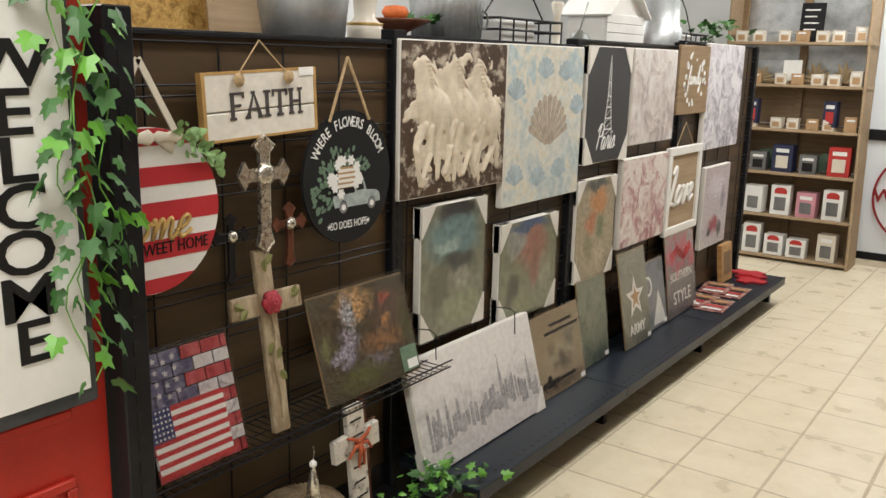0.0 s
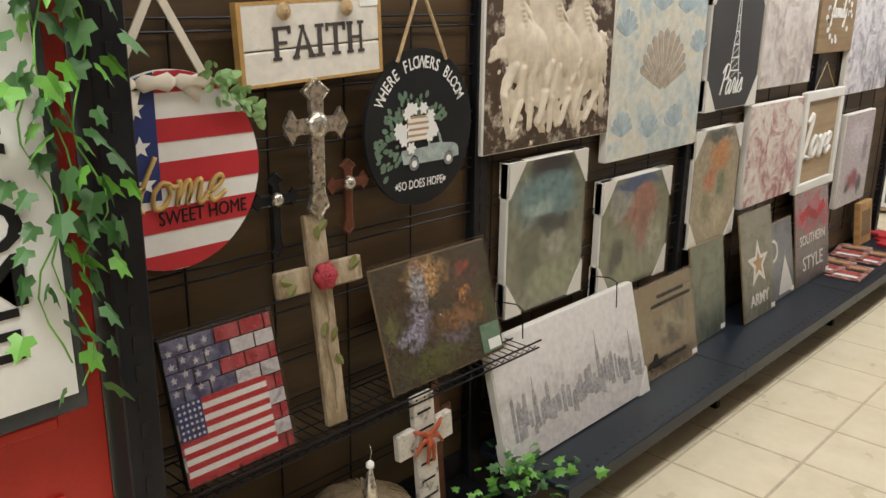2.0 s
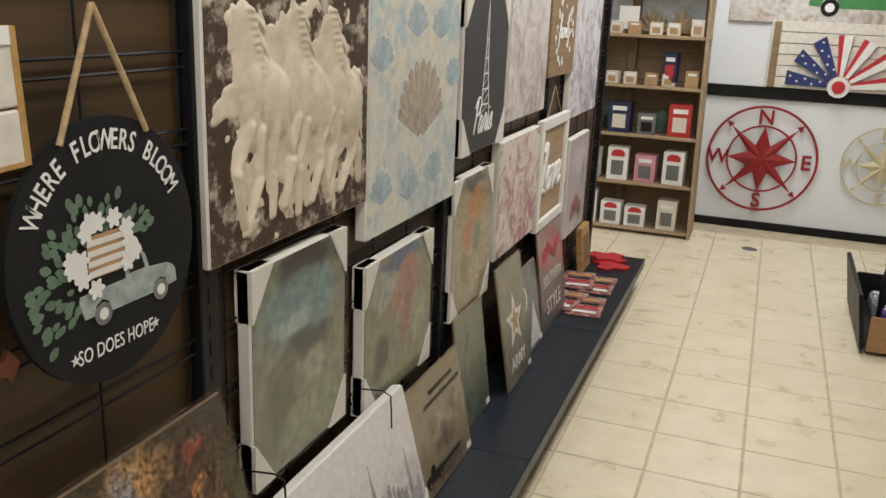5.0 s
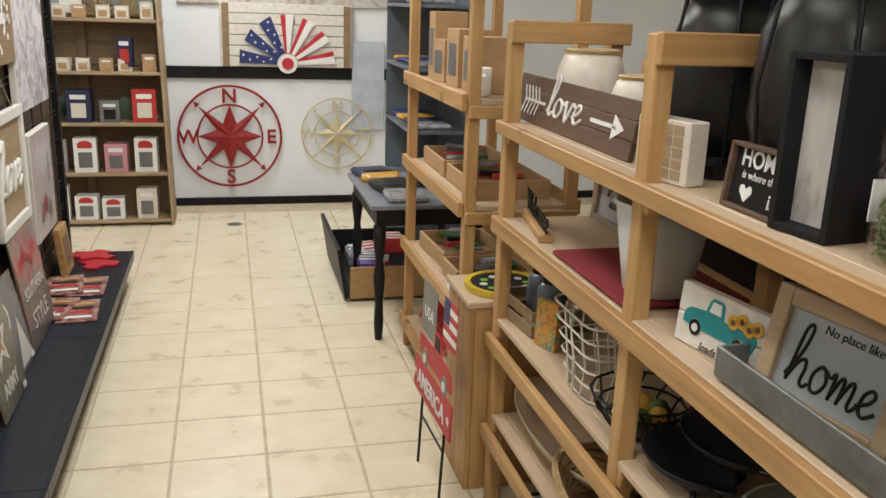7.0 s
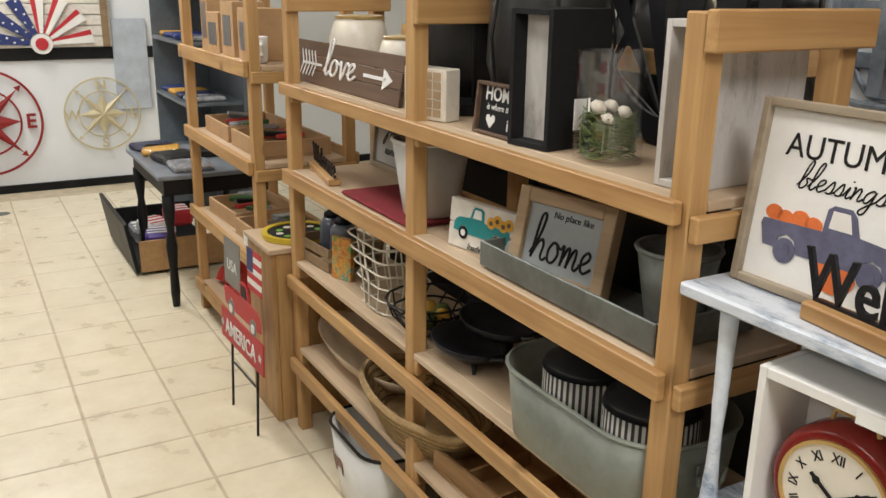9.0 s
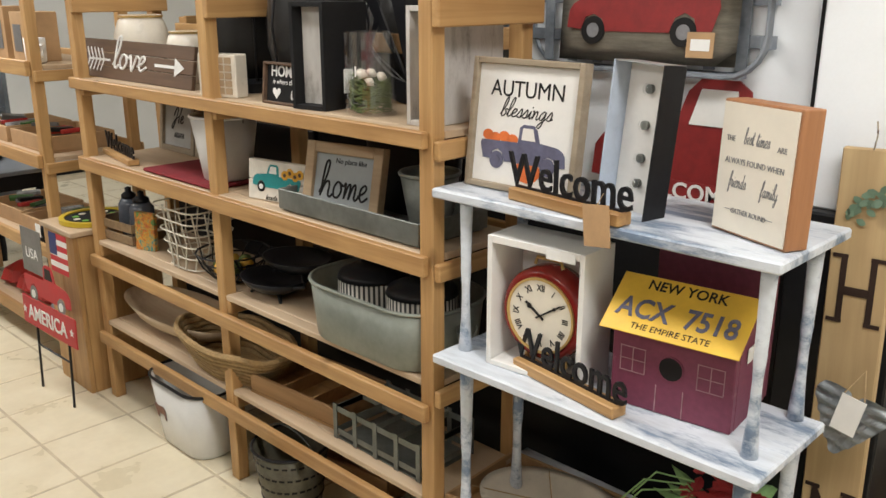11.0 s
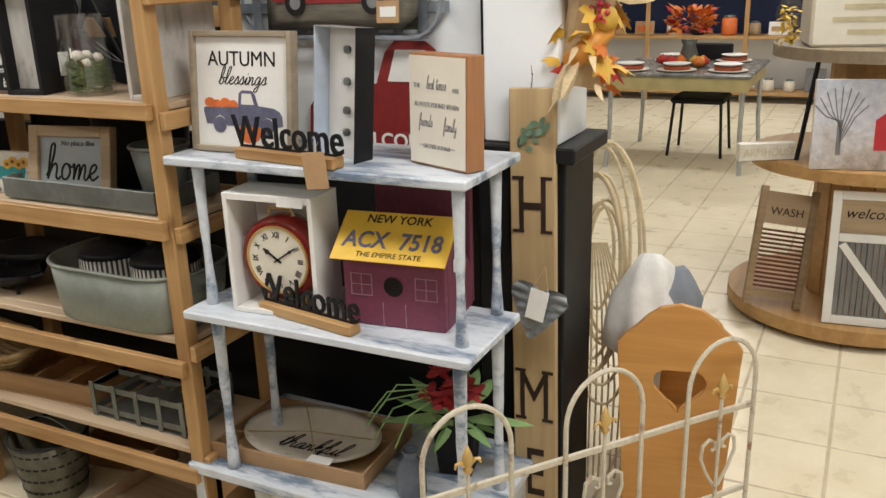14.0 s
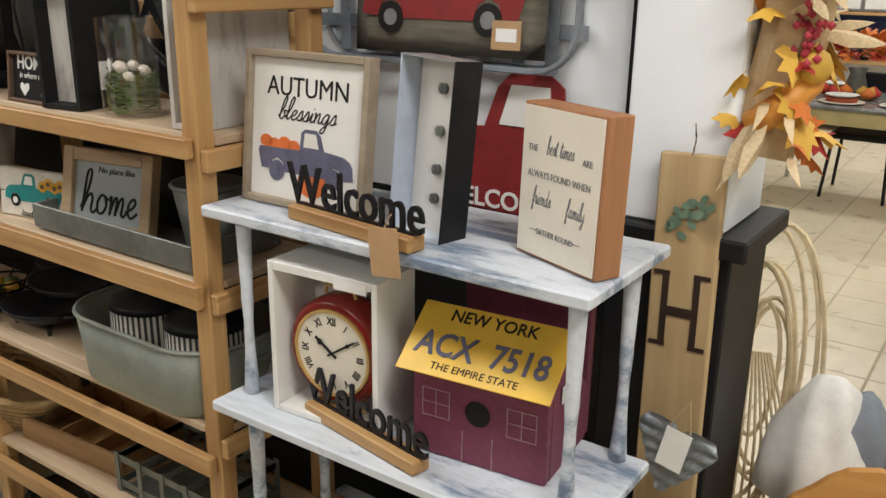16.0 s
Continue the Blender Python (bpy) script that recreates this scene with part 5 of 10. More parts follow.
def scallop(parent, cx, cy, r, material, z=0.0024):
    n = 11 if r > 0.1 else 7
    for i in range(n):
        a0 = 22 + i * 136 / n
        a1 = a0 + 136 / n * 0.82
        reach = 1.75 * r * (0.82 + 0.18 * math.sin(math.pi * (i + 0.5) / n))
        ox, oy = cx, cy - 0.85 * r
        pts = [(ox + 0.12 * r * math.cos(radians(a0)), oy + 0.12 * r * math.sin(radians(a0)))] + [(ox + reach * f_ * math.cos(radians(a)), oy + reach * f_ * math.sin(radians(a))) for a, f_ in ((a0, 0.96), ((a0 + a1) / 2, 1.02), (a1, 0.96))] + [(ox + 0.12 * r * math.cos(radians(a1)), oy + 0.12 * r * math.sin(radians(a1)))]
        part("shell_rib", prism(B(), pts, z, z + 0.0008), material, parent)


scallop(shell, 0.02, 0.32, 0.12, M_SHELLTAN)
for cx, cy in ((-0.24, 0.45), (-0.23, 0.12), (-0.02, 0.53), (0.15, 0.52), (-0.05, 0.1), (0.12, 0.12), (0.26, 0.38)):
    scallop(shell, cx, cy, 0.05, M_SHELLBLUE)
tw = [(-0.07, 0.11), (-0.045, 0.11), (-0.03, 0.2), (-0.014, 0.3), (-0.006, 0.43), (0.0, 0.48), (0.006, 0.43), (0.014, 0.3), (0.03, 0.2), (0.045, 0.11), (0.07, 0.11)]
bm = B()
bars(bm, tw[1:10], 0.005, (0.0024, 0.0034))
for yy, hw_ in ((0.2, 0.034), (0.3, 0.018), (0.15, 0.04), (0.25, 0.025), (0.36, 0.012)):
    bars(bm, [(-hw_, yy), (hw_, yy)], 0.006, (0.0024, 0.0034))
for yy in range(8):
    h0 = 0.038 - yy * 0.004
    bars(bm, [(-h0, 0.12 + yy * 0.03), (h0 * 0.85, 0.15 + yy * 0.03)], 0.002, (0.0024, 0.0032))
part("tower_drawing", bm, M_PAPER, paris, "white chalk drawing of a tower")
script("Paris", 0.055, M_PAPER, paris, (-0.02, 0.06, 0.0024), 0.007, 0.3, 1.0)
for i in range(26):
    a = R.uniform(0, 6.28)
    part("blossom", disc(B(), 0.15 * math.cos(a) * R.uniform(0.8, 1.2), 0.185 + 0.13 * math.sin(a) * R.uniform(0.8, 1.2), R.uniform(0.008, 0.018), 0.0005, 0.002, 8), M_PAPER, flower_sign)
script("family", 0.045, M_PAPER, flower_sign, (0, 0.16, 0.0006), 0.006)
part("hanger", tube(B(), [(-0.12, 0.0, -0.004), (0, 0.0, -0.004)], 0.001, 4), M_TWINE, flower_sign)
bm = B()
for a, b in (((-0.25, 0), (0.25, 0.045)), ((-0.25, 0.445), (0.25, 0.49)), ((-0.25, 0.0455), (-0.208, 0.4445)), ((0.208, 0.0455), (0.25, 0.4445))):
    box(bm, (*a, -0.02), (*b, 0.008), 0.003)
part("frame", bm, M_WHITE, love, "white painted frame")
part("board", box(B(), (-0.207, 0.046, -0.016), (0.207, 0.444, -0.006)), M_TAN, love)
script("Love", 0.095, M_WHITE, love, (-0.04, 0.17, -0.002), 0.022, 0.3, 1.15)
for s in (-1, 1):
    part("twine", tube(B(), [(s * 0.13, 0.49, -0.008), (0, 0.62, -0.014)], 0.0022, 5), M_TWINE, love)
M_SKY = mat("charcoal_wash_ink", (0.36, 0.35, 0.36), 0.7, var=0.9, scale=16, col2=(0.12, 0.115, 0.12))
bm = B()
x, k = -0.35, 0
while x < 0.37:
    w_ = R.uniform(0.012, 0.03)
    clump = noise.noise((x * 9, 2.2, 0.4))
    foot, hgt = 0.1 + R.uniform(-0.03, 0.012), 0.075 + 0.09 * clump + R.uniform(-0.02, 0.03)
    if hgt > 0.025:
        zt = 0.0026 + 0.00012 * k
        prism(bm, [(x, foot), (x + w_, foot + R.uniform(-0.01, 0.01)), (x + w_ * 0.96, foot + hgt), (x + w_ * 0.6, foot + hgt * R.uniform(1.0, 1.14)), (x + w_ * 0.06, foot + hgt * R.uniform(0.88, 1.0))], 0.0024, zt)
    x += w_ * R.uniform(0.75, 1.35)
    k = (k + 1) % 5
for x, h_ in ((0.11, 0.2), (-0.245, 0.15), (0.31, 0.15)):
    prism(bm, [(x, 0.1), (x + 0.022, 0.1), (x + 0.019, 0.1 + h_ * 0.62), (x + 0.013, 0.1 + h_ * 0.78), (x + 0.011, 0.1 + h_), (x + 0.009, 0.1 + h_ * 0.78), (x + 0.003, 0.1 + h_ * 0.62)], 0.0024, 0.0034)
tagged(part("skyline", bm, M_SKY, city, "charcoal wash of towers"), kind="stuff")
for s in (-1, 1):
    part("corner_guard", prism(B(), [(s * 0.402, -0.001), (s * 0.33, -0.001), (s * 0.402, 0.09)], -0.034, 0.005), M_CANVAS, city, "white card corner guard")
part("star", star(B(), 0, 0.24, 0.11, 0.002, 0.0028), M_CANVAS, army)
letters("ARMY", 0.07, 0.001, M_CANVAS, army, (0, 0.06, 0.0022), bold=0.002)
part("star", star(B(), 0, 0.24, 0.06, 0.0029, 0.0034), M_KRAFT, army)
part("peak", prism(B(), [(-0.02, 0.02), (0.15, 0.02), (0.07, 0.2)], 0.002, 0.0028), M_CANVAS, wolf)
part("emblem", washer(B(), -0.06, 0.24, 0.04, 0.055, 0.002, 0.0028, 24), M_CANVAS, wolf)
letters("SOUTHERN", 0.07, 0.001, M_CANVAS, south, (0, 0.2, 0.0022), width=0.9)
letters("STYLE", 0.1, 0.001, M_CANVAS, south, (0, 0.07, 0.0022))
part("scrawl", bars(B(), [(-0.15, 0.33), (-0.05, 0.37), (0.05, 0.32), (0.16, 0.38)], 0.05, (0.0022, 0.003)), M_FLAGRED, south)
truck(brown, 0.14, (-0.1, 0.03), 0.002, M_INK, M_INK, M_RUSTIC)
for i, (w_, yy) in enumerate(((0.2, 0.29), (0.3, 0.26), (0.16, 0.05))):
    part("lettering", box(B(), (-w_ / 2 + 0.04, yy, 0.002), (w_ / 2 + 0.04, yy + 0.014, 0.0026)), M_INK, brown)

# ---- loose stock at the end of the base shelf ----
M_MAGRED = painting("red_magazine_cover", [(0.2, (0.1, 0.03, 0.03)), (0.5, (0.45, 0.2, 0.17)), (0.8, (0.5, 0.45, 0.38))], 22, height=0.3, amount=0.8, gloss=0.4)
for i, (x, y, rz) in enumerate(((-1.3, 5.42, 4), (-1.42, 5.45, -6), (-1.31, 5.78, 2), (-1.42, 5.8, 8))):
    mg = thing("tin_sign", "flat red and cream printed tin sign", "sign", pose(x, y, 0.1865 + 0.0005 * i, 0, 0, rz), "tin signs on the base shelf")
    part("sheet", box(B(), (-0.085, -0.15, 0), (0.085, 0.15, 0.003 + 0.006 * (i % 2)), 0.001), M_MAGRED, mg)
    for k in range(4):
        part("lettering", box(B(), (-0.06, -0.1 + k * 0.06, 0.0035 + 0.006 * (i % 2)), (0.06, -0.07 + k * 0.06, 0.0043 + 0.006 * (i % 2))), (M_PAPER, M_FLAGRED, M_INK, M_GOLD)[k], mg)
lf = thing("red_metal_leaf", "red painted metal maple leaf lying flat", "ornament", pose(-1.33, 6.2, 0.186, 0, 0, 30))
part("plate", prism(B(), [(x * 0.2, y * 0.24 - 0.1) for x, y in LEAF_SHAPE], 0, 0.012), M_FLAGRED, lf)
lf2 = thing("red_metal_leaf", "red painted metal maple leaf lying flat", "ornament", pose(-1.38, 6.28, 0.2, 4, 0, 110))
part("plate", prism(B(), [(x * 0.2, y * 0.24 - 0.1) for x, y in LEAF_SHAPE], 0, 0.012), M_FLAGRED, lf2)
wb = thing("wooden_plaque", "small thick pale wooden plaque stood on edge", "plaque", LW(-1.43, 6.06, 0.187, 6))
part("block", box(B(), (-0.1, 0, -0.035), (0.1, 0.25, 0), 0.004), M_PINEZ, wb)
part("picture", box(B(), (-0.07, 0.05, 0.0005), (0.07, 0.2, 0.002)), M_RUSTIC, wb)
# wire hooks
for y, z in ((2.75, 0.66), (3.27, 0.62), (2.68, 0.32)):
    hk = solid("wire_easel", "bent black wire picture stand", "hook", tube(B(), [(-1.5, y, z), (-1.42, y, z + 0.01), (-1.395, y, z), (-1.39, y, z - 0.09)], 0.0022, 5), M_BLACKMETAL, group="wire stands")


# ---- on the washed shelf ----
M_TANFRAME = wood("greyed_oak_frame", (0.24, 0.19, 0.13), (0.42, 0.35, 0.26), 0.6, 0, 3)


def framed_sign(name, label, m, w, h, face, border=0.02, depth=0.03, wood_=None, group=""):
    """A board in a box frame, origin at the middle of its foot."""
    t = thing(name, label, "sign", m, group)
    fw = wood_ or M_TANFRAME
    for nm, a, b in (("frame_side", (-w / 2, 0), (-w / 2 + border, h)), ("frame_side", (w / 2 - border, 0), (w / 2, h)), ("frame_rail", (-w / 2 + border + 0.0005, 0), (w / 2 - border - 0.0005, border)), ("frame_rail", (-w / 2 + border + 0.0005, h - border), (w / 2 - border - 0.0005, h))):
        part(nm, box(B(), (*a, -depth), (*b, 0), 0.002), fw, t)
    part("face", box(B(), (-w / 2 + border, border, -depth + 0.004), (w / 2 - border, h - border, -0.012)), face, t)
    return t


M_NAVY = mat("faded_navy_ink", (0.12, 0.12, 0.19), 0.7, var=0.3, scale=30)
au = framed_sign("autumn_sign", "framed white sign lettered autumn blessings with pumpkin truck", RW(0.262, 1.838, 1.153, 6.5), 0.3, 0.286, M_WHITE, 0.014)
letters("AUTUMN", 0.05, 0.001, M_INK, au, (0, 0.205, -0.0118), width=0.95)
script("blessings", 0.018, M_INK, au, (0.0, 0.162, -0.0116), 0.0028, 0.35, 1.3)
truck(au, 0.235, (0.0, 0.045), -0.0116, M_NAVY, M_NAVY, M_NAVY, M_CANVAS, M_ORANGE, flip=-1)
part("pumpkin", disc(B(), 0.02, 0.05, 0.035, -0.0115, -0.0106, 16, 0.026), M_ORANGE, au)
mq = thing("marquee_letter", "white metal marquee letter I with clear bulbs", "sign", RW(0.265, 1.575, 1.153, 4, -2, -12))
part("tray", box(B(), (-0.062, 0, -0.06), (0.062, 0.295, -0.045), 0.002), M_WHITE, mq)
part("side", box(B(), (-0.065, 0, -0.06), (-0.0625, 0.295, 0)), mat("pale_blue_enamel", (0.5, 0.57, 0.68), 0.5), mq)
part("side", box(B(), (0.0625, 0, -0.06), (0.065, 0.295, 0)), M_BLACKMETAL, mq)
part("side", box(B(), (-0.0625, 0.293, -0.06), (0.0625, 0.2955, 0)), M_GALV, mq)
for z in (0.06, 0.11, 0.175, 0.245):
    bu = part("bulb", lathe(B(), [(0.004, 0), (0.011, 0.006), (0.012, 0.014), (0.0003, 0.026)], 12, pose(0, z, -0.045)), M_GLASS, mq, "clear bulb", True)
    part("socket", lathe(B(), [(0.009, 0), (0.009, 0.008), (0.004, 0.0085)], 12, pose(0, z, -0.0448)), M_GALVDARK, mq)
qt = thing("quote_block", "thick oak-sided block with a white script face", "sign", RW(0.271, 1.313, 1.153, 1.5, 0, -22))
part("block", box(B(), (-0.092, 0, -0.05), (0.092, 0.239, 0), 0.002), wood("red_oak", (0.26, 0.11, 0.045), (0.46, 0.22, 0.1), 0.55, 1, 4), qt)
part("face", box(B(), (-0.087, 0.005, 0.0005), (0.087, 0.234, 0.003)), mat("cream_board", (0.75, 0.7, 0.6), 0.6, var=0.06), qt)
for txt, x, y, s in (("THE", -0.062, 0.167, 0.014), ("ARE", 0.06, 0.163, 0.014), ("ALWAYS FOUND WHEN", 0, 0.128, 0.015), ("GATHER ROUND", 0, 0.04, 0.013)):
    letters(txt, s, 0.0008, M_GREYINK, qt, (x, y, 0.0032), width=0.85)
for txt, x, y, s in (("best times", 0, 0.166, 0.0125), ("friends", -0.035, 0.086, 0.0125), ("family", 0.042, 0.082, 0.0125)):
    script(txt, s, M_GREYINK, qt, (x, y, 0.0032), 0.0016, 0.15, 0.72)
for x0 in (-0.058, 0.034):
    part("rule", box(B(), (x0, 0.0445, 0.0031), (x0 + 0.024, 0.0455, 0.0038)), M_GREYINK, qt)


def welcome_letters(m, label):
    t = thing("welcome_letters", label, "sign", m, "black welcome signs")
    part("base", box(B(), (-0.15, 0, -0.02), (0.15, 0.026, 0.02), 0.003), M_PINEX, t)
    part("rail", box(B(), (-0.145, 0.0262, -0.003), (0.145, 0.031, 0.003)), M_BLACKMETAL, t)
    letters("Welcome", 0.1, 0.006, M_BLACKMETAL, t, (0.0, 0.03, -0.003), width=0.84, bold=0.0008, label="black cut metal letters")
    return t


welcome_letters(RW(0.215, 1.665, 1.152, 0, 0, -7), "black metal word Welcome on a wooden base")
welcome_letters(RW(0.2, 1.635, 0.773, 0, 0, -10), "black metal word Welcome on a wooden base")
tag = thing("price_tag", "kraft price tag hanging over the shelf edge", "tag", RW(0.168, 1.555, 1.11, 0, 6))
part("card", box(B(), (-0.03, 0, 0), (0.03, 0.082, 0.0015), 0.0005), M_KRAFT, tag)
part("string", tube(B(), [(0, 0.075, 0.002), (0.005, 0.1, -0.02)], 0.001, 4), M_TWINE, tag)

# clock in its white box
M_CLOCKRED = mat("red_enamel", (0.24, 0.018, 0.014), 0.22, var=0.2, scale=10)
cb = thing("clock_box", "open white display box", "box", RW(0.198, 1.728, 0.773, 0, 0, 4))
CW, CH, CD = 0.243, 0.3, 0.12
for nm, a, b in (("side", (-CW / 2, 0, -CD), (-CW / 2 + 0.012, CH, 0)), ("side", (CW / 2 - 0.012, 0, -CD), (CW / 2, CH, 0)), ("base", (-CW / 2 + 0.0125, 0, -CD), (CW / 2 - 0.0125, 0.012, 0)), ("top", (-CW / 2 + 0.0125, CH - 0.016, -CD), (CW / 2 - 0.0125, CH, 0)), ("back", (-CW / 2 + 0.0125, 0.0125, -CD), (CW / 2 - 0.0125, CH - 0.0165, -CD + 0.004))):
    part(nm, box(B(), a, b, 0.001), M_WHITE, cb)
part("price_tag", box(B(), (0.03, CH - 0.024, 0.0005), (0.1, CH - 0.004, 0.0015)), M_PAPER, cb)
ck = thing("mantel_clock", "round red metal clock with Roman numerals", "clock", RW(0.224, 1.728, 0.79, 0, 0, 4))
part("case", lathe(B(), [(0.1, -0.07), (0.105, -0.05), (0.105, -0.02), (0.1, -0.006), (0.088, 0.0), (0.084, -0.004)], 44, pose(0, 0.118, 0)), M_CLOCKRED, ck, "red enamelled case", True)
part("bezel", washer(B(), 0, 0.118, 0.08, 0.085, -0.003, 0.003, 44), M_GOLD, ck)
part("dial", disc(B(), 0, 0.118, 0.08, -0.003, -0.001, 44), mat("cream_dial", (0.76, 0.71, 0.6), 0.5, var=0.08), ck)
for i, num in enumerate(("XII", "I", "II", "III", "IIII", "V", "VI", "VII", "VIII", "IX", "X", "XI")):
    a = radians(90 - 30 * i)
    letters(num, 0.021, 0.0008, M_INK, ck, (0.063 * math.cos(a) - 0.0075 * math.sin(a) * 0 + 0.0075 * math.cos(a + math.pi), 0.118 + 0.063 * math.sin(a) - 0.0075 * math.sin(a), -0.0008), spin=-30 * i, name="numeral", width=0.8, bold=0.0003)
for ln, ang, w_ in ((0.045, 145, 0.006), (0.06, 33, 0.004)):
    d = Vector((math.cos(radians(ang)), math.sin(radians(ang))))
    part("clock_hand", bars(B(), [(-0.012 * d.x, 0.118 - 0.012 * d.y), (ln * d.x, 0.118 + ln * d.y)], w_, (0.0006, 0.0016)), M_INK, ck)
    part("clock_hand_tip", disc(B(), ln * 0.72 * d.x, 0.118 + ln * 0.72 * d.y, w_ * 1.1, 0.0017, 0.0022, 10), M_INK, ck)
part("carry_handle", tube(B(), [(-0.035, 0.222, -0.03), (-0.03, 0.238, -0.03), (0.03, 0.238, -0.03), (0.035, 0.222, -0.03)], 0.004, 7), M_GOLD, ck, "brass handle")
for s in (-1, 1):
    part("foot", lathe(B(), [(0.006, 0), (0.004, 0.02), (0.007, 0.026)], 8, pose(s * 0.05, 0.0, -0.03, -90)), M_GOLD, ck)

# birdhouse
M_PLUM = worn("plum_paint", (0.2, 0.045, 0.085), (0.3, 0.14, 0.17), 0.68, 18, 0.6)
M_PLATE = mat("plate_yellow", (0.75, 0.47, 0.05), 0.35, var=0.12, scale=14)
bh = thing("birdhouse", "plum wooden birdhouse roofed with a yellow number plate", "birdhouse", RW(0.246, 1.424, 0.773, 0, 0, 6))
part("front", box(B(), (-0.125, 0, -0.02), (0.125, 0.178, 0), 0.002), M_PLUM, bh)
for s in (-1, 1):
    part("side", prism(B(), [(-0.19, 0), (-0.021, 0), (-0.021, 0.176), (-0.07, 0.22), (-0.19, 0.1)], 0, 0.016, Matrix.Translation((s * 0.117 + 0.008, 0, 0)) @ pose(0, 0, 0, 0, -90, 0) @ Matrix.Diagonal((1, 1, 1, 1))), M_PLUM, bh)
part("back", box(B(), (-0.125, 0, -0.21), (0.125, 0.31, -0.191), 0.004), M_PLUM, bh)
part("hole", disc(B(), 0.0, 0.1, 0.024, -0.0005, 0.0012, 28), M_INK, bh)
part("hole_rim", washer(B(), 0.0, 0.1, 0.024, 0.027, 0.0002, 0.0022, 28), M_PLUM, bh)
M_CHALK = mat("rubbed_pink_line", (0.36, 0.22, 0.24), 0.8, var=0.3, scale=40)
for s in (-1, 1):
    for a in (-0.026, 0, 0.026):
        part("window_bar", box(B(), (s * 0.08 + a - 0.001, 0.075, 0.0004), (s * 0.08 + a + 0.001, 0.127, 0.0012)), M_CHALK, bh)
        part("window_bar", box(B(), (s * 0.08 - 0.027, 0.1 + a - 0.001, 0.0013), (s * 0.08 + 0.027, 0.1 + a + 0.001, 0.002)), M_CHALK, bh)
    part("door_line", box(B(), (s * 0.028 - 0.001, 0.0, 0.0004), (s * 0.028 + 0.001, 0.06, 0.0012)), M_CHALK, bh)
plate = part("number_plate", box(B(), (-0.14, 0, 0), (0.14, 0.138, 0.0025), 0.001), M_PLATE, bh, "yellow number plate as roof")
RP = pose(0, 0.168, 0.036, -52)
plate.matrix_basis = RP
letters("NEW YORK", 0.032, 0.001, M_INK, plate, (0.0, 0.107, 0.0027), width=0.95, bold=0.0004)
letters("ACX  7518", 0.062, 0.0014, M_NAVY, plate, (0, 0.038, 0.0027), width=0.84, bold=0.0012)
letters("THE EMPIRE STATE", 0.019, 0.001, M_INK, plate, (0, 0.012, 0.0027))
part("hanging_tag", box(B(), (0.128, 0.13, -0.08), (0.1295, 0.16, -0.05)), M_PAPER, bh)

# lower board: tray, platter, flowers, jar
M_CREAMPLATE = mat("cream_earthenware", (0.72, 0.66, 0.56), 0.3, var=0.08, scale=20)
tr = thing("gift_tray", "shallow kraft card tray holding a platter", "tray", pose(0.385, 1.785, 0.301, 0, 0, -90 + 3))
part("base", box(B(), (-0.235, -0.145, 0), (0.235, 0.145, 0.006)), M_KRAFT, tr)
for a, b in (((-0.235, -0.145), (0.235, -0.137)), ((-0.235, 0.137), (0.235, 0.145)), ((-0.235, -0.1365), (-0.227, 0.1365)), ((0.227, -0.1365), (0.235, 0.1365))):
    part("side", box(B(), (*a, 0.0062), (*b, 0.045), 0.001), M_KRAFT, tr)
pl = thing("platter", "oval cream platter lettered thankful, tied with twine", "platter", pose(0.38, 1.785, 0.309, 4, 0, -90 + 3))
part("dish", lathe(B(), [(0.1, 0), (0.12, 0.008), (0.17, 0.03), (0.195, 0.036), (0.197, 0.04), (0.168, 0.035), (0.12, 0.014), (0.0001, 0.012)], 48, None, 1.05, 0.68), M_CREAMPLATE, pl, "", True)
script("thankful", 0.028, M_INK, pl, (0.01, -0.05, 0.0155), 0.0028, 0.4, 1.15)
for a in ((-0.22, -0.06, 0.22, 0.03), (-0.1, 0.13, 0.09, -0.135)):
    part("twine", tube(B(), [(a[0], a[1], 0.036), (0, -0.002, 0.043), (a[2], a[3], 0.036)], 0.0018, 5), M_TWINE, pl)
part("price_card", box(B(), (0.06, -0.13, 0.046), (0.13, -0.1, 0.0475)), M_PAPER, pl)
fp = thing("flower_pot", "dark square pot of red silk flowers", "plant", pose(0.45, 1.37, 0.301, 0, 0, 12))
part("pot", lathe(B(), [(0.06, 0), (0.078, 0.15), (0.074, 0.15), (0.06, 0.13)], 4, pose(0, 0, 0, 0, 0, 45)), M_BLACKSIGN, fp)
M_SILKRED = mat("silk_red_petal", (0.5, 0.045, 0.05), 0.65, var=0.35, scale=50, random=0.5)
ME_PETALR = leaf_mesh("petal", OVAL_LEAF, M_SILKRED, 0.3, 0.3)
ME_LONG = leaf_mesh("leaf", LONG_LEAF, M_EUCA, 0.3, 0.3)
for c in range(7):
    cx, cy, cz = R.gauss(-0.02, 0.045), R.gauss(0.02, 0.06), R.uniform(0.19, 0.27)
    for j in range(16):
        a, e = R.uniform(0, 6.28), R.uniform(-0.2, 1.0)
        leaf(ME_PETALR, fp, (cx, cy, cz), R.uniform(0.028, 0.05), (math.cos(a), math.sin(a), e), R.uniform(-40, 40), "petal")
for j in range(14):
    a = R.uniform(0, 6.28)
    leaf(ME_LONG, fp, (0.02 * math.cos(a), 0.02 * math.sin(a), 0.15), R.uniform(0.1, 0.2), (math.cos(a), math.sin(a), R.uniform(-0.2, 0.7)), 0)
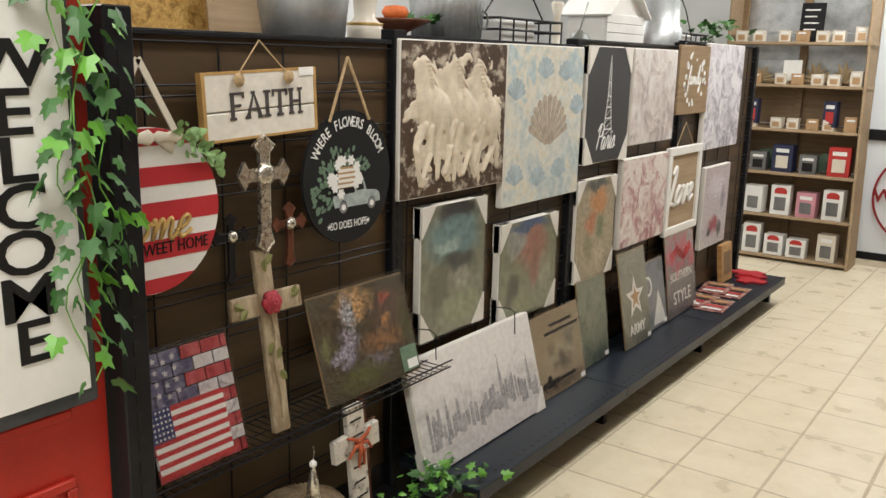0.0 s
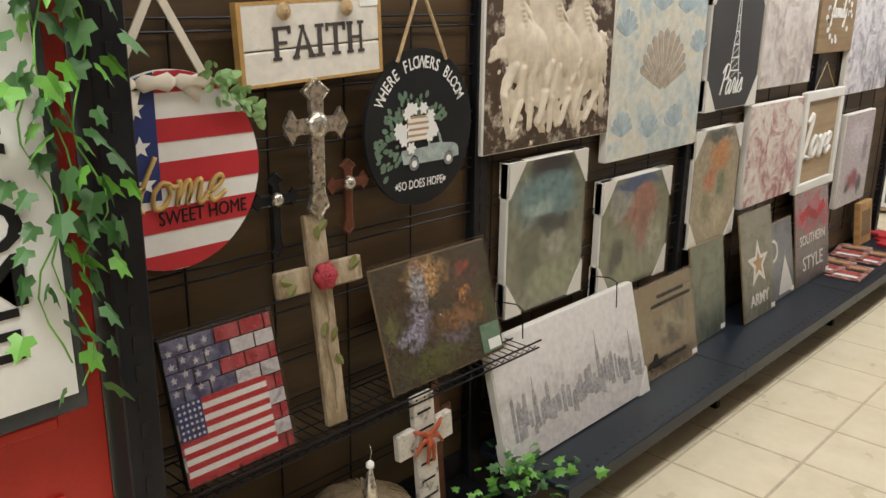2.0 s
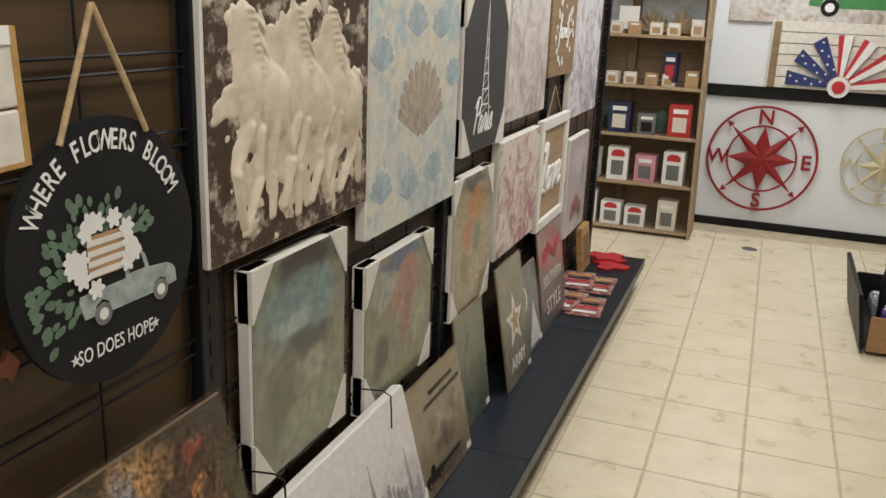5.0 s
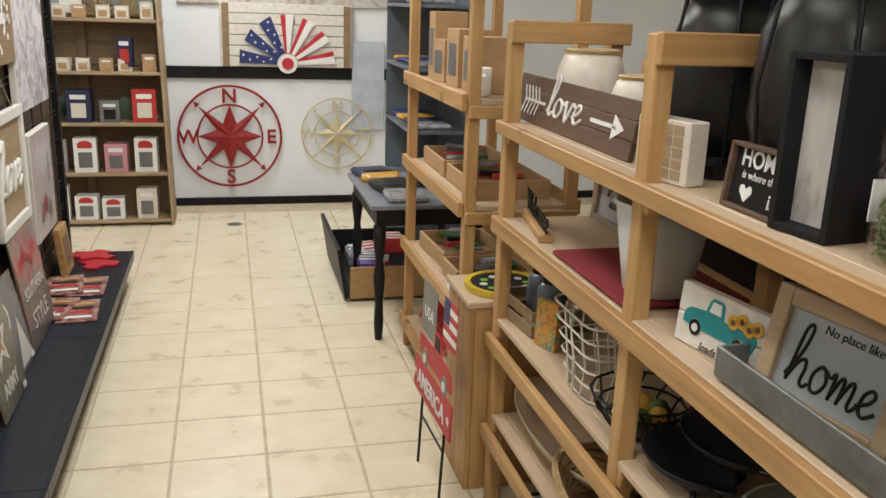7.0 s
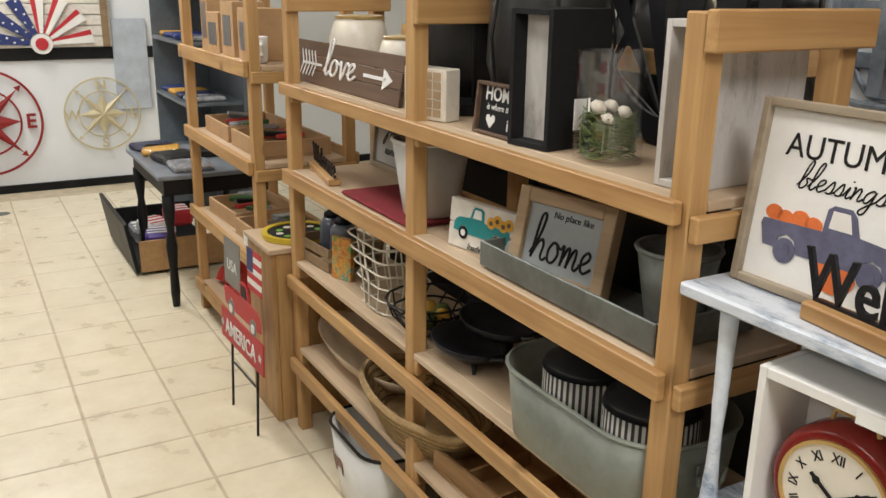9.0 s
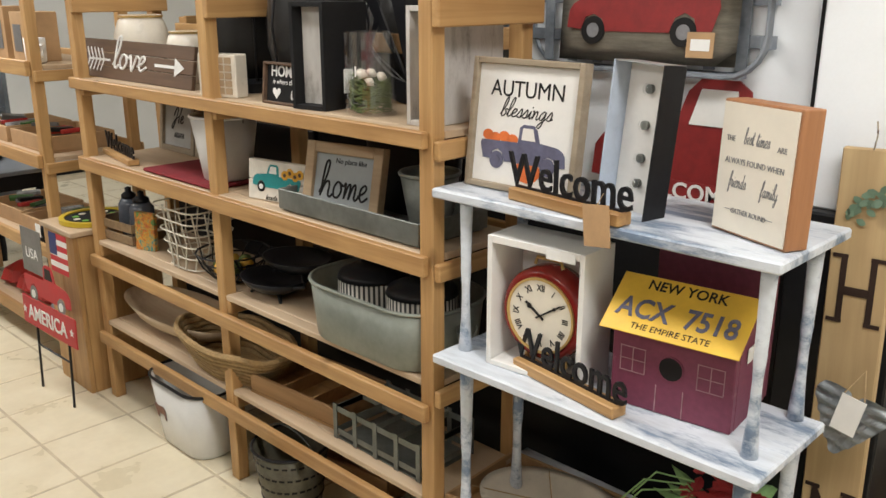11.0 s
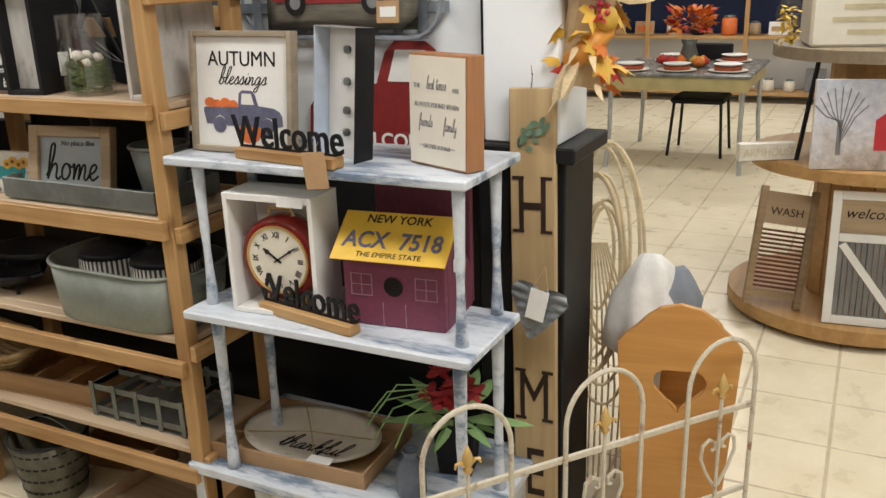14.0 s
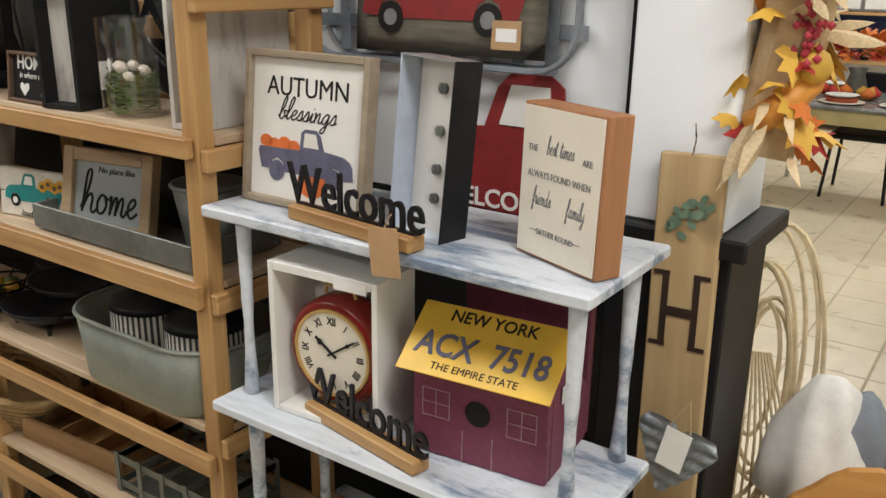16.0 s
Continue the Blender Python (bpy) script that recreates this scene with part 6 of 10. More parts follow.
for k in range(5):
    a = 1.2 + k * 0.35
    part("stem", tube(B(), [(0, 0, 0.14), (0.06 * math.cos(a), 0.09 * math.sin(a), 0.22), (0.13 * math.cos(a), 0.19 * math.sin(a), 0.2), (0.16 * math.cos(a), 0.25 * math.sin(a), 0.12)], 0.0022, 5), M_EUCA, fp)
M_GREYGLASS = mat("blue_grey_glazed", (0.13, 0.15, 0.19), 0.25, var=0.25, scale=14)
solid("bottle_vase", "blue-grey dimpled bottle vase", "vase", lathe(B(), [(0.032, 0), (0.038, 0.02), (0.037, 0.075), (0.026, 0.1), (0.016, 0.112), (0.016, 0.125), (0.021, 0.132), (0.017, 0.132), (0.012, 0.115)], 28, None, 1, 1, 0.035, 9), M_GREYGLASS, pose(0.28, 1.42, 0.301), smooth=True)
# base compartment
cbx = thing("card_box", "open kraft box holding a white medallion", "box", RW(0.235, 1.80, 0.041, 0, 0, 0))
for nm, a, b in (("side", (-0.2, 0, -0.16), (-0.194, 0.215, 0)), ("side", (0.194, 0, -0.16), (0.2, 0.215, 0)), ("base", (-0.1935, 0, -0.16), (0.1935, 0.006, 0)), ("back", (-0.1935, 0.0065, -0.16), (0.1935, 0.215, -0.154))):
    part(nm, box(B(), a, b), M_KRAFT, cbx)
for s in (-1, 1):
    part("corner_flap", prism(B(), [(s * 0.2, 0), (s * 0.11, 0), (s * 0.2, 0.09)], 0.0005, 0.004), M_KRAFT, cbx)
    part("corner_flap", prism(B(), [(s * 0.2, 0.215), (s * 0.11, 0.215), (s * 0.2, 0.125)], 0.0005, 0.004), M_KRAFT, cbx)
md = thing("flower_medallion", "carved white wooden flower medallion", "ornament", RW(0.222, 1.805, 0.045, 8) @ Matrix.Diagonal((1.22, 1.22, 1.2, 1)))
for i in range(8):
    a = i * math.pi / 4
    part("petal", lathe(B(), [(0.0002, -0.012), (0.014, 0), (0.018, 0.008), (0.012, 0.016), (0.0002, 0.018)], 12, pose(0.055 * math.cos(a), 0.09 + 0.055 * math.sin(a), 0.0) @ pose(0, 0, 0, 0, 0, math.degrees(a)) @ Matrix.Diagonal((2.1, 1.35, 1, 1))), M_WHITE, md, "", True)
part("plate", disc(B(), 0, 0.09, 0.07, -0.014, -0.004, 32), M_WHITE, md)
part("centre", lathe(B(), [(0.02, 0), (0.02, 0.014), (0.012, 0.02), (0.0002, 0.022)], 18, pose(0, 0.09, 0)), M_WHITE, md, "", True)
bk = framed_sign("botanical_print", "black botanical print in a wooden frame", RW(0.27, 1.42, 0.041, 12), 0.19, 0.205, M_BLACKSIGN, 0.01)
for i in range(24):
    leaf(ME_PETAL, bk, (R.uniform(-0.07, 0.07), R.uniform(0.03, 0.18), -0.0112), 0.022, (R.uniform(-1, 1), R.uniform(-1, 1), 0.03))

# ---- HOME post, corrugated heart ----
M_POSTWOOD = wood("honey_plank", (0.34, 0.23, 0.11), (0.56, 0.41, 0.22), 0.6, 1, 2.2, knots=3.0)
hp = thing("home_plank", "tall plank lettered HOME leaning on the pillar", "sign", RW(0.547, 1.188, 0.002, 2.7, 1.7))
part("plank", box(B(), (-0.059, 0, -0.02), (0.059, 1.282, 0), 0.003), M_POSTWOOD, hp)
M_DARKLETTER = mat("dark_brown_letter", (0.035, 0.02, 0.015), 0.6, var=0.2, scale=20)
for ch, y in (("H", 0.925), ("M", 0.415), ("E", 0.195)):
    letters(ch, 0.2, 0.002, M_DARKLETTER, hp, (0, y, 0.0006), width=0.6)
    if ch != "E":
        for s in (-1, 1):
            for yy in (0.004, 0.139):
                part("serif", box(B(), (s * 0.037 - 0.015, y + yy - 0.004, 0.0008), (s * 0.037 + 0.015, y + yy + 0.004, 0.0029)), M_DARKLETTER, hp)
for yc in (1.17, 0.06):
    for i in range(22):
        t = R.uniform(-1, 1)
        leaf(ME_SPRIG, hp, (t * 0.042, yc + 0.018 * math.sin(t * 3) + R.gauss(0, 0.008), 0.003), 0.022, (R.uniform(-1, 1), R.uniform(-0.4, 1), 0.1))
part("hanger", tube(B(), [(0, 1.28, 0.002), (0.003, 1.31, 0.0), (0.0, 1.335, 0.002)], 0.0016, 5), M_SILVER, hp)
M_HEART = mat("corrugated_zinc", (0.3, 0.33, 0.35), 0.45, 0.6, var=0.35, scale=14)
ht = thing("tin_heart", "corrugated zinc heart hung on the plank with a tag", "ornament", RW(0.51, 1.193, 0.675, 0, -12))
bm = B()
N = 30
for i in range(N):
    x0, x1 = -0.075 + 0.15 * i / N, -0.075 + 0.15 * (i + 1) / N

    def edge(x):
        u = min(0.999, abs(x) / 0.075)
        top = 0.115 + 0.034 * math.sqrt(max(0, 1 - (2 * u - 1) ** 2))
        return -0.0 + 0.115 * u ** 1.3, top
    for j in range(12):
        def vert(x, t):
            lo_, hi_ = edge(x)
            y = lo_ + (hi_ - lo_) * t
            return bm.verts.new((x, y, 0.006 * math.sin(y * 260)))
        bm.faces.new((vert(x0, j / 12), vert(x1, j / 12), vert(x1, (j + 1) / 12), vert(x0, (j + 1) / 12)))
bmesh.ops.remove_doubles(bm, verts=bm.verts, dist=1e-5)
part("heart", bm, M_HEART, ht, "", True)
part("tag", box(B(), (-0.022, 0.06, 0.01), (0.026, 0.14, 0.0115)), M_PAPER, ht, "white paper tag")
part("twine", tube(B(), [(-0.02, 0.14, 0.006), (0.0, 0.2, 0.002), (0.02, 0.14, 0.006)], 0.0016, 5), M_TWINE, ht)

# ---- wall of the partition: basket, cushion, truck ----
M_WEATHERED = mat("weathered_zinc", (0.27, 0.3, 0.34), 0.5, 0.45, var=0.45, scale=10, fine=60)
bsk = thing("wall_basket", "large flat galvanised slatted basket on the wall", "basket", RW(0.685, 1.81, 1.395))


def rrect(w, h, r, n=5):
    pts = []
    for cx, cy, a in ((w / 2 - r, h - r, 0), (-w / 2 + r, h - r, 90), (-w / 2 + r, r, 180), (w / 2 - r, r, 270)):
        pts += arc(cx, cy, r, a, a + 90, n)
    return pts


for k, (z, g_) in enumerate(((0.0, 0.035), (0.05, 0.0), (0.06, 0.0))):
    part("rim", tube(B(), [(x * (1 - g_ * 2), y, z) for x, y in rrect(0.68, 0.66, 0.09)], 0.006, 6, True), M_WEATHERED, bsk)
for i in range(7):
    y = 0.06 + i * 0.09
    part("slat", box(B(), (-0.33, y, 0.004), (0.33, y + 0.028, 0.008), 0.001), M_WEATHERED, bsk)
    for s in (-1, 1):
        part("side_slat", box(B(), (s * 0.322, y, 0.006), (s * 0.338, y + 0.028, 0.052)), M_WEATHERED, bsk)
for i in range(8):
    x = -0.26 + i * 0.075
    part("slat", box(B(), (x - 0.014, 0.01, 0.009), (x + 0.014, 0.65, 0.013), 0.001), M_WEATHERED, bsk)
    part("bottom_slat", box(B(), (x - 0.014, -0.004, 0.008), (x + 0.014, 0.003, 0.052)), M_WEATHERED, bsk)
M_BURLAP = mat("grey_woven_cloth", (0.2, 0.18, 0.14), 0.95, var=0.4, scale=30, fine=300, bump=0.9, stretch=(0.3, 3, 1))
cu = thing("fall_pillow", "grey woven cushion with red truck and script hello fall", "cushion", RW(0.645, 1.78, 1.415, 4, 0.5))
bm = B()
n = 10
for sgn in (1, -1):
    g = [[None] * (n + 1) for _ in range(n + 1)]
    for i in range(n + 1):
        for j in range(n + 1):
            u, v = 2 * i / n - 1, 2 * j / n - 1
            g[i][j] = bm.verts.new((u * 0.235, 0.17 + v * 0.172, sgn * 0.022 * (1 - u ** 6) * (1 - v ** 6)))
    for i in range(n):
        for j in range(n):
            bm.faces.new((g[i][j], g[i + 1][j], g[i + 1][j + 1], g[i][j + 1]))
bmesh.ops.remove_doubles(bm, verts=bm.verts, dist=1e-4)
part("cover", bm, M_BURLAP, cu, "", True)
script("hello", 0.034, M_INK, cu, (-0.095, 0.235, 0.0205), 0.0052, 0.35, 1.35)
script("fall", 0.034, M_INK, cu, (0.11, 0.238, 0.0205), 0.0052, 0.35, 1.35)
truck(cu, 0.4, (0.0, 0.035), 0.0225, M_TRUCKRED, M_INK, M_GREYINK, M_INK, M_ORANGE)
part("price_tag", box(B(), (0.13, 0.015, 0.027), (0.195, 0.07, 0.029)), M_KRAFT, cu, "kraft price tag")
part("tag_label", box(B(), (0.14, 0.03, 0.0292), (0.186, 0.055, 0.03)), M_PAPER, cu)
AUT = [mat("silk_orange", (0.72, 0.2, 0.03), 0.7, var=0.3, scale=40, random=0.4), mat("silk_red", (0.45, 0.03, 0.025), 0.7, var=0.3, scale=40, random=0.4), mat("silk_gold", (0.7, 0.42, 0.06), 0.7, var=0.3, scale=40, random=0.4), mat("silk_husk", (0.66, 0.55, 0.36), 0.8, var=0.2, scale=40, random=0.3)]
ME_AUT = [leaf_mesh("leaf", LEAF_SHAPE, m_, 0.3, 0.25) for m_ in AUT]
ga = thing("autumn_garland", "orange and red silk flowers along the basket", "garland", RW(0.62, 1.81, 1.395))
for i in range(190):
    t = R.random()
    x = -0.4 + 0.78 * t
    y = 0.42 + 0.04 * math.sin(9 * t) + R.gauss(0, 0.03) + (0.02 if t < 0.35 else 0.05)
    if t > 0.86:
        y -= R.uniform(0, 0.3)
    leaf(ME_AUT[1] if (t < 0.35 and R.random() < 0.6) else ME_AUT[R.choice((0, 0, 1, 1, 2))], ga, (x, y, 0.01 + R.uniform(0, 0.06)), R.uniform(0.035, 0.07), (R.uniform(-1, 1), R.uniform(-1, 1), R.uniform(0, 0.9)), R.uniform(-50, 50))
for i in range(90):
    leaf(ME_AUT[R.choice((0, 1, 1))], ga, (-0.3 + R.gauss(0, 0.07), 0.43 + abs(R.gauss(0, 0.06)) - 0.04, 0.03 + R.uniform(0, 0.05)), R.uniform(0.025, 0.045), (R.uniform(-1, 1), R.uniform(-1, 1), R.uniform(0, 0.9)), R.uniform(-50, 50))
tk = thing("truck_wall_sign", "red metal truck wall sign lettered WELCOME", "sign", RW(0.672, 1.66, 1.085))
truck(tk, 0.75, (0.12, -0.03), 0.0, M_TRUCKRED, M_INK, M_PAPER, M_WHITE, thick=0.006)
part("banner", box(B(), (-0.2, 0.012, 0.0065), (0.2, 0.06, 0.009)), M_TRUCKRED, tk)
letters("WELCOME", 0.055, 0.002, M_PAPER, tk, (0, 0.018, 0.0095), bold=0.001)
# white wreath and harvest wreath on the pillar
M_WHITETWIG = mat("white_painted_twig", (0.72, 0.7, 0.64), 0.7, var=0.15, scale=30)
ww = thing("twig_wreath", "white painted twig wreath on the pillar", "wreath", RW(0.628, 1.265, 1.785))
for i in range(40):
    a = R.uniform(0, 6.28)
    p = Vector((0.1 * math.cos(a), 0.1 * math.sin(a), 0.0))
    d = Vector((math.cos(a + R.uniform(0.3, 1.2)), math.sin(a + R.uniform(0.3, 1.2)), R.uniform(-0.05, 0.2)))
    part("twig", tube(B(), [p, p + d * 0.035 + Vector((0, 0, 0.016)), p + d * 0.075 + Vector((R.uniform(-0.02, 0.02), R.uniform(-0.02, 0.02), 0.0))], 0.0085, 6, False, 0.003), M_WHITETWIG, ww)
hw = thing("harvest_garland", "hanging swag of husks, pumpkins and autumn leaves", "garland", pose(0.68, 1.115, 1.28))
M_HUSK = mat("corn_husk", (0.66, 0.52, 0.32), 0.85, var=0.25, scale=20, stretch=(1, 1, 0.3), random=0.3)
ME_HUSK = leaf_mesh("husk", LONG_LEAF, M_HUSK, 0.5, 0.25)
M_CLOTHTAN = mat("tan_burlap", (0.5, 0.36, 0.2), 0.95, var=0.2, scale=30, fine=300, bump=0.7)
part("burlap", tube(B(), [(0.02 * math.sin(i * 1.4), 0.02 * math.cos(i * 1.1), i * 0.11) for i in range(11)], 0.056, 9), M_CLOTHTAN, hw, "rolled burlap backing")
part("ribbon", tube(B(), [(0.052 * math.cos(i * 0.62 + 2.6), 0.052 * math.sin(i * 0.62 + 2.6), 0.06 + i * 0.024) for i in range(40)], 0.024, 8), mat("amber_ribbon", (0.7, 0.3, 0.05), 0.5, var=0.2, scale=30), hw, "wound amber satin ribbon", True)
for i in range(135):
    z = R.uniform(0.0, 1.0)
    a = R.uniform(2.2, 6.0)
    rr = R.uniform(0.04, 0.075)
    pick = R.random()
    me = ME_HUSK if pick < 0.36 else ME_AUT[R.choice((0, 0, 2, 2, 1))]
    leaf(me, hw, (rr * math.cos(a), rr * math.sin(a), z), R.uniform(0.06, 0.13) if me is ME_HUSK else R.uniform(0.04, 0.08), (math.cos(a), math.sin(a), R.uniform(-1.2, 0.5)), R.uniform(-60, 60), "husk" if me is ME_HUSK else "leaf")
for z, s in ((0.16, 0.03), (0.42, 0.034), (0.7, 0.03)):
    part("gourd", lathe(B(), [(0.0005, -s), (s * 0.8, -s * 0.6), (s, 0), (s * 0.7, s * 0.7), (s * 0.15, s), (0.0005, s * 1.3)], 16, pose(-0.03, -0.055, z), 1, 1, 0.05, 8), AUT[2], hw, "", True)
for k in range(30):
    part("berry", lathe(B(), [(0.0004, -0.008), (0.008, 0), (0.0004, 0.008)], 7, pose(-0.055 + R.gauss(0, 0.014), -0.045 + R.gauss(0, 0.01), 0.22 + R.gauss(0, 0.02))), M_ROSE, hw, "", True)


# ---- stock on the timber shelving ----
Z1, Z2, Z3, Z4 = 1.273, 0.986, 0.663, 0.336
M_DARKWOOD = wood("dark_stained_board", (0.06, 0.035, 0.022), (0.17, 0.1, 0.06), 0.65, 0, 3)
lv = thing("love_board", "brown board with white arrow and script love", "sign", RW(0.255, 3.55, Z1, 10))
for i in range(3):
    part("plank", box(B(), (-0.4, i * 0.046, -0.014), (0.4, i * 0.046 + 0.0445, 0), 0.002), M_DARKWOOD, lv)
script("love", 0.048, M_PAPER, lv, (-0.02, 0.04, 0.001), 0.009, 0.2, 1.7)
bm = B()
bars(bm, [(0.16, 0.065), (0.31, 0.065)], 0.01, (0.0008, 0.002))
prism(bm, [(0.29, 0.035), (0.35, 0.065), (0.29, 0.095)], 0.0008, 0.002)
bars(bm, [(-0.33, 0.065), (-0.16, 0.065)], 0.008, (0.0008, 0.002))
for i in range(5):
    bars(bm, [(-0.32 + i * 0.028, 0.065), (-0.345 + i * 0.028, 0.105)], 0.007, (0.0008, 0.002))
    bars(bm, [(-0.32 + i * 0.028, 0.065), (-0.345 + i * 0.028, 0.025)], 0.007, (0.0008, 0.002))
part("arrow", bm, M_PAPER, lv)
JAR = [(0.07, 0), (0.085, 0.03), (0.085, 0.11), (0.07, 0.15), (0.062, 0.155), (0.066, 0.165), (0.06, 0.165), (0.055, 0.15)]
for y, s in ((3.72, 1.15), (3.4, 0.9)):
    j = thing("stoneware_jar", "white stoneware jar with a gold line", "jar", pose(0.4, y, Z1), "stoneware jars")
    part("body", lathe(B(), [(r * s, z * s * 1.15) for r, z in JAR], 26), M_CREAMPLATE, j, "", True)
    part("gold_band", lathe(B(), [(0.0672 * s, 0.158 * s * 1.15), (0.0685 * s, 0.164 * s * 1.15)], 26), M_GOLD, j)
    for k in range(3):
        leaf(ME_SPRIG, j, (-0.0995 * s, 0.0, (0.05 + 0.03 * k) * s), 0.02, (0, 1 - k, 0.5))
cal = thing("block_calendar", "small cream block calendar with wooden squares", "block", RW(0.225, 2.945, Z1, 0, 0, 14))
part("block", box(B(), (-0.075, 0, -0.05), (0.075, 0.125, 0), 0.003), M_CREAMPLATE, cal)
for i in range(4):
    for k in range(5):
        part("square", box(B(), (-0.06 + i * 0.031, 0.01 + k * 0.022, 0.0005), (-0.034 + i * 0.031, 0.028 + k * 0.022, 0.002)), M_TAN, cal)
hs = framed_sign("home_heart_sign", "small black sign lettered HOME is where the heart is", RW(0.24, 2.66, Z1, 6), 0.17, 0.115, M_BLACKSIGN, 0.008, wood_=M_DARKWOOD)
letters("HOME", 0.042, 0.001, M_PAPER, hs, (0, 0.077, -0.0118), bold=0.0008)
letters("is where the", 0.02, 0.001, M_PAPER, hs, (0, 0.056, -0.0118), shear=0.2)
letters("is", 0.035, 0.001, M_PAPER, hs, (0.045, 0.018, -0.0118), bold=0.0005)
part("heart", prism(B(), [(-0.03, 0.015), (-0.012, 0.033), (-0.014, 0.043), (-0.022, 0.045), (-0.03, 0.038), (-0.038, 0.045), (-0.046, 0.043), (-0.048, 0.033)], -0.0118, -0.0106), M_PAPER, hs)
M_WHITEWASH = worn("grey_whitewash", (0.62, 0.6, 0.57), (0.35, 0.33, 0.3), 0.6, 10, 0.7, (1, 0.3, 1))


def shadow_box(m, label, w, h, d, inside, outside):
    t = thing("shadow_box", label, "box", m, "open boxes")
    for nm, a, b in (("side", (-w / 2, 0, -d), (-w / 2 + 0.012, h, 0)), ("side", (w / 2 - 0.012, 0, -d), (w / 2, h, 0)), ("base", (-w / 2 + 0.0125, 0, -d), (w / 2 - 0.0125, 0.012, 0)), ("top", (-w / 2 + 0.0125, h - 0.012, -d), (w / 2 - 0.0125, h, 0))):
        part(nm, box(B(), a, b, 0.001), outside, t)
    part("back", box(B(), (-w / 2 + 0.0125, 0.0125, -d), (w / 2 - 0.0125, h - 0.0125, -d + 0.006)), outside, t)
    part("inset_panel", box(B(), (-w / 2 + 0.0125, 0.0125, -0.05), (w / 2 - 0.0125, h - 0.0125, -0.035)), inside, t)
    return t


shadow_box(RW(0.235, 2.52, Z1, 0, 0, 8), "whitewashed open box with black sides", 0.12, 0.275, 0.17, M_WHITEWASH, M_BLACKSIGN)
shadow_box(RW(0.24, 2.11, Z1, 0, 0, 2), "tall whitewashed wooden box", 0.08, 0.27, 0.26, M_WHITEWASH, M_WHITEWASH)
vs = thing("glass_vase", "clear glass cylinder with moss and shells", "vase", pose(0.295, 2.34, Z1))
part("glass", lathe(B(), [(0.064, 0), (0.067, 0.004), (0.067, 0.205), (0.0645, 0.205), (0.0645, 0.008), (0.0002, 0.008)], 36), M_GLASS, vs, "clear glass").visible_shadow = False
M_MOSS = mat("dry_moss", (0.12, 0.16, 0.05), 0.95, var=0.5, scale=40)
bm = B()
for i in range(170):
    a, z = R.uniform(0, 6.28), R.uniform(0.012, 0.09)
    rr = R.uniform(0.01, 0.056)
    tube(bm, [(rr * math.cos(a), rr * math.sin(a), z), (0.05 * math.cos(a + 0.7), 0.05 * math.sin(a + 0.7), z + R.uniform(-0.01, 0.015)), (0.055 * math.cos(a + 1.3), 0.055 * math.sin(a + 1.3), max(0.012, z + R.uniform(-0.015, 0.01)))], 0.0013, 4)
tagged(part("moss", bm, M_MOSS, vs, "dry green moss"), kind="stuff")
for x, y, z, s in ((-0.02, 0.01, 0.1, 0.026), (0.02, 0.02, 0.1, 0.022), (-0.03, -0.03, 0.085, 0.02), (0.01, -0.03, 0.095, 0.022)):
    part("shell", lathe(B(), [(0.0004, -s * 0.8), (s, -s * 0.1), (s * 0.8, s * 0.5), (0.0004, s * 0.9)], 14, pose(x, y, z, 30, 20, 0) @ Matrix.Diagonal((0.68, 0.68, 0.68, 1))), M_CREAMPLATE, vs, "", True)
part("tag", box(B(), (-0.03, 0.067, 0.05), (0.0, 0.069, 0.11)), M_PAPER, vs)
part("lettering", box(B(), (-0.0685, -0.025, 0.1), (-0.0675, -0.02, 0.125)), M_PAPER, vs)


M_SMOKE = mat("smoked_glass", (0.025, 0.024, 0.023), 0.35, var=0.3, scale=14)


def lantern(y, s, x=0.44, z=Z1):
    t = thing("lantern", "dark metal lantern with a cross-cut shade", "lantern", pose(x, y, z), "dark metal lanterns")
    part("base", lathe(B(), [(0.1 * s, 0), (0.1 * s, 0.02 * s), (0.085 * s, 0.03 * s)], 20), M_BLACKMETAL, t)
    part("globe", lathe(B(), [(0.075 * s, 0.03 * s), (0.095 * s, 0.1 * s), (0.09 * s, 0.2 * s), (0.06 * s, 0.27 * s)], 20), M_SMOKE, t, "smoky glass globe", True)
    part("hood", lathe(B(), [(0.095 * s, 0.27 * s), (0.085 * s, 0.3 * s), (0.04 * s, 0.34 * s), (0.03 * s, 0.39 * s), (0.0004, 0.4 * s)], 20), M_BLACKMETAL, t, "", True)
    for k in range(6):
        a = k * 1.047
        part("guard_bar", tube(B(), [(0.09 * s * math.cos(a), 0.09 * s * math.sin(a), 0.02 * s), (0.104 * s * math.cos(a), 0.104 * s * math.sin(a), 0.14 * s), (0.08 * s * math.cos(a), 0.08 * s * math.sin(a), 0.28 * s)], 0.004, 5), M_BLACKMETAL, t)
    part("handle", tube(B(), [(0, 0.105 * s * math.cos(b), 0.25 * s + 0.24 * s * math.sin(b)) for b in [j * math.pi / 12 for j in range(13)]], 0.004, 5), M_BLACKMETAL, t)


lantern(2.71, 1.5, 0.42)
lantern(3.06, 1.4, 0.43)
# the unit that stands back to back with the first
rear = timber_unit("pine shelving unit of dark lanterns behind the first", [2.36, 3.2, 4.05], [(1.385, 1.445), (0.72, 0.765)], [1.2, 0.78], 1.47, 0.33)
rear.location.x = 0.56
for y, k in ((2.52, 1.25), (2.86, 1.5), (3.36, 1.35), (3.64, 1.55), (3.9, 1.25)):
    lantern(y, k, 0.915, 1.201)
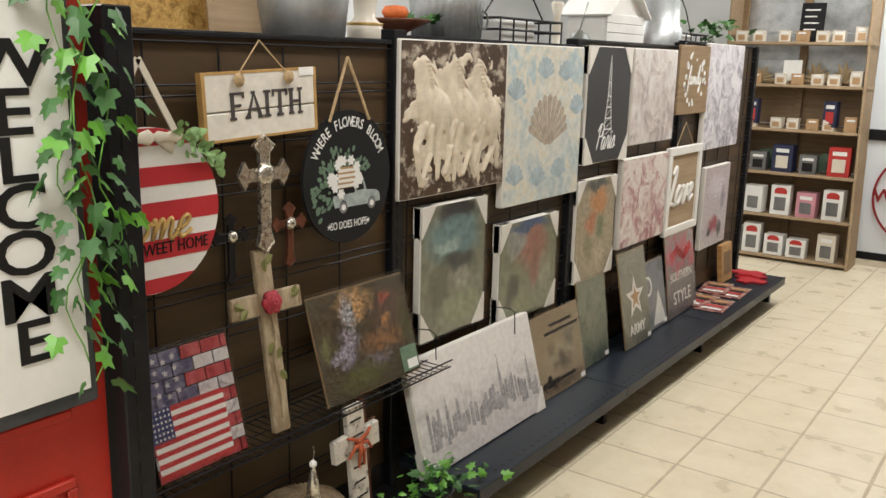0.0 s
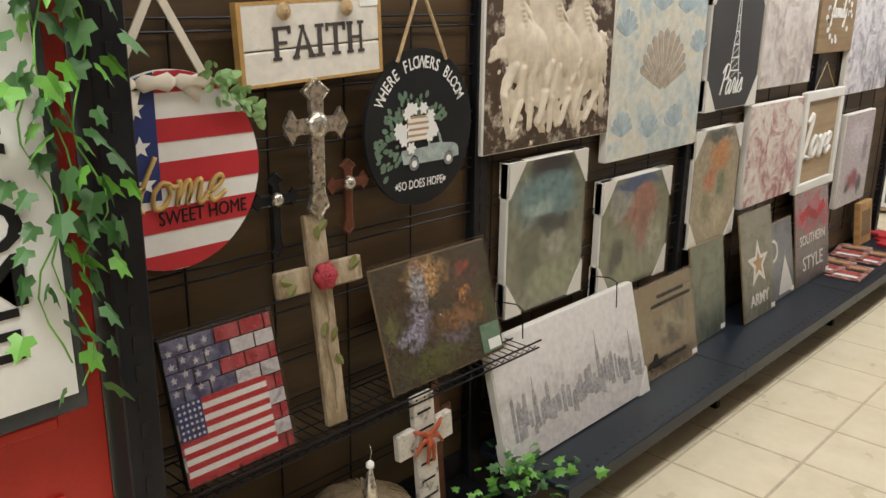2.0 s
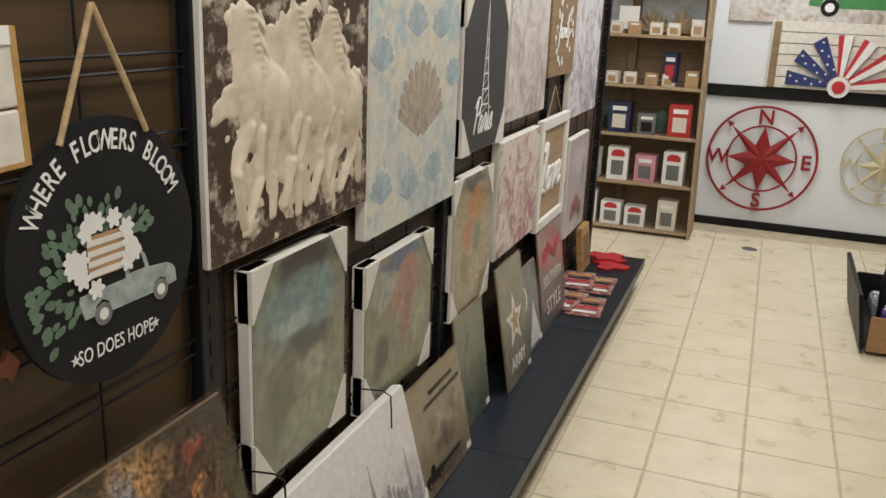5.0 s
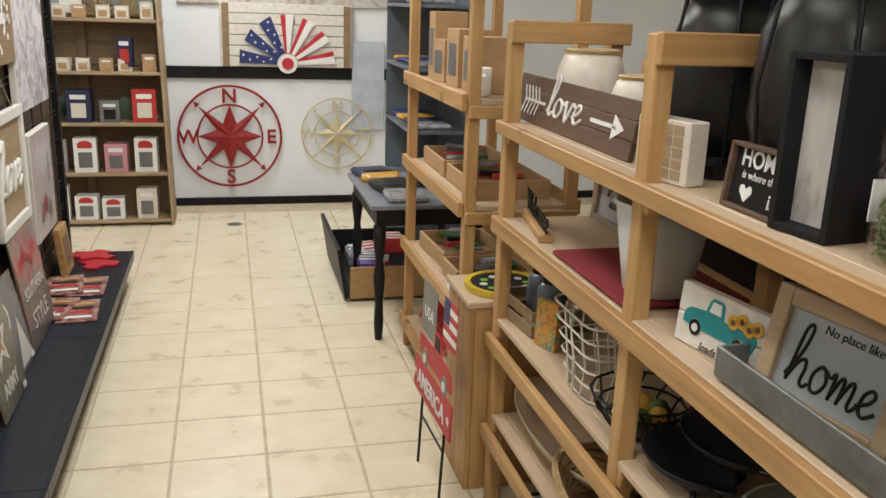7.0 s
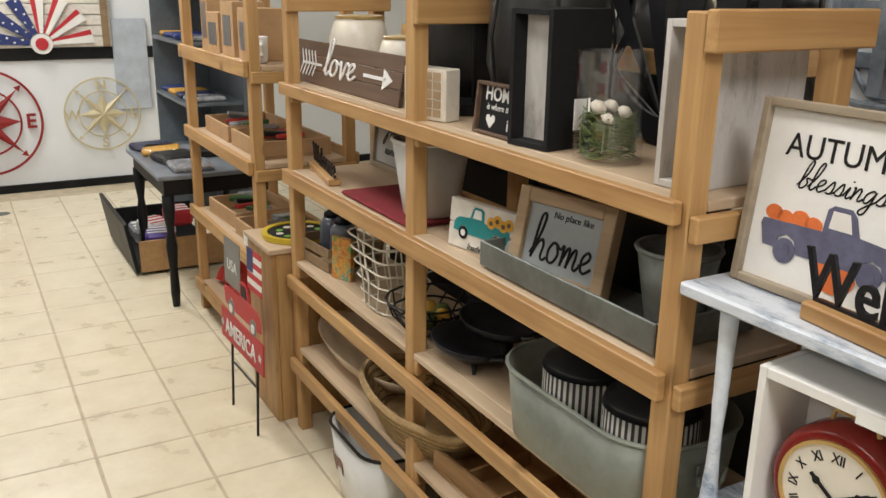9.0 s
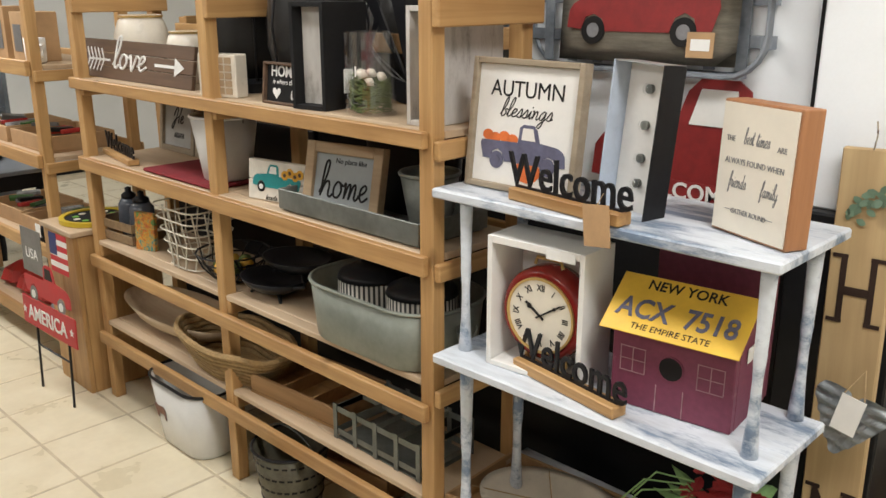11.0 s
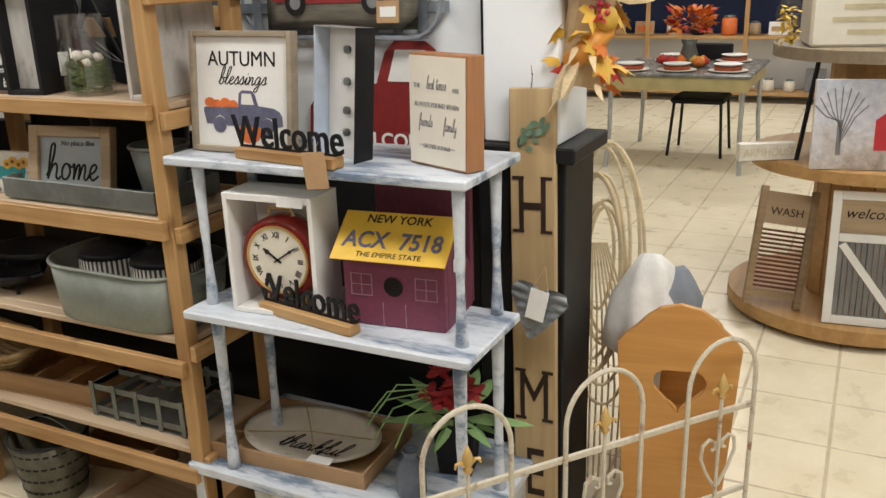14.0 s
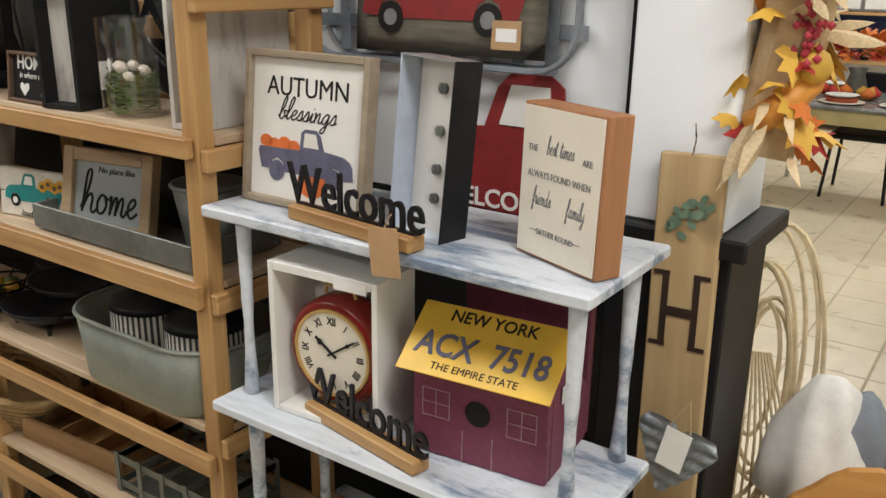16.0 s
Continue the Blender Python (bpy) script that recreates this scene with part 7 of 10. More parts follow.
# big dark metal oval with forked leaves
am = thing("metal_wall_oval", "large dark metal oval with forked leaf plates", "ornament", RW(0.49, 2.4, Z1))
part("rim", washer(B(), 0, 0.36, 0.225, 0.27, -0.006, 0.006, 48, 1.33), M_BLACKMETAL, am)
for k in range(6):
    a = radians(-62 + k * 25)
    ln = 0.5 + 0.12 * math.cos(a * 2)
    ca, sa = math.sin(a), math.cos(a)
    spine = [(0.0, 0.05), (0.45 * ln * ca, 0.05 + 0.5 * ln * sa), (0.62 * ln * ca, 0.05 + 0.95 * ln * sa)]
    part("leaf_plate", prism(B(), [spine[0], (spine[1][0] + 0.035, spine[1][1] - 0.02), spine[2], (spine[1][0] - 0.035, spine[1][1] + 0.02)], -0.004, 0.003 + 0.0004 * k), M_BLACKMETAL, am)
    for s in (-1, 1):
        part("fork", bars(B(), [spine[1], (spine[1][0] + s * 0.045, spine[1][1] + 0.07), (spine[1][0] + s * 0.05, spine[1][1] + 0.15)], 0.02, (-0.003, 0.002)), M_BLACKMETAL, am)
part("tag", box(B(), (0.02, 0.5, 0.007), (0.05, 0.56, 0.008)), M_PAPER, am)

# second shelf
for y, tx in ((3.66, ("He", "saves")), (3.4, ("together", "blend"))):
    s_ = framed_sign("script_sign", "small wooden frame with a grey script board", RW(0.46, y, Z2, 6), 0.25, 0.2, mat("grey_board", (0.42, 0.42, 0.4), 0.6), 0.022, group="script frames")
    script(tx[0], 0.028 if len(tx[0]) < 4 else 0.016, M_INK, s_, (0, 0.11, -0.0118), 0.0045, 0.3, 1.1)
    script(tx[1], 0.017, M_INK, s_, (0, 0.055, -0.0118), 0.003, 0.3, 1.1)
ws = thing("welcome_letters", "black metal word on a wooden base", "sign", RW(0.25, 3.68, Z2, 0, 0, -10), "black welcome signs")
part("base", box(B(), (-0.16, 0, -0.02), (0.16, 0.022, 0.02), 0.003), M_PINEX, ws)
letters("Welcome", 0.09, 0.006, M_BLACKMETAL, ws, (0, 0.024, -0.003), width=0.95)
M_REDCLOTH = mat("dark_red_cloth", (0.2, 0.012, 0.018), 0.9, var=0.25, scale=20, fine=300, bump=0.5)
solid("table_runner", "folded dark red cloth runner", "cloth", box(B(), (0.2, 2.98, Z2), (0.5, 3.42, Z2 + 0.012), 0.005), M_REDCLOTH)


def pail(name, label, m, r0, r1, h, material, wire=True, group="", sy=1.0, rim=None):
    t = thing(name, label, "bucket", m, group)
    part("body", lathe(B(), [(r0 * 0.95, 0), (r0, 0.004), (r1, h), (r1 - 0.004, h), (r0 - 0.004, 0.01), (0.0002, 0.008)], 36, None, 1, sy), material, t, "", True)
    pts = [(r1 * math.cos(a), sy * r1 * math.sin(a), h) for a in [i * 2 * math.pi / 36 for i in range(36)]]
    part("rim", tube(B(), pts, 0.005, 6, True), rim or material, t)
    if wire:
        part("bail_handle", tube(B(), [(0.0, sy * (r1 + 0.004) * math.cos(b), h - 0.015 + r1 * 0.55 * math.sin(b)) for b in [j * math.pi / 14 for j in range(15)]], 0.0028, 5), M_GALVDARK, t)
    return t


pail("white_bucket", "white painted metal bucket on a red cloth", pose(0.315, 3.07, Z2 + 0.0125), 0.075, 0.105, 0.2, mat("satin_white_metal", (0.66, 0.65, 0.63), 0.4, var=0.08))
tt = thing("teal_truck_block", "white plank block painted with a teal sunflower truck", "sign", RW(0.25, 2.71, Z2, 5, 0, 10))
for i in range(2):
    part("plank", box(B(), (-0.12, i * 0.06, -0.025), (0.12, i * 0.06 + 0.0585, 0), 0.003), M_WHITEBOARD, tt)
M_TEALPAINT = mat("teal_paint", (0.02, 0.27, 0.28), 0.5, var=0.15, scale=20)
truck(tt, 0.19, (-0.005, 0.025), 0.0004, M_TEALPAINT, M_INK, M_PAPER, M_PAPER, flip=1)
M_SUN = mat("sunflower_yellow", (0.75, 0.4, 0.04), 0.6)
for x, y in ((0.03, 0.083), (0.05, 0.091), (0.07, 0.083), (0.088, 0.09)):
    part("sunflower", disc(B(), x, y, 0.014, 0.002, 0.003, 10), M_SUN, tt)
    part("flower_centre", disc(B(), x, y, 0.006, 0.0031, 0.0038, 8), M_DARKWOOD, tt)
letters("loads of wishes", 0.022, 0.001, M_INK, tt, (0.02, 0.004, 0.0006), shear=0.3)
tb = framed_sign("black_plank_sign", "black plank sign with pale letters behind the truck block", RW(0.47, 2.68, Z2, 5), 0.32, 0.2, M_BLACKSIGN, 0.012, wood_=M_BLACKSIGN)
letters("HARVEST", 0.05, 0.001, M_PAPER, tb, (0, 0.07, -0.0118), width=0.9)


def stadium_tub(w, l, h, r, taper):
    """An open tub with straight sides and rounded ends, its walls flaring upwards."""
    bm = B()
    rings = []
    for z, k, inset in ((0.0, taper - 0.03, 0.0), (0.006, taper, 0.0), (h, 1.0, 0.0), (h, 1.0, 0.006), (0.012, taper, 0.006)):
        rings.append([bm.verts.new((x * (k - inset / w), (y - l / 2) * (k - inset / l), z)) for x, y in rrect(w, l, r, 10)])
    n = len(rings[0])
    for p, q in zip(rings, rings[1:]):
        for i in range(n):
            bm.faces.new((p[i], p[(i + 1) % n], q[(i + 1) % n], q[i]))
    bm.faces.new(rings[0][::-1])
    bm.faces.new(rings[-1])
    bmesh.ops.remove_doubles(bm, verts=bm.verts, dist=1e-5)
    return bm


def oval_tub(name, label, m, a, b, h, flare, material, handles=True):
    t = thing(name, label, "tub", m)
    pr = [(0.9, 0), (0.93, 0.006), (1.0 * flare, h), (1.0 * flare - 0.02, h), (0.9, 0.012), (0.0005, 0.01)]
    part("body", lathe(B(), pr, 48, None, a, b), material, t, "", True)
    pts = [(a * flare * math.cos(v), b * flare * math.sin(v), h) for v in [i * 2 * math.pi / 48 for i in range(48)]]
    part("rim", tube(B(), pts, 0.006, 6, True), material, t)
    if handles:
        for s in (1,):
            part("handle", tube(B(), [(0.035 * math.cos(v), s * (b * 0.99 + 0.012), h * 0.72 + 0.035 * math.sin(v)) for v in [math.pi + j * math.pi / 8 for j in range(9)]], 0.004, 6), M_GALVDARK, t)
    return t


gt = thing("metal_tray", "long shallow galvanised tray", "tray", pose(0.33, 2.36, Z2))
part("base", box(B(), (-0.115, -0.27, 0), (0.115, 0.27, 0.005)), M_GALVDARK, gt)
for a, b in (((-0.125, -0.28), (-0.118, 0.28)), ((0.118, -0.28), (0.125, 0.28)), ((-0.1175, -0.28), (0.1175, -0.273)), ((-0.1175, 0.273), (0.1175, 0.28))):
    part("side", box(B(), (*a, 0.0055), (*b, 0.062), 0.002), M_GALVDARK, gt)
hm = framed_sign("home_sign", "wooden framed grey glass sign lettered home", RW(0.235, 2.42, Z2 + 0.012, 12, 0, 10), 0.262, 0.195, mat("grey_print_board", (0.32, 0.35, 0.36), 0.5, var=0.1), 0.03, wood_=M_TAN)
script("home", 0.042, M_INK, hm, (0.0, 0.05, -0.0118), 0.0062, 0.12, 1.05)
letters("No place like", 0.02, 0.001, M_INK, hm, (0.02, 0.142, -0.0118), shear=0.1)
pail("zinc_bucket", "dull zinc bucket in the tray", pose(0.33, 2.165, Z2 + 0.006), 0.05, 0.075, 0.15, M_GALVDARK, False)
oval_tub("dark_bin", "dark metal oval bin behind the framed sign", pose(0.46, 2.36, Z2 + 0.001), 0.07, 0.17, 0.23, 1.06, M_BLACKMETAL, False)

# third shelf
tub = thing("oval_tub", "grey-green oval zinc tub holding two striped pots", "tub", pose(0.315, 2.285, Z3))
part("body", stadium_tub(0.3, 0.51, 0.16, 0.125, 0.93), M_ZINCGREEN, tub, "", True)
part("rim", tube(B(), [(x, y - 0.256, 0.16) for x, y in rrect(0.302, 0.512, 0.126, 10)], 0.005, 6, True), M_ZINCGREEN, tub)
for s in (-1, 1):
    part("handle", tube(B(), [(0.035 * math.cos(v), s * 0.266, 0.105 + 0.04 * math.sin(v)) for v in [math.pi + j * math.pi / 8 for j in range(9)]], 0.004, 6), M_GALVDARK, tub)
    part("handle_plate", box(B(), (-0.03, s * 0.256 - 0.003, 0.1), (0.03, s * 0.256 + 0.003, 0.12), 0.002), M_GALVDARK, tub)
M_STRIPE, snt, sbs = nodes_of("black_white_stripe")
wv = snt.nodes.new("ShaderNodeTexWave")
sc_ = coords(snt, (1, 1, 1))
gr = snt.nodes.new("ShaderNodeTexGradient")
gr.gradient_type = "RADIAL"
snt.links.new(sc_, gr.inputs[0])
mu = snt.nodes.new("ShaderNodeMath")
mu.operation = "MULTIPLY"
mu.inputs[1].default_value = 44
snt.links.new(gr.outputs["Fac"], mu.inputs[0])
fr = snt.nodes.new("ShaderNodeMath")
fr.operation = "FRACT"
snt.links.new(mu.outputs[0], fr.inputs[0])
snt.links.new(ramp_node(snt, fr.outputs[0], [(0.45, (0.02, 0.02, 0.02)), (0.55, (0.55, 0.53, 0.48))]), sbs.inputs["Base Color"])
sbs.inputs["Roughness"].default_value = 0.7
for y in (2.375, 2.18):
    pt_ = thing("lidded_pot", "dark lidded pot with a striped band", "pot", pose(0.315, y, Z3 + 0.014), "pots in the tub")
    part("band", lathe(B(), [(0.088, 0.0), (0.096, 0.02), (0.094, 0.15)], 40), M_STRIPE, pt_, "black and white striped band", True)
    part("lid", lathe(B(), [(0.096, 0.1505), (0.09, 0.165), (0.05, 0.185), (0.03, 0.19), (0.028, 0.205), (0.0004, 0.21)], 32), M_BLACKMETAL, pt_, "", True)
for y, x in ((2.82, 0.3), (2.78, 0.36)):
    ci = thing("cast_iron_dish", "black cast iron footed dish", "dish", pose(x, y, Z3 + 0.001 if x < 0.35 else Z3 + 0.06), "cast iron dishes")
    part("bowl", lathe(B(), [(0.06, 0.022), (0.085, 0.04), (0.098, 0.062), (0.093, 0.062), (0.07, 0.04), (0.0004, 0.032)], 24, None, 1, 1.3), M_BLACKMETAL, ci, "", True)
    for k in range(3):
        a = k * 2.094
        part("foot", tube(B(), [(0.05 * math.cos(a), 0.065 * math.sin(a), 0.024), (0.075 * math.cos(a), 0.09 * math.sin(a), 0.0)], 0.008, 6, False, 0.005), M_BLACKMETAL, ci)
    for s in (-1, 1):
        part("handle", tube(B(), [(0.02, s * 0.125, 0.055), (0.0, s * 0.15, 0.06), (-0.02, s * 0.125, 0.055)], 0.005, 6), M_BLACKMETAL, ci)
wbk = thing("fruit_basket", "black wire basket with green and orange fruit", "basket", pose(0.3, 3.05, Z3))
for k in range(4):
    part("wire", tube(B(), [((0.06 + k * 0.02) * math.cos(a), (0.06 + k * 0.02) * math.sin(a), 0.006 + k * 0.03) for a in [i * 0.4488 for i in range(14)]], 0.0035, 5, True), M_BLACKMETAL, wbk)
for k in range(12):
    a = k * 0.5236
    part("wire", tube(B(), [(0.06 * math.cos(a), 0.06 * math.sin(a), 0.004), (0.1 * math.cos(a + 0.2), 0.1 * math.sin(a + 0.2), 0.05), (0.12 * math.cos(a), 0.12 * math.sin(a), 0.098)], 0.003, 5), M_BLACKMETAL, wbk)
for k in range(6):
    a = k * 1.05
    part("fruit", lathe(B(), [(0.0004, -0.028), (0.024, -0.012), (0.028, 0.004), (0.016, 0.024), (0.0004, 0.028)], 12, pose(0.045 * math.cos(a), 0.045 * math.sin(a), 0.045)), AUT[2] if k % 2 else M_MOSS, wbk, "", True)
M_CREAMWIRE = mat("cream_wire", (0.66, 0.62, 0.52), 0.5, var=0.15)
cw = thing("wire_basket", "tall cream wire basket", "basket", pose(0.3, 3.27, Z3))
for k in range(6):
    w_ = 0.095 + k * 0.008
    part("wire", tube(B(), [(x * 0.75, y, 0.006 + k * 0.042) for x, y in [(p[0], p[1] - w_) for p in rrect(2 * w_, 2 * w_, 0.05, 3)]], 0.0032, 5, True), M_CREAMWIRE, cw)
for k in range(16):
    a = k * 2 * math.pi / 16
    part("wire", tube(B(), [(0.08 * math.cos(a), 0.1 * math.sin(a), 0.004), (0.09 * math.cos(a + 0.15), 0.12 * math.sin(a + 0.15), 0.1), (0.1 * math.cos(a), 0.135 * math.sin(a), 0.21)], 0.003, 5), M_CREAMWIRE, cw)
bkm = thing("bright_book", "small bright illustrated book stood on end", "book", RW(0.25, 3.56, Z3, 3, 0, 20))
part("cover", box(B(), (-0.045, 0, -0.02), (0.045, 0.14, 0), 0.002), painting("bright_cover", [(0.2, (0.05, 0.3, 0.3)), (0.45, (0.7, 0.4, 0.05)), (0.6, (0.6, 0.15, 0.05)), (0.8, (0.15, 0.35, 0.1))], 30, height=0.14, amount=0.8), bkm)
cr = thing("slatted_crate", "small dark slatted crate with black jars", "crate", pose(0.33, 3.76, Z3, 0, 0, 5))
for k in range(2):
    for s in (-1, 1):
        part("slat", box(B(), (s * 0.1 - 0.004, -0.12, 0.004 + k * 0.045), (s * 0.1 + 0.004, 0.12, 0.036 + k * 0.045), 0.001), M_RUSTIC, cr)
        part("slat", box(B(), (-0.095, s * 0.116 - 0.004, 0.004 + k * 0.045), (0.095, s * 0.116 + 0.004, 0.036 + k * 0.045), 0.001), M_RUSTIC, cr)
for y, r_ in ((3.72, 0.05), (3.82, 0.045)):
    dj = thing("dark_jar", "black glazed lidded jar in the crate", "jar", pose(0.33, y, Z3 + 0.002), "dark jars")
    part("body", lathe(B(), [(r_ * 0.8, 0), (r_, 0.05), (r_ * 0.9, 0.12), (r_ * 0.6, 0.14)], 18), M_GREYGLASS, dj, "", True)
    part("lid", lathe(B(), [(r_ * 0.62, 0.1405), (r_ * 0.6, 0.155), (0.012, 0.165), (0.012, 0.18), (0.0004, 0.185)], 18), M_BLACKMETAL, dj, "", True)

# fourth shelf and floor
M_BOWLWOOD = wood("pale_bowl_wood", (0.36, 0.25, 0.15), (0.58, 0.45, 0.3), 0.6, 1, 2.5)
solid("dough_bowl", "long pale carved wooden dough bowl", "bowl", lathe(B(), [(0.35, 0), (0.8, 0.035), (1.0, 0.085), (0.96, 0.087), (0.7, 0.03), (0.001, 0.016)], 40, None, 0.14, 0.36), M_BOWLWOOD, pose(0.35, 3.53, Z4), smooth=True)
M_SEAGRASS = mat("seagrass_weave", (0.36, 0.24, 0.11), 0.9, var=0.6, scale=40, fine=140, bump=0.9, random=0.4)
wv_ = thing("woven_basket", "shallow round seagrass basket", "basket", pose(0.3, 3.08, Z4))
for k in range(7):
    rr = 0.16 + 0.012 * k
    part("coil", tube(B(), [(0.6 * rr * math.cos(a) * (1 + 0.015 * math.sin(9 * a + k)), 1.25 * rr * math.sin(a), 0.012 + k * 0.017 + 0.004 * math.sin(7 * a)) for a in [i * 2 * math.pi / 40 for i in range(40)]], 0.011, 6, True), M_SEAGRASS, wv_)
part("bottom", lathe(B(), [(0.165, 0.0), (0.165, 0.012), (0.0004, 0.014)], 30, None, 0.6, 1.25), M_SEAGRASS, wv_)


def wood_tray(name, label, m, w, d, h, material, dividers=1):
    t = thing(name, label, "tray", m, "wooden trays")
    part("base", box(B(), (-w / 2, -d / 2, 0), (w / 2, d / 2, 0.008)), material, t)
    for a, b in (((-w / 2, -d / 2), (-w / 2 + 0.012, d / 2)), ((w / 2 - 0.012, -d / 2), (w / 2, d / 2)), ((-w / 2 + 0.0125, -d / 2), (w / 2 - 0.0125, -d / 2 + 0.012)), ((-w / 2 + 0.0125, d / 2 - 0.012), (w / 2 - 0.0125, d / 2))):
        part("side", box(B(), (*a, 0.0085), (*b, h), 0.002), material, t)
    for k in range(dividers):
        y = -d / 2 + d * (k + 1) / (dividers + 1)
        part("divider", box(B(), (-w / 2 + 0.0125, y - 0.004, 0.0085), (w / 2 - 0.0125, y + 0.004, h * 0.8)), material, t)
    return t


M_WARMWOOD = wood("warm_tray_wood", (0.26, 0.14, 0.055), (0.46, 0.27, 0.12), 0.55, 1, 3)
wood_tray("wooden_tray", "brown wooden divided tray", pose(0.36, 2.69, Z4, 0, 0, 4), 0.24, 0.4, 0.065, M_WARMWOOD, 2)
wood_tray("wooden_tray", "worn brown wooden tray on the floor", pose(0.285, 2.29, 0.002, 0, 0, -5), 0.26, 0.42, 0.05, M_BOWLWOOD, 0)
wood_tray("wooden_tray", "dark wooden box tray on the floor at the back", pose(0.47, 2.62, 0.002, 0, 0, 8), 0.12, 0.3, 0.09, M_WARMWOOD, 0)
cd_ = thing("bottle_caddy", "grey zinc strap bottle caddy", "caddy", pose(0.33, 2.28, Z4))
for z in (0.015, 0.085):
    for s in (-1, 1):
        part("strap", box(B(), (s * 0.1 - 0.0015, -0.17, z), (s * 0.1 + 0.0015, 0.17, z + 0.018)), M_GALVDARK, cd_)
        part("strap", box(B(), (-0.098, s * 0.17 - 0.0015, z), (0.098, s * 0.17 + 0.0015, z + 0.018)), M_GALVDARK, cd_)
for k in range(5):
    y = -0.17 + k * 0.085
    for s in (-1, 1):
        part("upright_strap", box(B(), (s * 0.1035 - 0.0015, y - 0.008, 0.0), (s * 0.1035 + 0.0015, y + 0.008, 0.11)), M_GALVDARK, cd_)
    part("cross_strap", box(B(), (-0.099, y - 0.0015, 0.086), (0.099, y + 0.0015, 0.102)), M_GALVDARK, cd_)
part("cross_strap", box(B(), (-0.0015, -0.168, 0.0865), (0.0015, 0.168, 0.1025)), M_GALVDARK, cd_)
part("base_strap", box(B(), (-0.1, -0.17, 0.0), (0.1, 0.17, 0.003)), M_GALVDARK, cd_)
M_ENAMEL = mat("white_enamel", (0.74, 0.74, 0.72), 0.2, var=0.06, scale=10)
en = thing("enamel_tub", "white enamel tub with a black rim and cow picture", "tub", pose(0.235, 3.265, 0.002))
part("body", stadium_tub(0.21, 0.385, 0.255, 0.095, 0.8), M_ENAMEL, en, "", True)
part("rim", tube(B(), [(x, y - 0.1925, 0.255) for x, y in rrect(0.21, 0.385, 0.095, 8)], 0.0055, 6, True), M_INK, en, "black rolled rim")
part("cow_picture", prism(B(), [(-0.03, 0), (-0.022, 0), (-0.02, 0.02), (0.015, 0.02), (0.017, 0), (0.025, 0), (0.028, 0.045), (0.015, 0.055), (-0.02, 0.05), (-0.04, 0.06), (-0.045, 0.04)], 0, 0.0015, pose(-0.0935, 0.07, 0.1, 90, 0, -90) @ pose(0, 0, 0, 5)), M_COPPER, en)
part("bail_handle", tube(B(), [(0.03, 0.19 * math.cos(b), 0.24 + 0.06 * math.sin(b)) for b in [j * math.pi / 14 for j in range(15)]], 0.003, 5), M_GALV, en)
ob_ = pail("olive_bucket", "dark slotted zinc olive bucket", pose(0.24, 2.7, 0.002), 0.09, 0.12, 0.215, mat("olive_zinc", (0.13, 0.12, 0.085), 0.5, 0.4, var=0.4, scale=14), True, rim=M_BLACKMETAL)
for k in range(28):
    for r_ in range(4):
        a = k * 2 * math.pi / 28 + r_ * 0.11
        rad = 0.09 + 0.03 * (0.05 + r_ * 0.045) / 0.225 + 0.0012
        part("slot", box(B(), (-0.001, -0.008, -0.003), (0.001, 0.008, 0.003), 0, pose(rad * math.cos(a), rad * math.sin(a), 0.05 + r_ * 0.045, 0, 0, math.degrees(a))), M_INK, ob_)
part("tag", box(B(), (-0.16, -0.03, 0.0), (-0.13, 0.03, 0.002)), M_KRAFT, ob_, "kraft tag on a string")


# ---- end wall ----
def compass(name, label, x, z, r, material, shadow=0.0):
    t = thing(name, label, "wall art", facing(x, END - 0.03, z, 0), "metal compass roses")
    part("outer_ring", washer(B(), 0, 0, r * 0.955, r, 0, 0.008, 64), material, t)
    part("inner_ring", washer(B(), 0, 0, r * 0.6, r * 0.635, 0, 0.007, 48), material, t)
    for k in range(8):
        a = radians(90 - 45 * k)
        ln = r * (0.62 if k % 2 == 0 else 0.86)
        ca_, sa = math.cos(a), math.sin(a)
        wd = r * (0.14 if k % 2 == 0 else 0.1)
        bm = B()
        tip, cen = bm.verts.new((ln * ca_, ln * sa, 0.008)), bm.verts.new((0, 0, 0.03))
        l_ = bm.verts.new((wd * 1.6 * ca_ - wd * sa, wd * 1.6 * sa + wd * ca_, 0.008))
        r_ = bm.verts.new((wd * 1.6 * ca_ + wd * sa, wd * 1.6 * sa - wd * ca_, 0.008))
        bm.faces.new((cen, l_, tip))
        bm.faces.new((cen, tip, r_))
        part("point", bm, material, t)
        if k % 2:
            u = r * 0.84
            part("arrow_head", prism(B(), [((u + r * 0.12) * ca_, (u + r * 0.12) * sa), (u * ca_ - r * 0.06 * sa, u * sa + r * 0.06 * ca_), (u * ca_ + r * 0.06 * sa, u * sa - r * 0.06 * ca_)], 0.002, 0.008), material, t)
    for ch, a in (("N", 90), ("E", 0), ("S", -90), ("W", 180)):
        letters(ch, r * 0.38, 0.006, material, t, (r * 0.79 * math.cos(radians(a)), r * 0.79 * math.sin(radians(a)) - r * 0.13, 0.001), bold=r * 0.008)
    return t


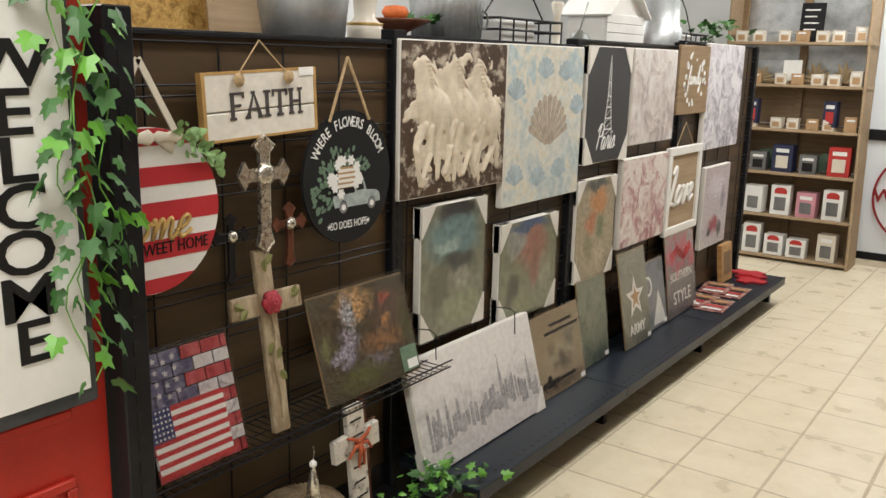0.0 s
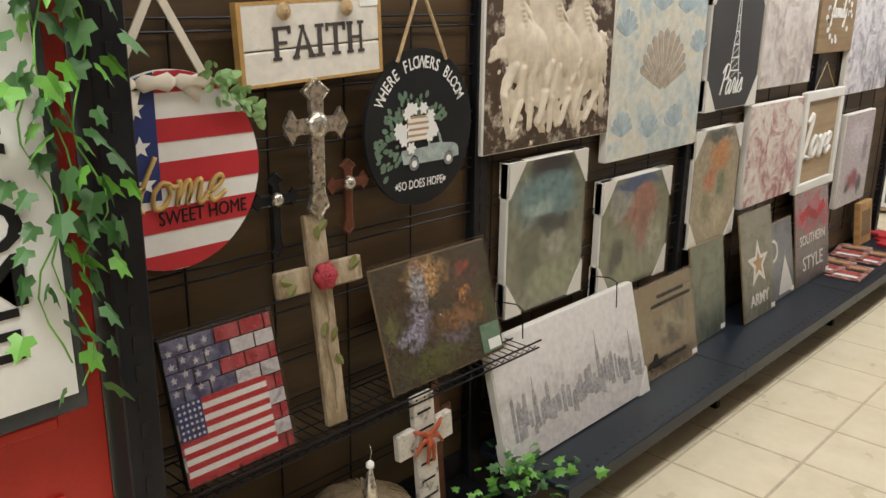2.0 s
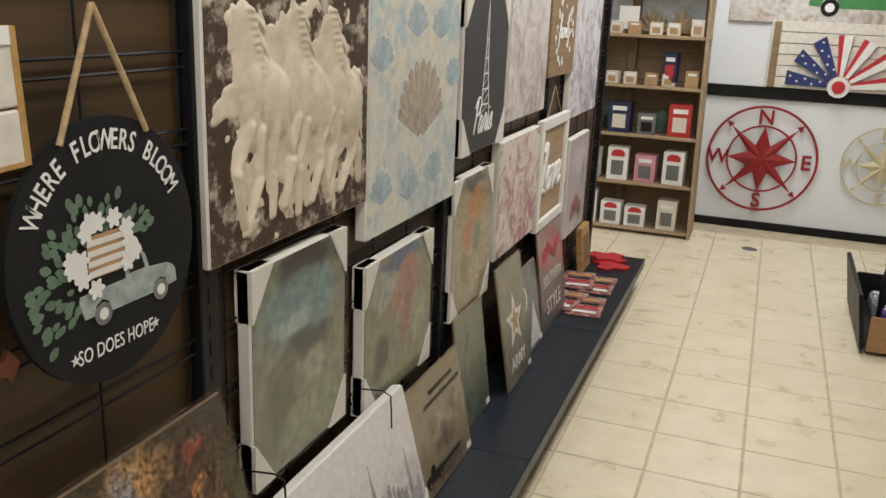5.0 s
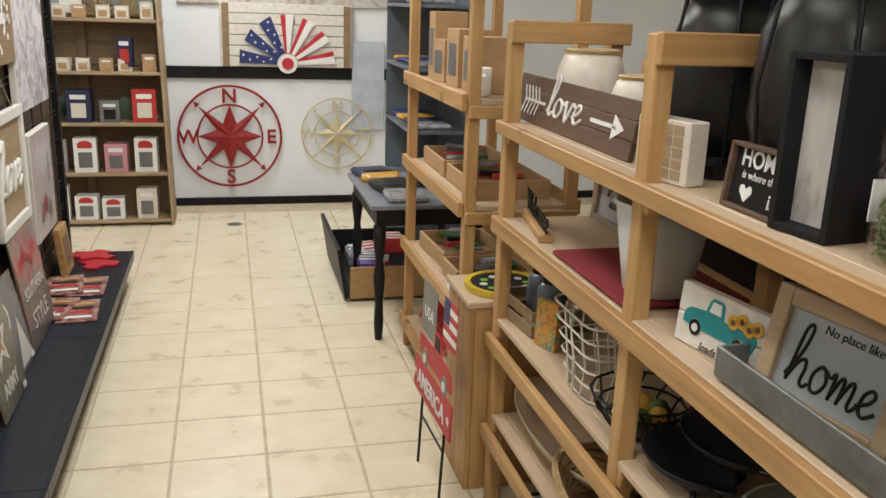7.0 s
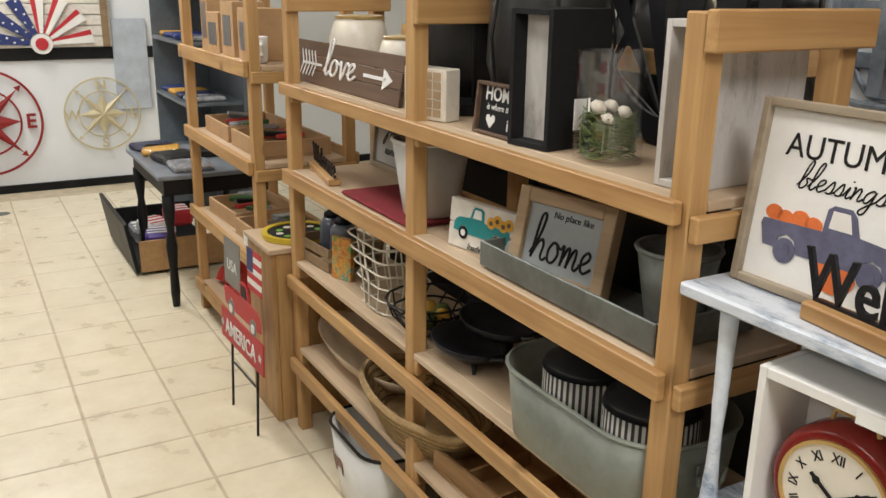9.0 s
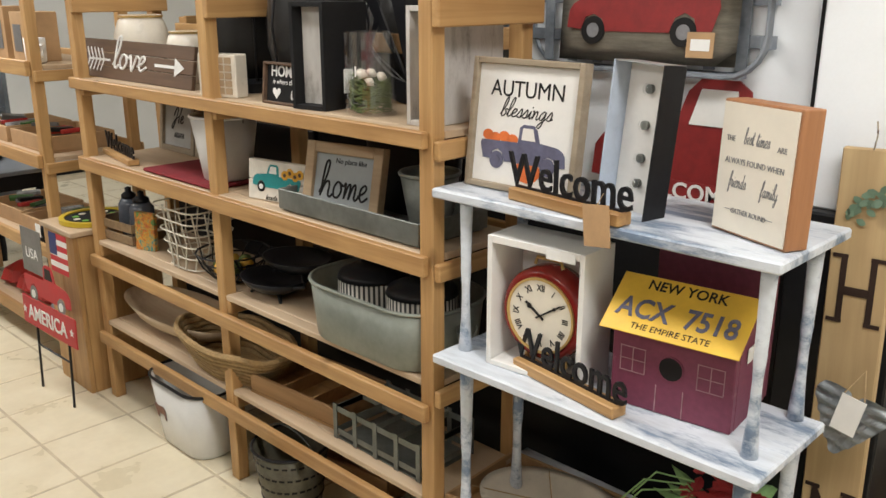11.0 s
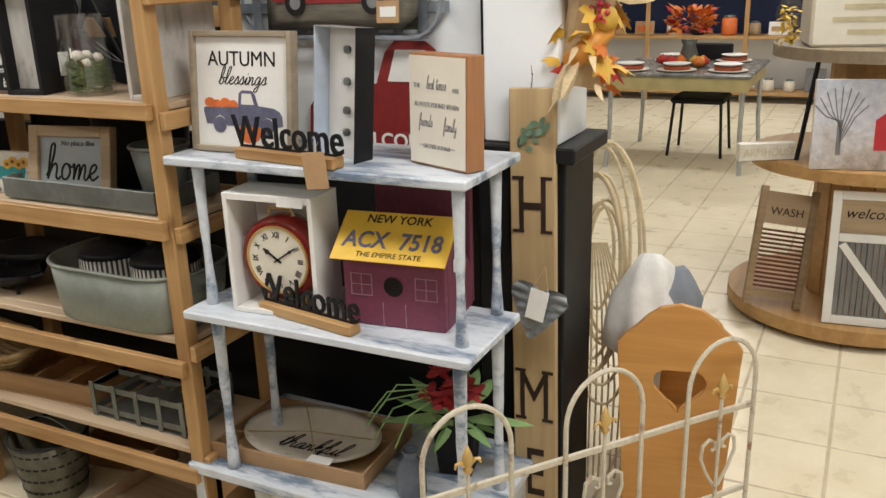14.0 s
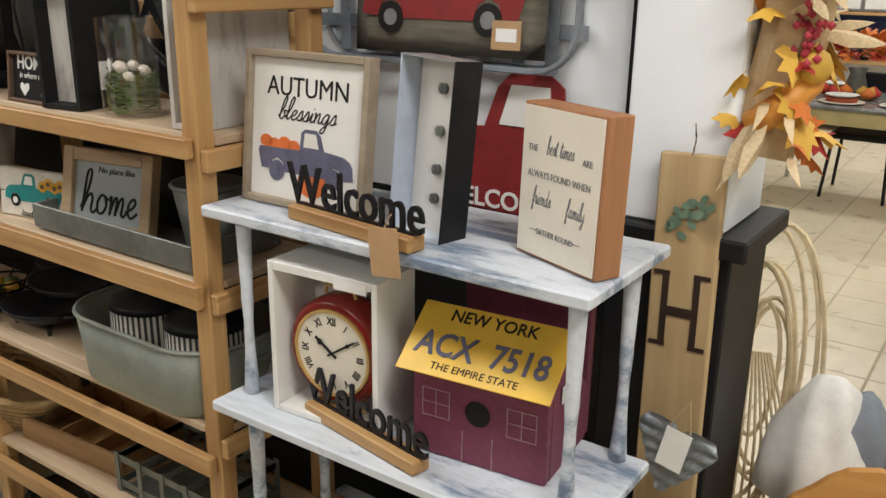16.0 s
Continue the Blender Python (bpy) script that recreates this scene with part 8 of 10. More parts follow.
M_CREAMMETAL = mat("cream_metal", (0.62, 0.55, 0.36), 0.5, 0.2, var=0.15, scale=14)
compass("compass_rose", "large red metal compass rose", -0.595, 0.552, 0.4, mat("red_metal", (0.3, 0.02, 0.022), 0.45, 0.2, var=0.2))
compass("compass_rose", "smaller cream metal compass rose", 0.24, 0.574, 0.287, M_CREAMMETAL)
sp = thing("fan_sign", "flag-painted windmill fan on white planks", "wall art", facing(-0.145, END - 0.05, 1.092, 0))
for i in range(6):
    part("plank", box(B(), (-0.5, 0.002 + i * 0.08, -0.012), (0.5, 0.076 + i * 0.08, 0), 0.002), M_WHITEBOARD, sp)
for s in (-1, 1):
    part("batten", box(B(), (s * 0.46 - 0.025, 0, 0.001), (s * 0.46 + 0.025, 0.47, 0.014), 0.002), M_RUSTIC, sp)
for k in range(7):
    a = radians(172 - k * 27.3)
    d, nn = Vector((math.cos(a), math.sin(a))), Vector((-math.sin(a), math.cos(a)))
    c = Vector((0.0, 0.03))
    mm = M_FLAGBLUE if k < 3 else M_FLAGRED
    pts = [c + d * 0.08 + nn * 0.02, c + d * 0.36 + nn * 0.05, c + d * 0.37 - nn * 0.05, c + d * 0.08 - nn * 0.02]
    part("blade", prism(B(), [(p.x, p.y) for p in pts], 0.016, 0.021), mm, sp)
    if k < 3:
        for q in range(5):
            p = c + d * (0.13 + q * 0.052) + nn * (0.014 if q % 2 else -0.014)
            part("star", star(B(), p.x, p.y, 0.012, 0.0212, 0.0222), M_WHITE, sp)
    else:
        pts = [c + d * 0.08 + nn * 0.005, c + d * 0.365 + nn * 0.012, c + d * 0.37 - nn * 0.05, c + d * 0.08 - nn * 0.02]
        part("stripe", prism(B(), [(p.x, p.y) for p in pts], 0.0212, 0.0222), M_WHITE, sp)
part("hub", disc(B(), 0, 0.03, 0.075, 0.0224, 0.032, 28), M_WHITE, sp)
part("hub_cap", disc(B(), 0, 0.03, 0.045, 0.0322, 0.038, 24), M_FLAGRED, sp)
bn = thing("car_banner", "pale printed banner with a green car", "banner", facing(-0.1, END - 0.02, 1.555, 0))
part("sheet", box(B(), (-0.85, 0, 0), (0.85, 0.42, 0.004)), painting("pale_street_print", [(0.1, (0.4, 0.3, 0.26)), (0.4, (0.6, 0.58, 0.55)), (0.8, (0.7, 0.7, 0.68))], 6, height=0.42, amount=0.6), bn)
truck(bn, 0.75, (0.05, 0.05), 0.0045, mat("green_car", (0.06, 0.25, 0.08), 0.4), M_INK, M_PAPER, thick=0.002)
solid("floor_drain", "small round metal floor drain cover", "drain", lathe(B(), [(0.055, 0.0008), (0.05, 0.003), (0.0004, 0.0035)], 24), M_GALVDARK, pose(-0.587, 7.71, 0))

# ---- rustic gift shelf at the end wall ----
gs = thing("gift_shelf", "rustic wooden shelf with six boards of boxed gifts", "shelf")
LV = [0.045, 0.385, 0.735, 1.085, 1.435, 1.765]
for i, z in enumerate(LV):
    x1 = -1.03 - 0.0 * i
    part("shelf_board", box(B(), (-2.1, 7.73, z - 0.022), (x1, 8.02, z), 0.003), M_TAN, gs)
for x in (-2.12, -1.62, -1.1):
    part("back_post", box(B(), (x, 8.025, 0), (x + 0.06, 8.065, 2.25), 0.003), M_RUSTIC, gs)
for i in range(6):
    part("back_board", box(B(), (-2.1, 8.068, i * 0.37), (-1.04, 8.085, i * 0.37 + 0.36)), M_RUSTIC if i < 4 else M_GALV, gs)
part("side_plank", box(B(), (-0.022, -0.012, 0), (0.0, 0.30, 2.25), 0.003, Matrix.Translation((-1.006, 7.735, 0)) @ pose(0, 0, 0, 0, -1.2, 0)), M_TAN, gs)
part("side_plank", box(B(), (-2.125, 7.73, 0), (-2.103, 8.02, 2.25), 0.003), M_TAN, gs)
M_NAVYBOX = mat("navy_card", (0.02, 0.025, 0.07), 0.5, var=0.15)
M_REDBOX = mat("red_card", (0.5, 0.035, 0.03), 0.5, var=0.15)
M_PINKBOX = mat("pink_card", (0.62, 0.28, 0.34), 0.5, var=0.15)
M_YELBOX = mat("amber_card", (0.6, 0.32, 0.04), 0.5, var=0.15)
M_GREYBOX = mat("grey_metal_jar", (0.2, 0.2, 0.2), 0.4, 0.3, var=0.3)


def gift_box(x, z, w, h, d, material, window=None, top=None, y=7.76):
    t = thing("gift_box", "small boxed gift with a picture window", "box", facing(x, y, z + 0.001, 0, 0, 0) @ pose(0, 0, 0, 0, R.uniform(-7, 7), 0), "boxed gifts")
    part("carton", box(B(), (-w / 2, 0, -d), (w / 2, h, 0), 0.002), material, t)
    part("window", box(B(), (-w * 0.3, h * 0.15, 0.0005), (w * 0.3, h * 0.6, 0.002)), window or M_GREYBOX, t)
    part("label", box(B(), (-w * 0.32, h * 0.72, 0.0005), (w * 0.32, h * 0.86, 0.002)), top or M_PAPER, t)
    if top is not None:
        part("lid_label", disc(B(), 0, h * 0.86, w * 0.28, 0.0021, 0.003, 14, w * 0.12), top, t)


for x, m_, h in ((-1.94, M_PAPER, 0.2), (-1.78, M_PAPER, 0.24), (-1.6, M_PAPER, 0.17), (-1.42, M_PAPER, 0.15), (-1.19, M_CREAMPLATE, 0.22)):
    gift_box(x, LV[0], 0.15 if h < 0.2 else 0.14, h, 0.12, m_, M_GREYBOX, M_REDBOX if x > -1.85 and m_ is M_PAPER else None)
for x, m_, h in ((-2.0, M_GREYBOX, 0.2), (-1.8, M_PAPER, 0.22), (-1.58, M_PAPER, 0.24), (-1.38, M_PINKBOX, 0.2), (-1.18, M_PAPER, 0.24)):
    gift_box(x, LV[1], 0.15, h, 0.12, m_, M_GREYBOX, M_REDBOX if m_ is M_PAPER and x > -1.7 else None)
for x, m_, h in ((-1.98, M_YELBOX, 0.22), (-1.79, M_GREYBOX, 0.15), (-1.6, M_NAVYBOX, 0.22), (-1.4, M_GREYBOX, 0.15), (-1.17, M_REDBOX, 0.23)):
    gift_box(x, LV[2], 0.16 if h > 0.2 else 0.13, h, 0.12, m_, M_CREAMPLATE if h > 0.2 else M_INK, None)
for lv in (3, 4, 5):
    for x in (-2.02, -1.88, -1.68, -1.55, -1.4, -1.28, -1.12):
        if lv == 3 and x in (-1.88, -1.28):
            gift_box(x, LV[lv] + 0.03, 0.1, 0.2, 0.08, M_NAVYBOX, M_REDBOX)
        gift_box(x, LV[lv], 0.09, 0.085 + 0.03 * (x == -1.12), 0.08, M_CREAMPLATE if R.random() < 0.6 else M_KRAFT, M_KRAFT)
for lv, xs in ((4, (-1.9, -1.45, -1.25)), (2, (-1.72, -1.32))):
    for x in xs:
        lo_ = thing("leaf_ornament", "cut metal leaf spray standing at the back", "ornament", facing(x, 7.97, LV[lv] + 0.001, 0), "leaf ornaments")
        for k in range(9):
            leaf(ME_SPRIG if lv == 2 else ME_HUSK, lo_, (0, 0.02, 0), R.uniform(0.1, 0.19), (math.cos(k * 0.39), math.sin(k * 0.39) + 0.05, 0.1))
wsn = thing("price_sign", "small white printed sign", "sign", facing(-1.6, 7.79, LV[4] + 0.03, 0))
part("card", box(B(), (-0.07, 0, 0), (0.07, 0.16, 0.004)), M_PAPER, wsn)
ckb = thing("chalkboard", "small black chalkboard with chalk words", "sign", facing(-1.5, 7.82, LV[5] + 0.001, 0, 6))
part("slate", box(B(), (-0.09, 0, 0), (0.09, 0.3, 0.01)), M_BLACKSIGN, ckb)
for i in range(4):
    part("chalk_line", box(B(), (-0.06, 0.24 - i * 0.05, 0.0105), (0.05 - 0.02 * (i % 2), 0.25 - i * 0.05, 0.0115)), M_PAPER, ckb)

# ---- black table, bin, grey shelf ----
bt = thing("black_table", "black turned-leg table with a grey top", "table")
part("tabletop", box(B(), (0.03, 5.28, 0.662), (0.62, 6.12, 0.684), 0.004), mat("grey_table_top", (0.2, 0.22, 0.25), 0.35, var=0.25), bt)
part("apron", box(B(), (0.06, 5.31, 0.58), (0.59, 6.09, 0.66)), M_BLACK, bt)
for x in (0.08, 0.57):
    for y in (5.33, 6.07):
        part("leg", lathe(B(), [(0.018, 0), (0.024, 0.08), (0.02, 0.2), (0.03, 0.32), (0.018, 0.4), (0.03, 0.5), (0.03, 0.58)], 12, pose(x, y, 0)), M_BLACK, bt, "", True)
M_PLASTICBAG = mat("clear_bag_stock", (0.35, 0.36, 0.38), 0.15, var=0.6, scale=24, bump=0.8)
for i, (x, y, m_) in enumerate(((0.18, 5.9, M_YELBOX), (0.2, 5.65, M_INK), (0.22, 5.42, M_PLASTICBAG), (0.42, 5.75, M_INK), (0.16, 6.02, M_NAVYBOX))):
    pk = thing("bagged_shirt", "folded shirt in a clear plastic bag", "package", pose(x, y, 0.685, 0, 0, R.uniform(-15, 15)), "bagged goods")
    part("cloth", box(B(), (-0.1, -0.1, 0), (0.1, 0.1, 0.035 + 0.008 * (i % 2)), 0.012), m_, pk)
    part("bag", box(B(), (-0.11, -0.11, 0.001), (0.11, 0.11, 0.046), 0.014), M_FILM, pk)
bin_ = thing("floor_bin", "open black floor bin of bagged flags", "bin", pose(0.0, 5.88, 0))
part("front", box(B(), (-0.01, 0, 0.02), (0.012, 0.85, 0.31), 0.003, pose(0, 0, 0, 0, -9, 0)), M_BLACK, bin_)
part("near_side", box(B(), (0.015, 0, 0.02), (0.5, 0.018, 0.2), 0.003), M_WARMWOOD, bin_)
part("far_side", box(B(), (0.015, 0.83, 0.02), (0.5, 0.85, 0.2), 0.003), M_BLACK, bin_)
part("base", box(B(), (0.015, 0.0185, 0.02), (0.5, 0.829, 0.04)), M_BLACK, bin_)
M_PURPLE = mat("violet_carton", (0.09, 0.05, 0.26), 0.4, var=0.2)
for i, (x, y, z, m_, w_) in enumerate(((0.13, 0.12, 0.041, M_PURPLE, 0.1), (0.14, 0.13, 0.135, M_PURPLE, 0.095), (0.2, 0.34, 0.041, M_FLAGRED, 0.12), (0.18, 0.36, 0.135, M_WHITE, 0.11), (0.3, 0.16, 0.041, M_FLAGBLUE, 0.11), (0.28, 0.22, 0.23, M_FLAGRED, 0.1), (0.17, 0.62, 0.041, M_PLASTICBAG, 0.13))):
    bg = thing("bagged_flag", "folded flag or carton in the floor bin", "package", pose(x, 5.88 + y, z, 0, 0, R.uniform(-20, 20)), "goods in the bin")
    part("folded_cloth", box(B(), (-w_ * 0.7, -w_, 0), (w_ * 0.7, w_, 0.09), 0.018), m_, bg)
    for k in range(3):
        part("stripe", box(B(), (-w_ * 0.6, -w_ * 0.7 + k * w_ * 0.55, 0.0905), (w_ * 0.6, -w_ * 0.45 + k * w_ * 0.55, 0.0915)), M_WHITE if m_ is not M_WHITE else M_FLAGRED, bg)
gsh = thing("steel_shelf", "grey steel shelf of packaged goods", "shelf")
M_STEEL = mat("blue_grey_steel", (0.16, 0.19, 0.22), 0.35, 0.3, var=0.4, scale=4)
for z in (0.55, 0.9, 1.25, 1.6):
    part("shelf_board", box(B(), (0.4, 6.2, z - 0.02), (0.75, 7.0, z), 0.002), M_STEEL, gsh)
part("back_panel", box(B(), (0.752, 6.2, 0.1), (0.765, 7.0, 2.1)), M_STEEL, gsh)
part("side_panel", box(B(), (0.4, 7.002, 0.0), (0.765, 7.015, 2.1)), M_STEEL, gsh)
for x in (0.4, 0.74):
    part("post", box(B(), (x, 6.175, 0), (x + 0.025, 6.198, 2.1)), M_STEEL, gsh)
for z in (0.9, 1.25, 1.6):
    for y in (6.32, 6.52, 6.72, 6.9):
        pk = thing("bagged_shirt", "flat packaged goods on the steel shelf", "package", pose(0.53, y, z + 0.001, 0, 0, R.uniform(-12, 12)), "bagged goods")
        part("cloth", box(B(), (-0.1, -0.08, 0), (0.12, 0.08, 0.03), 0.01), R.choice((M_PLASTICBAG, M_YELBOX, M_NAVYBOX, M_FLAGBLUE)), pk)
solid("wall_notice", "pale blue-grey board on the end wall", "board", box(B(), (0.36, END - 0.03, 0.6), (0.62, END - 0.02, 1.3), 0.002), mat("pale_grey_board", (0.5, 0.55, 0.62), 0.4))

# ---- second timber unit's stock ----
for y, w_, h in ((4.5, 0.15, 0.2), (4.72, 0.15, 0.22), (4.95, 0.14, 0.17), (5.08, 0.13, 0.28)):
    bx = thing("kraft_box", "kraft gift box with a clear window", "box", RW(0.25, y, 1.291, 0, 0, R.uniform(-8, 8)), "kraft boxes")
    part("carton", box(B(), (-w_ / 2, 0, -0.14), (w_ / 2, h, 0), 0.002), M_KRAFT, bx)
    part("window", box(B(), (-w_ * 0.3, h * 0.2, 0.0005), (w_ * 0.3, h * 0.75, 0.002)), M_GREYBOX, bx)
mg = thing("flag_mug", "small white mug with a flag badge", "mug", pose(0.26, 4.36, 1.291))
part("cup", lathe(B(), [(0.035, 0), (0.04, 0.01), (0.042, 0.1), (0.038, 0.1), (0.036, 0.012), (0.0004, 0.01)], 22), M_WHITE, mg, "", True)
part("handle", tube(B(), [(0.0, -0.04, 0.08), (0, -0.066, 0.07), (0, -0.066, 0.035), (0, -0.04, 0.022)], 0.006, 6), M_WHITE, mg)
for lv, zz in ((0, 0.921), (1, 0.531)):
    for y in (4.52, 4.95):
        bx = wood_tray("card_tray", "shallow kraft tray of small wrapped knives and tools", pose(0.39, y, zz, 0, 0, R.uniform(-3, 3)), 0.3, 0.38, 0.07, M_KRAFT, 0)
        for k in range(7):
            it = part("packet", box(B(), (-0.05, -0.02, 0), (0.06, 0.022, 0.018), 0.003, pose(R.uniform(-0.07, 0.06), -0.14 + k * 0.045, 0.045 + R.uniform(0, 0.03), R.uniform(-12, 12), R.uniform(-8, 8), R.uniform(-30, 30))), R.choice((M_INK, M_GREYBOX, M_LEAF, M_REDBOX, M_PLASTICBAG)), bx)
cap = thing("baseball_cap", "black cloth cap with a white tag", "hat", pose(0.28, 4.4, 0.531))
part("crown", lathe(B(), [(0.09, 0), (0.088, 0.04), (0.065, 0.085), (0.0004, 0.1)], 20), M_BLACKSIGN, cap, "", True)
part("tag", box(B(), (-0.093, -0.02, 0.03), (-0.091, 0.03, 0.085)), M_PAPER, cap)
for y in (4.5, 4.7, 4.9, 5.1):
    pk = thing("bagged_shirt", "crinkled plastic bag of small goods", "package", pose(0.34, y, 0.156, 0, 0, R.uniform(-20, 20)), "bagged goods")
    part("filled_bag", lathe(B(), [(0.06, 0), (0.1, 0.03), (0.08, 0.08), (0.02, 0.11), (0.0004, 0.112)], 14, None, 1, 1, 0.12, 5), R.choice((M_PLASTICBAG, M_REDBOX)), pk)
pd = thing("wood_pedestal", "pale plank pedestal box beside the shelves", "box", pose(0.3, 4.06, 0))
for i in range(2):
    part("front_plank", box(B(), (-0.165, -0.14 + i * 0.141, 0), (-0.147, -0.001 + i * 0.141, 0.66), 0.003), M_PINEZ, pd)
part("near_side", box(B(), (-0.146, -0.14, 0), (0.19, -0.122, 0.66), 0.003), M_PINEZ, pd)
part("far_side", box(B(), (-0.146, 0.122, 0), (0.19, 0.14, 0.66), 0.003), M_PINEZ, pd)
part("top", box(B(), (-0.175, -0.15, 0.661), (0.2, 0.15, 0.682), 0.003), M_PLY, pd)
rp = thing("round_plaque", "round dark plaque with a yellow rim lying flat", "plaque", pose(0.29, 4.05, 0.684))
part("plate", lathe(B(), [(0.12, 0), (0.12, 0.012), (0.0004, 0.012)], 36), M_BLACKSIGN, rp)
part("rim", washer(B(), 0, 0, 0.118, 0.138, 0, 0.018, 40), mat("yellow_rim", (0.55, 0.4, 0.03), 0.4), rp)
for k in range(10):
    a = k * 0.628
    part("motif", disc(B(), 0.075 * math.cos(a), 0.075 * math.sin(a), 0.014, 0.0125, 0.0145, 10), M_CREAMPLATE if k % 2 else M_LEAFB, rp)
am = thing("america_stake", "red truck yard stake lettered AMERICA with a flag", "sign", RW(0.03, 3.995, 0.0, 2, 0, 2))
part("stake_bar", tube(B(), [(-0.13, 0.19, 0), (0.135, 0.19, 0)], 0.004, 6), M_BLACKMETAL, am)
for s in (-0.143, 0.137):
    part("stake", tube(B(), [(s, 0, 0), (s + 0.008, 0.3, 0)], 0.005, 6), M_BLACKMETAL, am)
part("banner", box(B(), (-0.23, 0.27, 0.004), (0.23, 0.39, 0.01), 0.001), M_FLAGRED, am)
letters("AMERICA", 0.085, 0.002, M_PAPER, am, (-0.01, 0.3, 0.0105), width=0.95, bold=0.001)
for s in (-0.21, 0.2):
    part("star", star(B(), s, 0.33, 0.018, 0.0105, 0.012), M_PAPER, am)
truck(am, 0.4, (0.0, 0.38), 0.003, M_FLAGRED, M_GREYBOX, M_PAPER, M_INK, thick=0.003, flip=-1)
part("load_sign", box(B(), (-0.2, 0.5, 0.001), (-0.02, 0.68, 0.003)), M_GREYBOX, am)
letters("USA", 0.06, 0.001, M_PAPER, am, (-0.11, 0.56, 0.0032))
for i in range(7):
    part("flag_stripe", box(B(), (0.06, 0.55 + i * 0.022, 0.0), (0.2, 0.571 + i * 0.022, 0.002), 0, pose(0, 0, 0, 0, 0, 0)), M_FLAGRED if i % 2 == 0 else M_WHITE, am)
part("flag_canton", box(B(), (0.06, 0.62, 0.0022), (0.12, 0.704, 0.0032)), M_FLAGBLUE, am)


# ---- on top of the gondola ----
TZ = 1.626


gp_ = thing("wheat_picture", "golden wheat field picture in a gold frame", "picture", LW(-1.8, 1.85, TZ, 6))
part("canvas", box(B(), (-0.32, 0, -0.03), (0.32, 0.5, 0), 0.004), painting("golden_field_print", [(0.1, (0.24, 0.13, 0.03)), (0.4, (0.5, 0.3, 0.08)), (0.7, (0.6, 0.4, 0.14))], 26, height=0.5, amount=0.8), gp_)
bb = thing("bread_board", "thick brown wooden board stood on edge", "board", LW(-1.72, 2.22, TZ, 5))
part("board", box(B(), (-0.11, 0, -0.025), (0.11, 0.32, 0), 0.01), M_TAN, bb)
pail("zinc_pail", "large shiny galvanised pail", pose(-1.72, 2.44, TZ), 0.145, 0.17, 0.24, M_GALV)
jg = thing("milk_jug", "cream enamel jug with a yellow line", "jug", pose(-1.7, 2.73, TZ))
part("body", lathe(B(), [(0.055, 0), (0.06, 0.01), (0.06, 0.05), (0.035, 0.075), (0.04, 0.13), (0.045, 0.17), (0.04, 0.17)], 24), M_CREAMPLATE, jg, "", True)
part("yellow_line", lathe(B(), [(0.0605, 0.048), (0.0615, 0.054), (0.0605, 0.058)], 24), M_GOLD, jg)
bl_ = thing("pumpkin_bowl", "red pedestal bowl with pumpkin and leaves", "bowl", pose(-1.72, 2.93, TZ))
part("bowl", lathe(B(), [(0.06, 0), (0.03, 0.02), (0.035, 0.035), (0.12, 0.075), (0.115, 0.08), (0.03, 0.045), (0.0004, 0.04)], 26), M_COPPER, bl_, "", True)
part("pumpkin", lathe(B(), [(0.0004, 0.07), (0.035, 0.08), (0.045, 0.1), (0.035, 0.12), (0.0004, 0.125)], 24, pose(0.02, -0.04, 0), 1, 1, 0.07, 8), M_ORANGE, bl_, "", True)
for k in range(16):
    leaf(ME_IVY, bl_, (R.gauss(0.03, 0.03), R.gauss(0.05, 0.04), 0.08), 0.05, (R.uniform(-1, 1), R.uniform(-1, 1), R.uniform(-0.2, 0.8)), R.uniform(-40, 40))
cz = thing("corrugated_planter", "corrugated zinc planter on the unit top", "planter", pose(-1.74, 3.25, TZ))
part("body", lathe(B(), [(0.13, 0), (0.15, 0.3), (0.145, 0.3), (0.12, 0.01)], 96, None, 1, 1, 0.02, 32), M_GALV, cz, "", True)
part("ring_handle", washer(B(), 0, 0, 0.03, 0.036, 0, 0.006, 20), M_GALVDARK, cz).matrix_basis = pose(0.15, 0.02, 0.09, 90, 0, 90)
for y, w_, h in ((3.68, 0.5, 0.11), (5.55, 0.4, 0.12)):
    wc_ = thing("wire_caddy", "black wire plant caddy with a hoop handle", "caddy", pose(-1.7, y, TZ), "black wire caddies")
    for z in (0.004, h * 0.6, h):
        part("frame_wire", tube(B(), [(-0.09, -w_ / 2, z), (0.09, -w_ / 2, z), (0.09, w_ / 2, z), (-0.09, w_ / 2, z)], 0.005, 5, True), M_BLACKMETAL, wc_)
    for k in range(6):
        yy = -w_ / 2 + w_ * k / 5
        part("upright_wire", tube(B(), [(0.09, yy, 0), (0.09, yy, h)], 0.004, 5), M_BLACKMETAL, wc_)
    for s in (-1, 1):
        part("handle_wire", tube(B(), [(0, s * w_ / 2, h), (0, s * w_ * 0.2, h + 0.14), (0, 0, h + 0.2)], 0.004, 5), M_BLACKMETAL, wc_)
    part("carton", box(B(), (-0.07, -w_ * 0.4, 0.002), (0.07, w_ * 0.1, h * 0.95), 0.004), M_WHITE, wc_)
cs = thing("candle_stand", "pale turned wooden candlestick on the unit top", "candlestick", pose(-1.7, 4.05, TZ))
part("stem", lathe(B(), [(0.05, 0), (0.045, 0.015), (0.016, 0.03), (0.02, 0.08), (0.014, 0.14), (0.03, 0.2), (0.02, 0.21)], 20), M_CREAMPLATE, cs, "", True)
sc2 = thing("metal_scoop", "grey metal bird figure on a wire", "ornament", pose(-1.66, 4.2, TZ))
part("body", lathe(B(), [(0.05, 0), (0.06, 0.03), (0.04, 0.07), (0.0004, 0.1)], 16), M_GALVDARK, sc2, "", True)
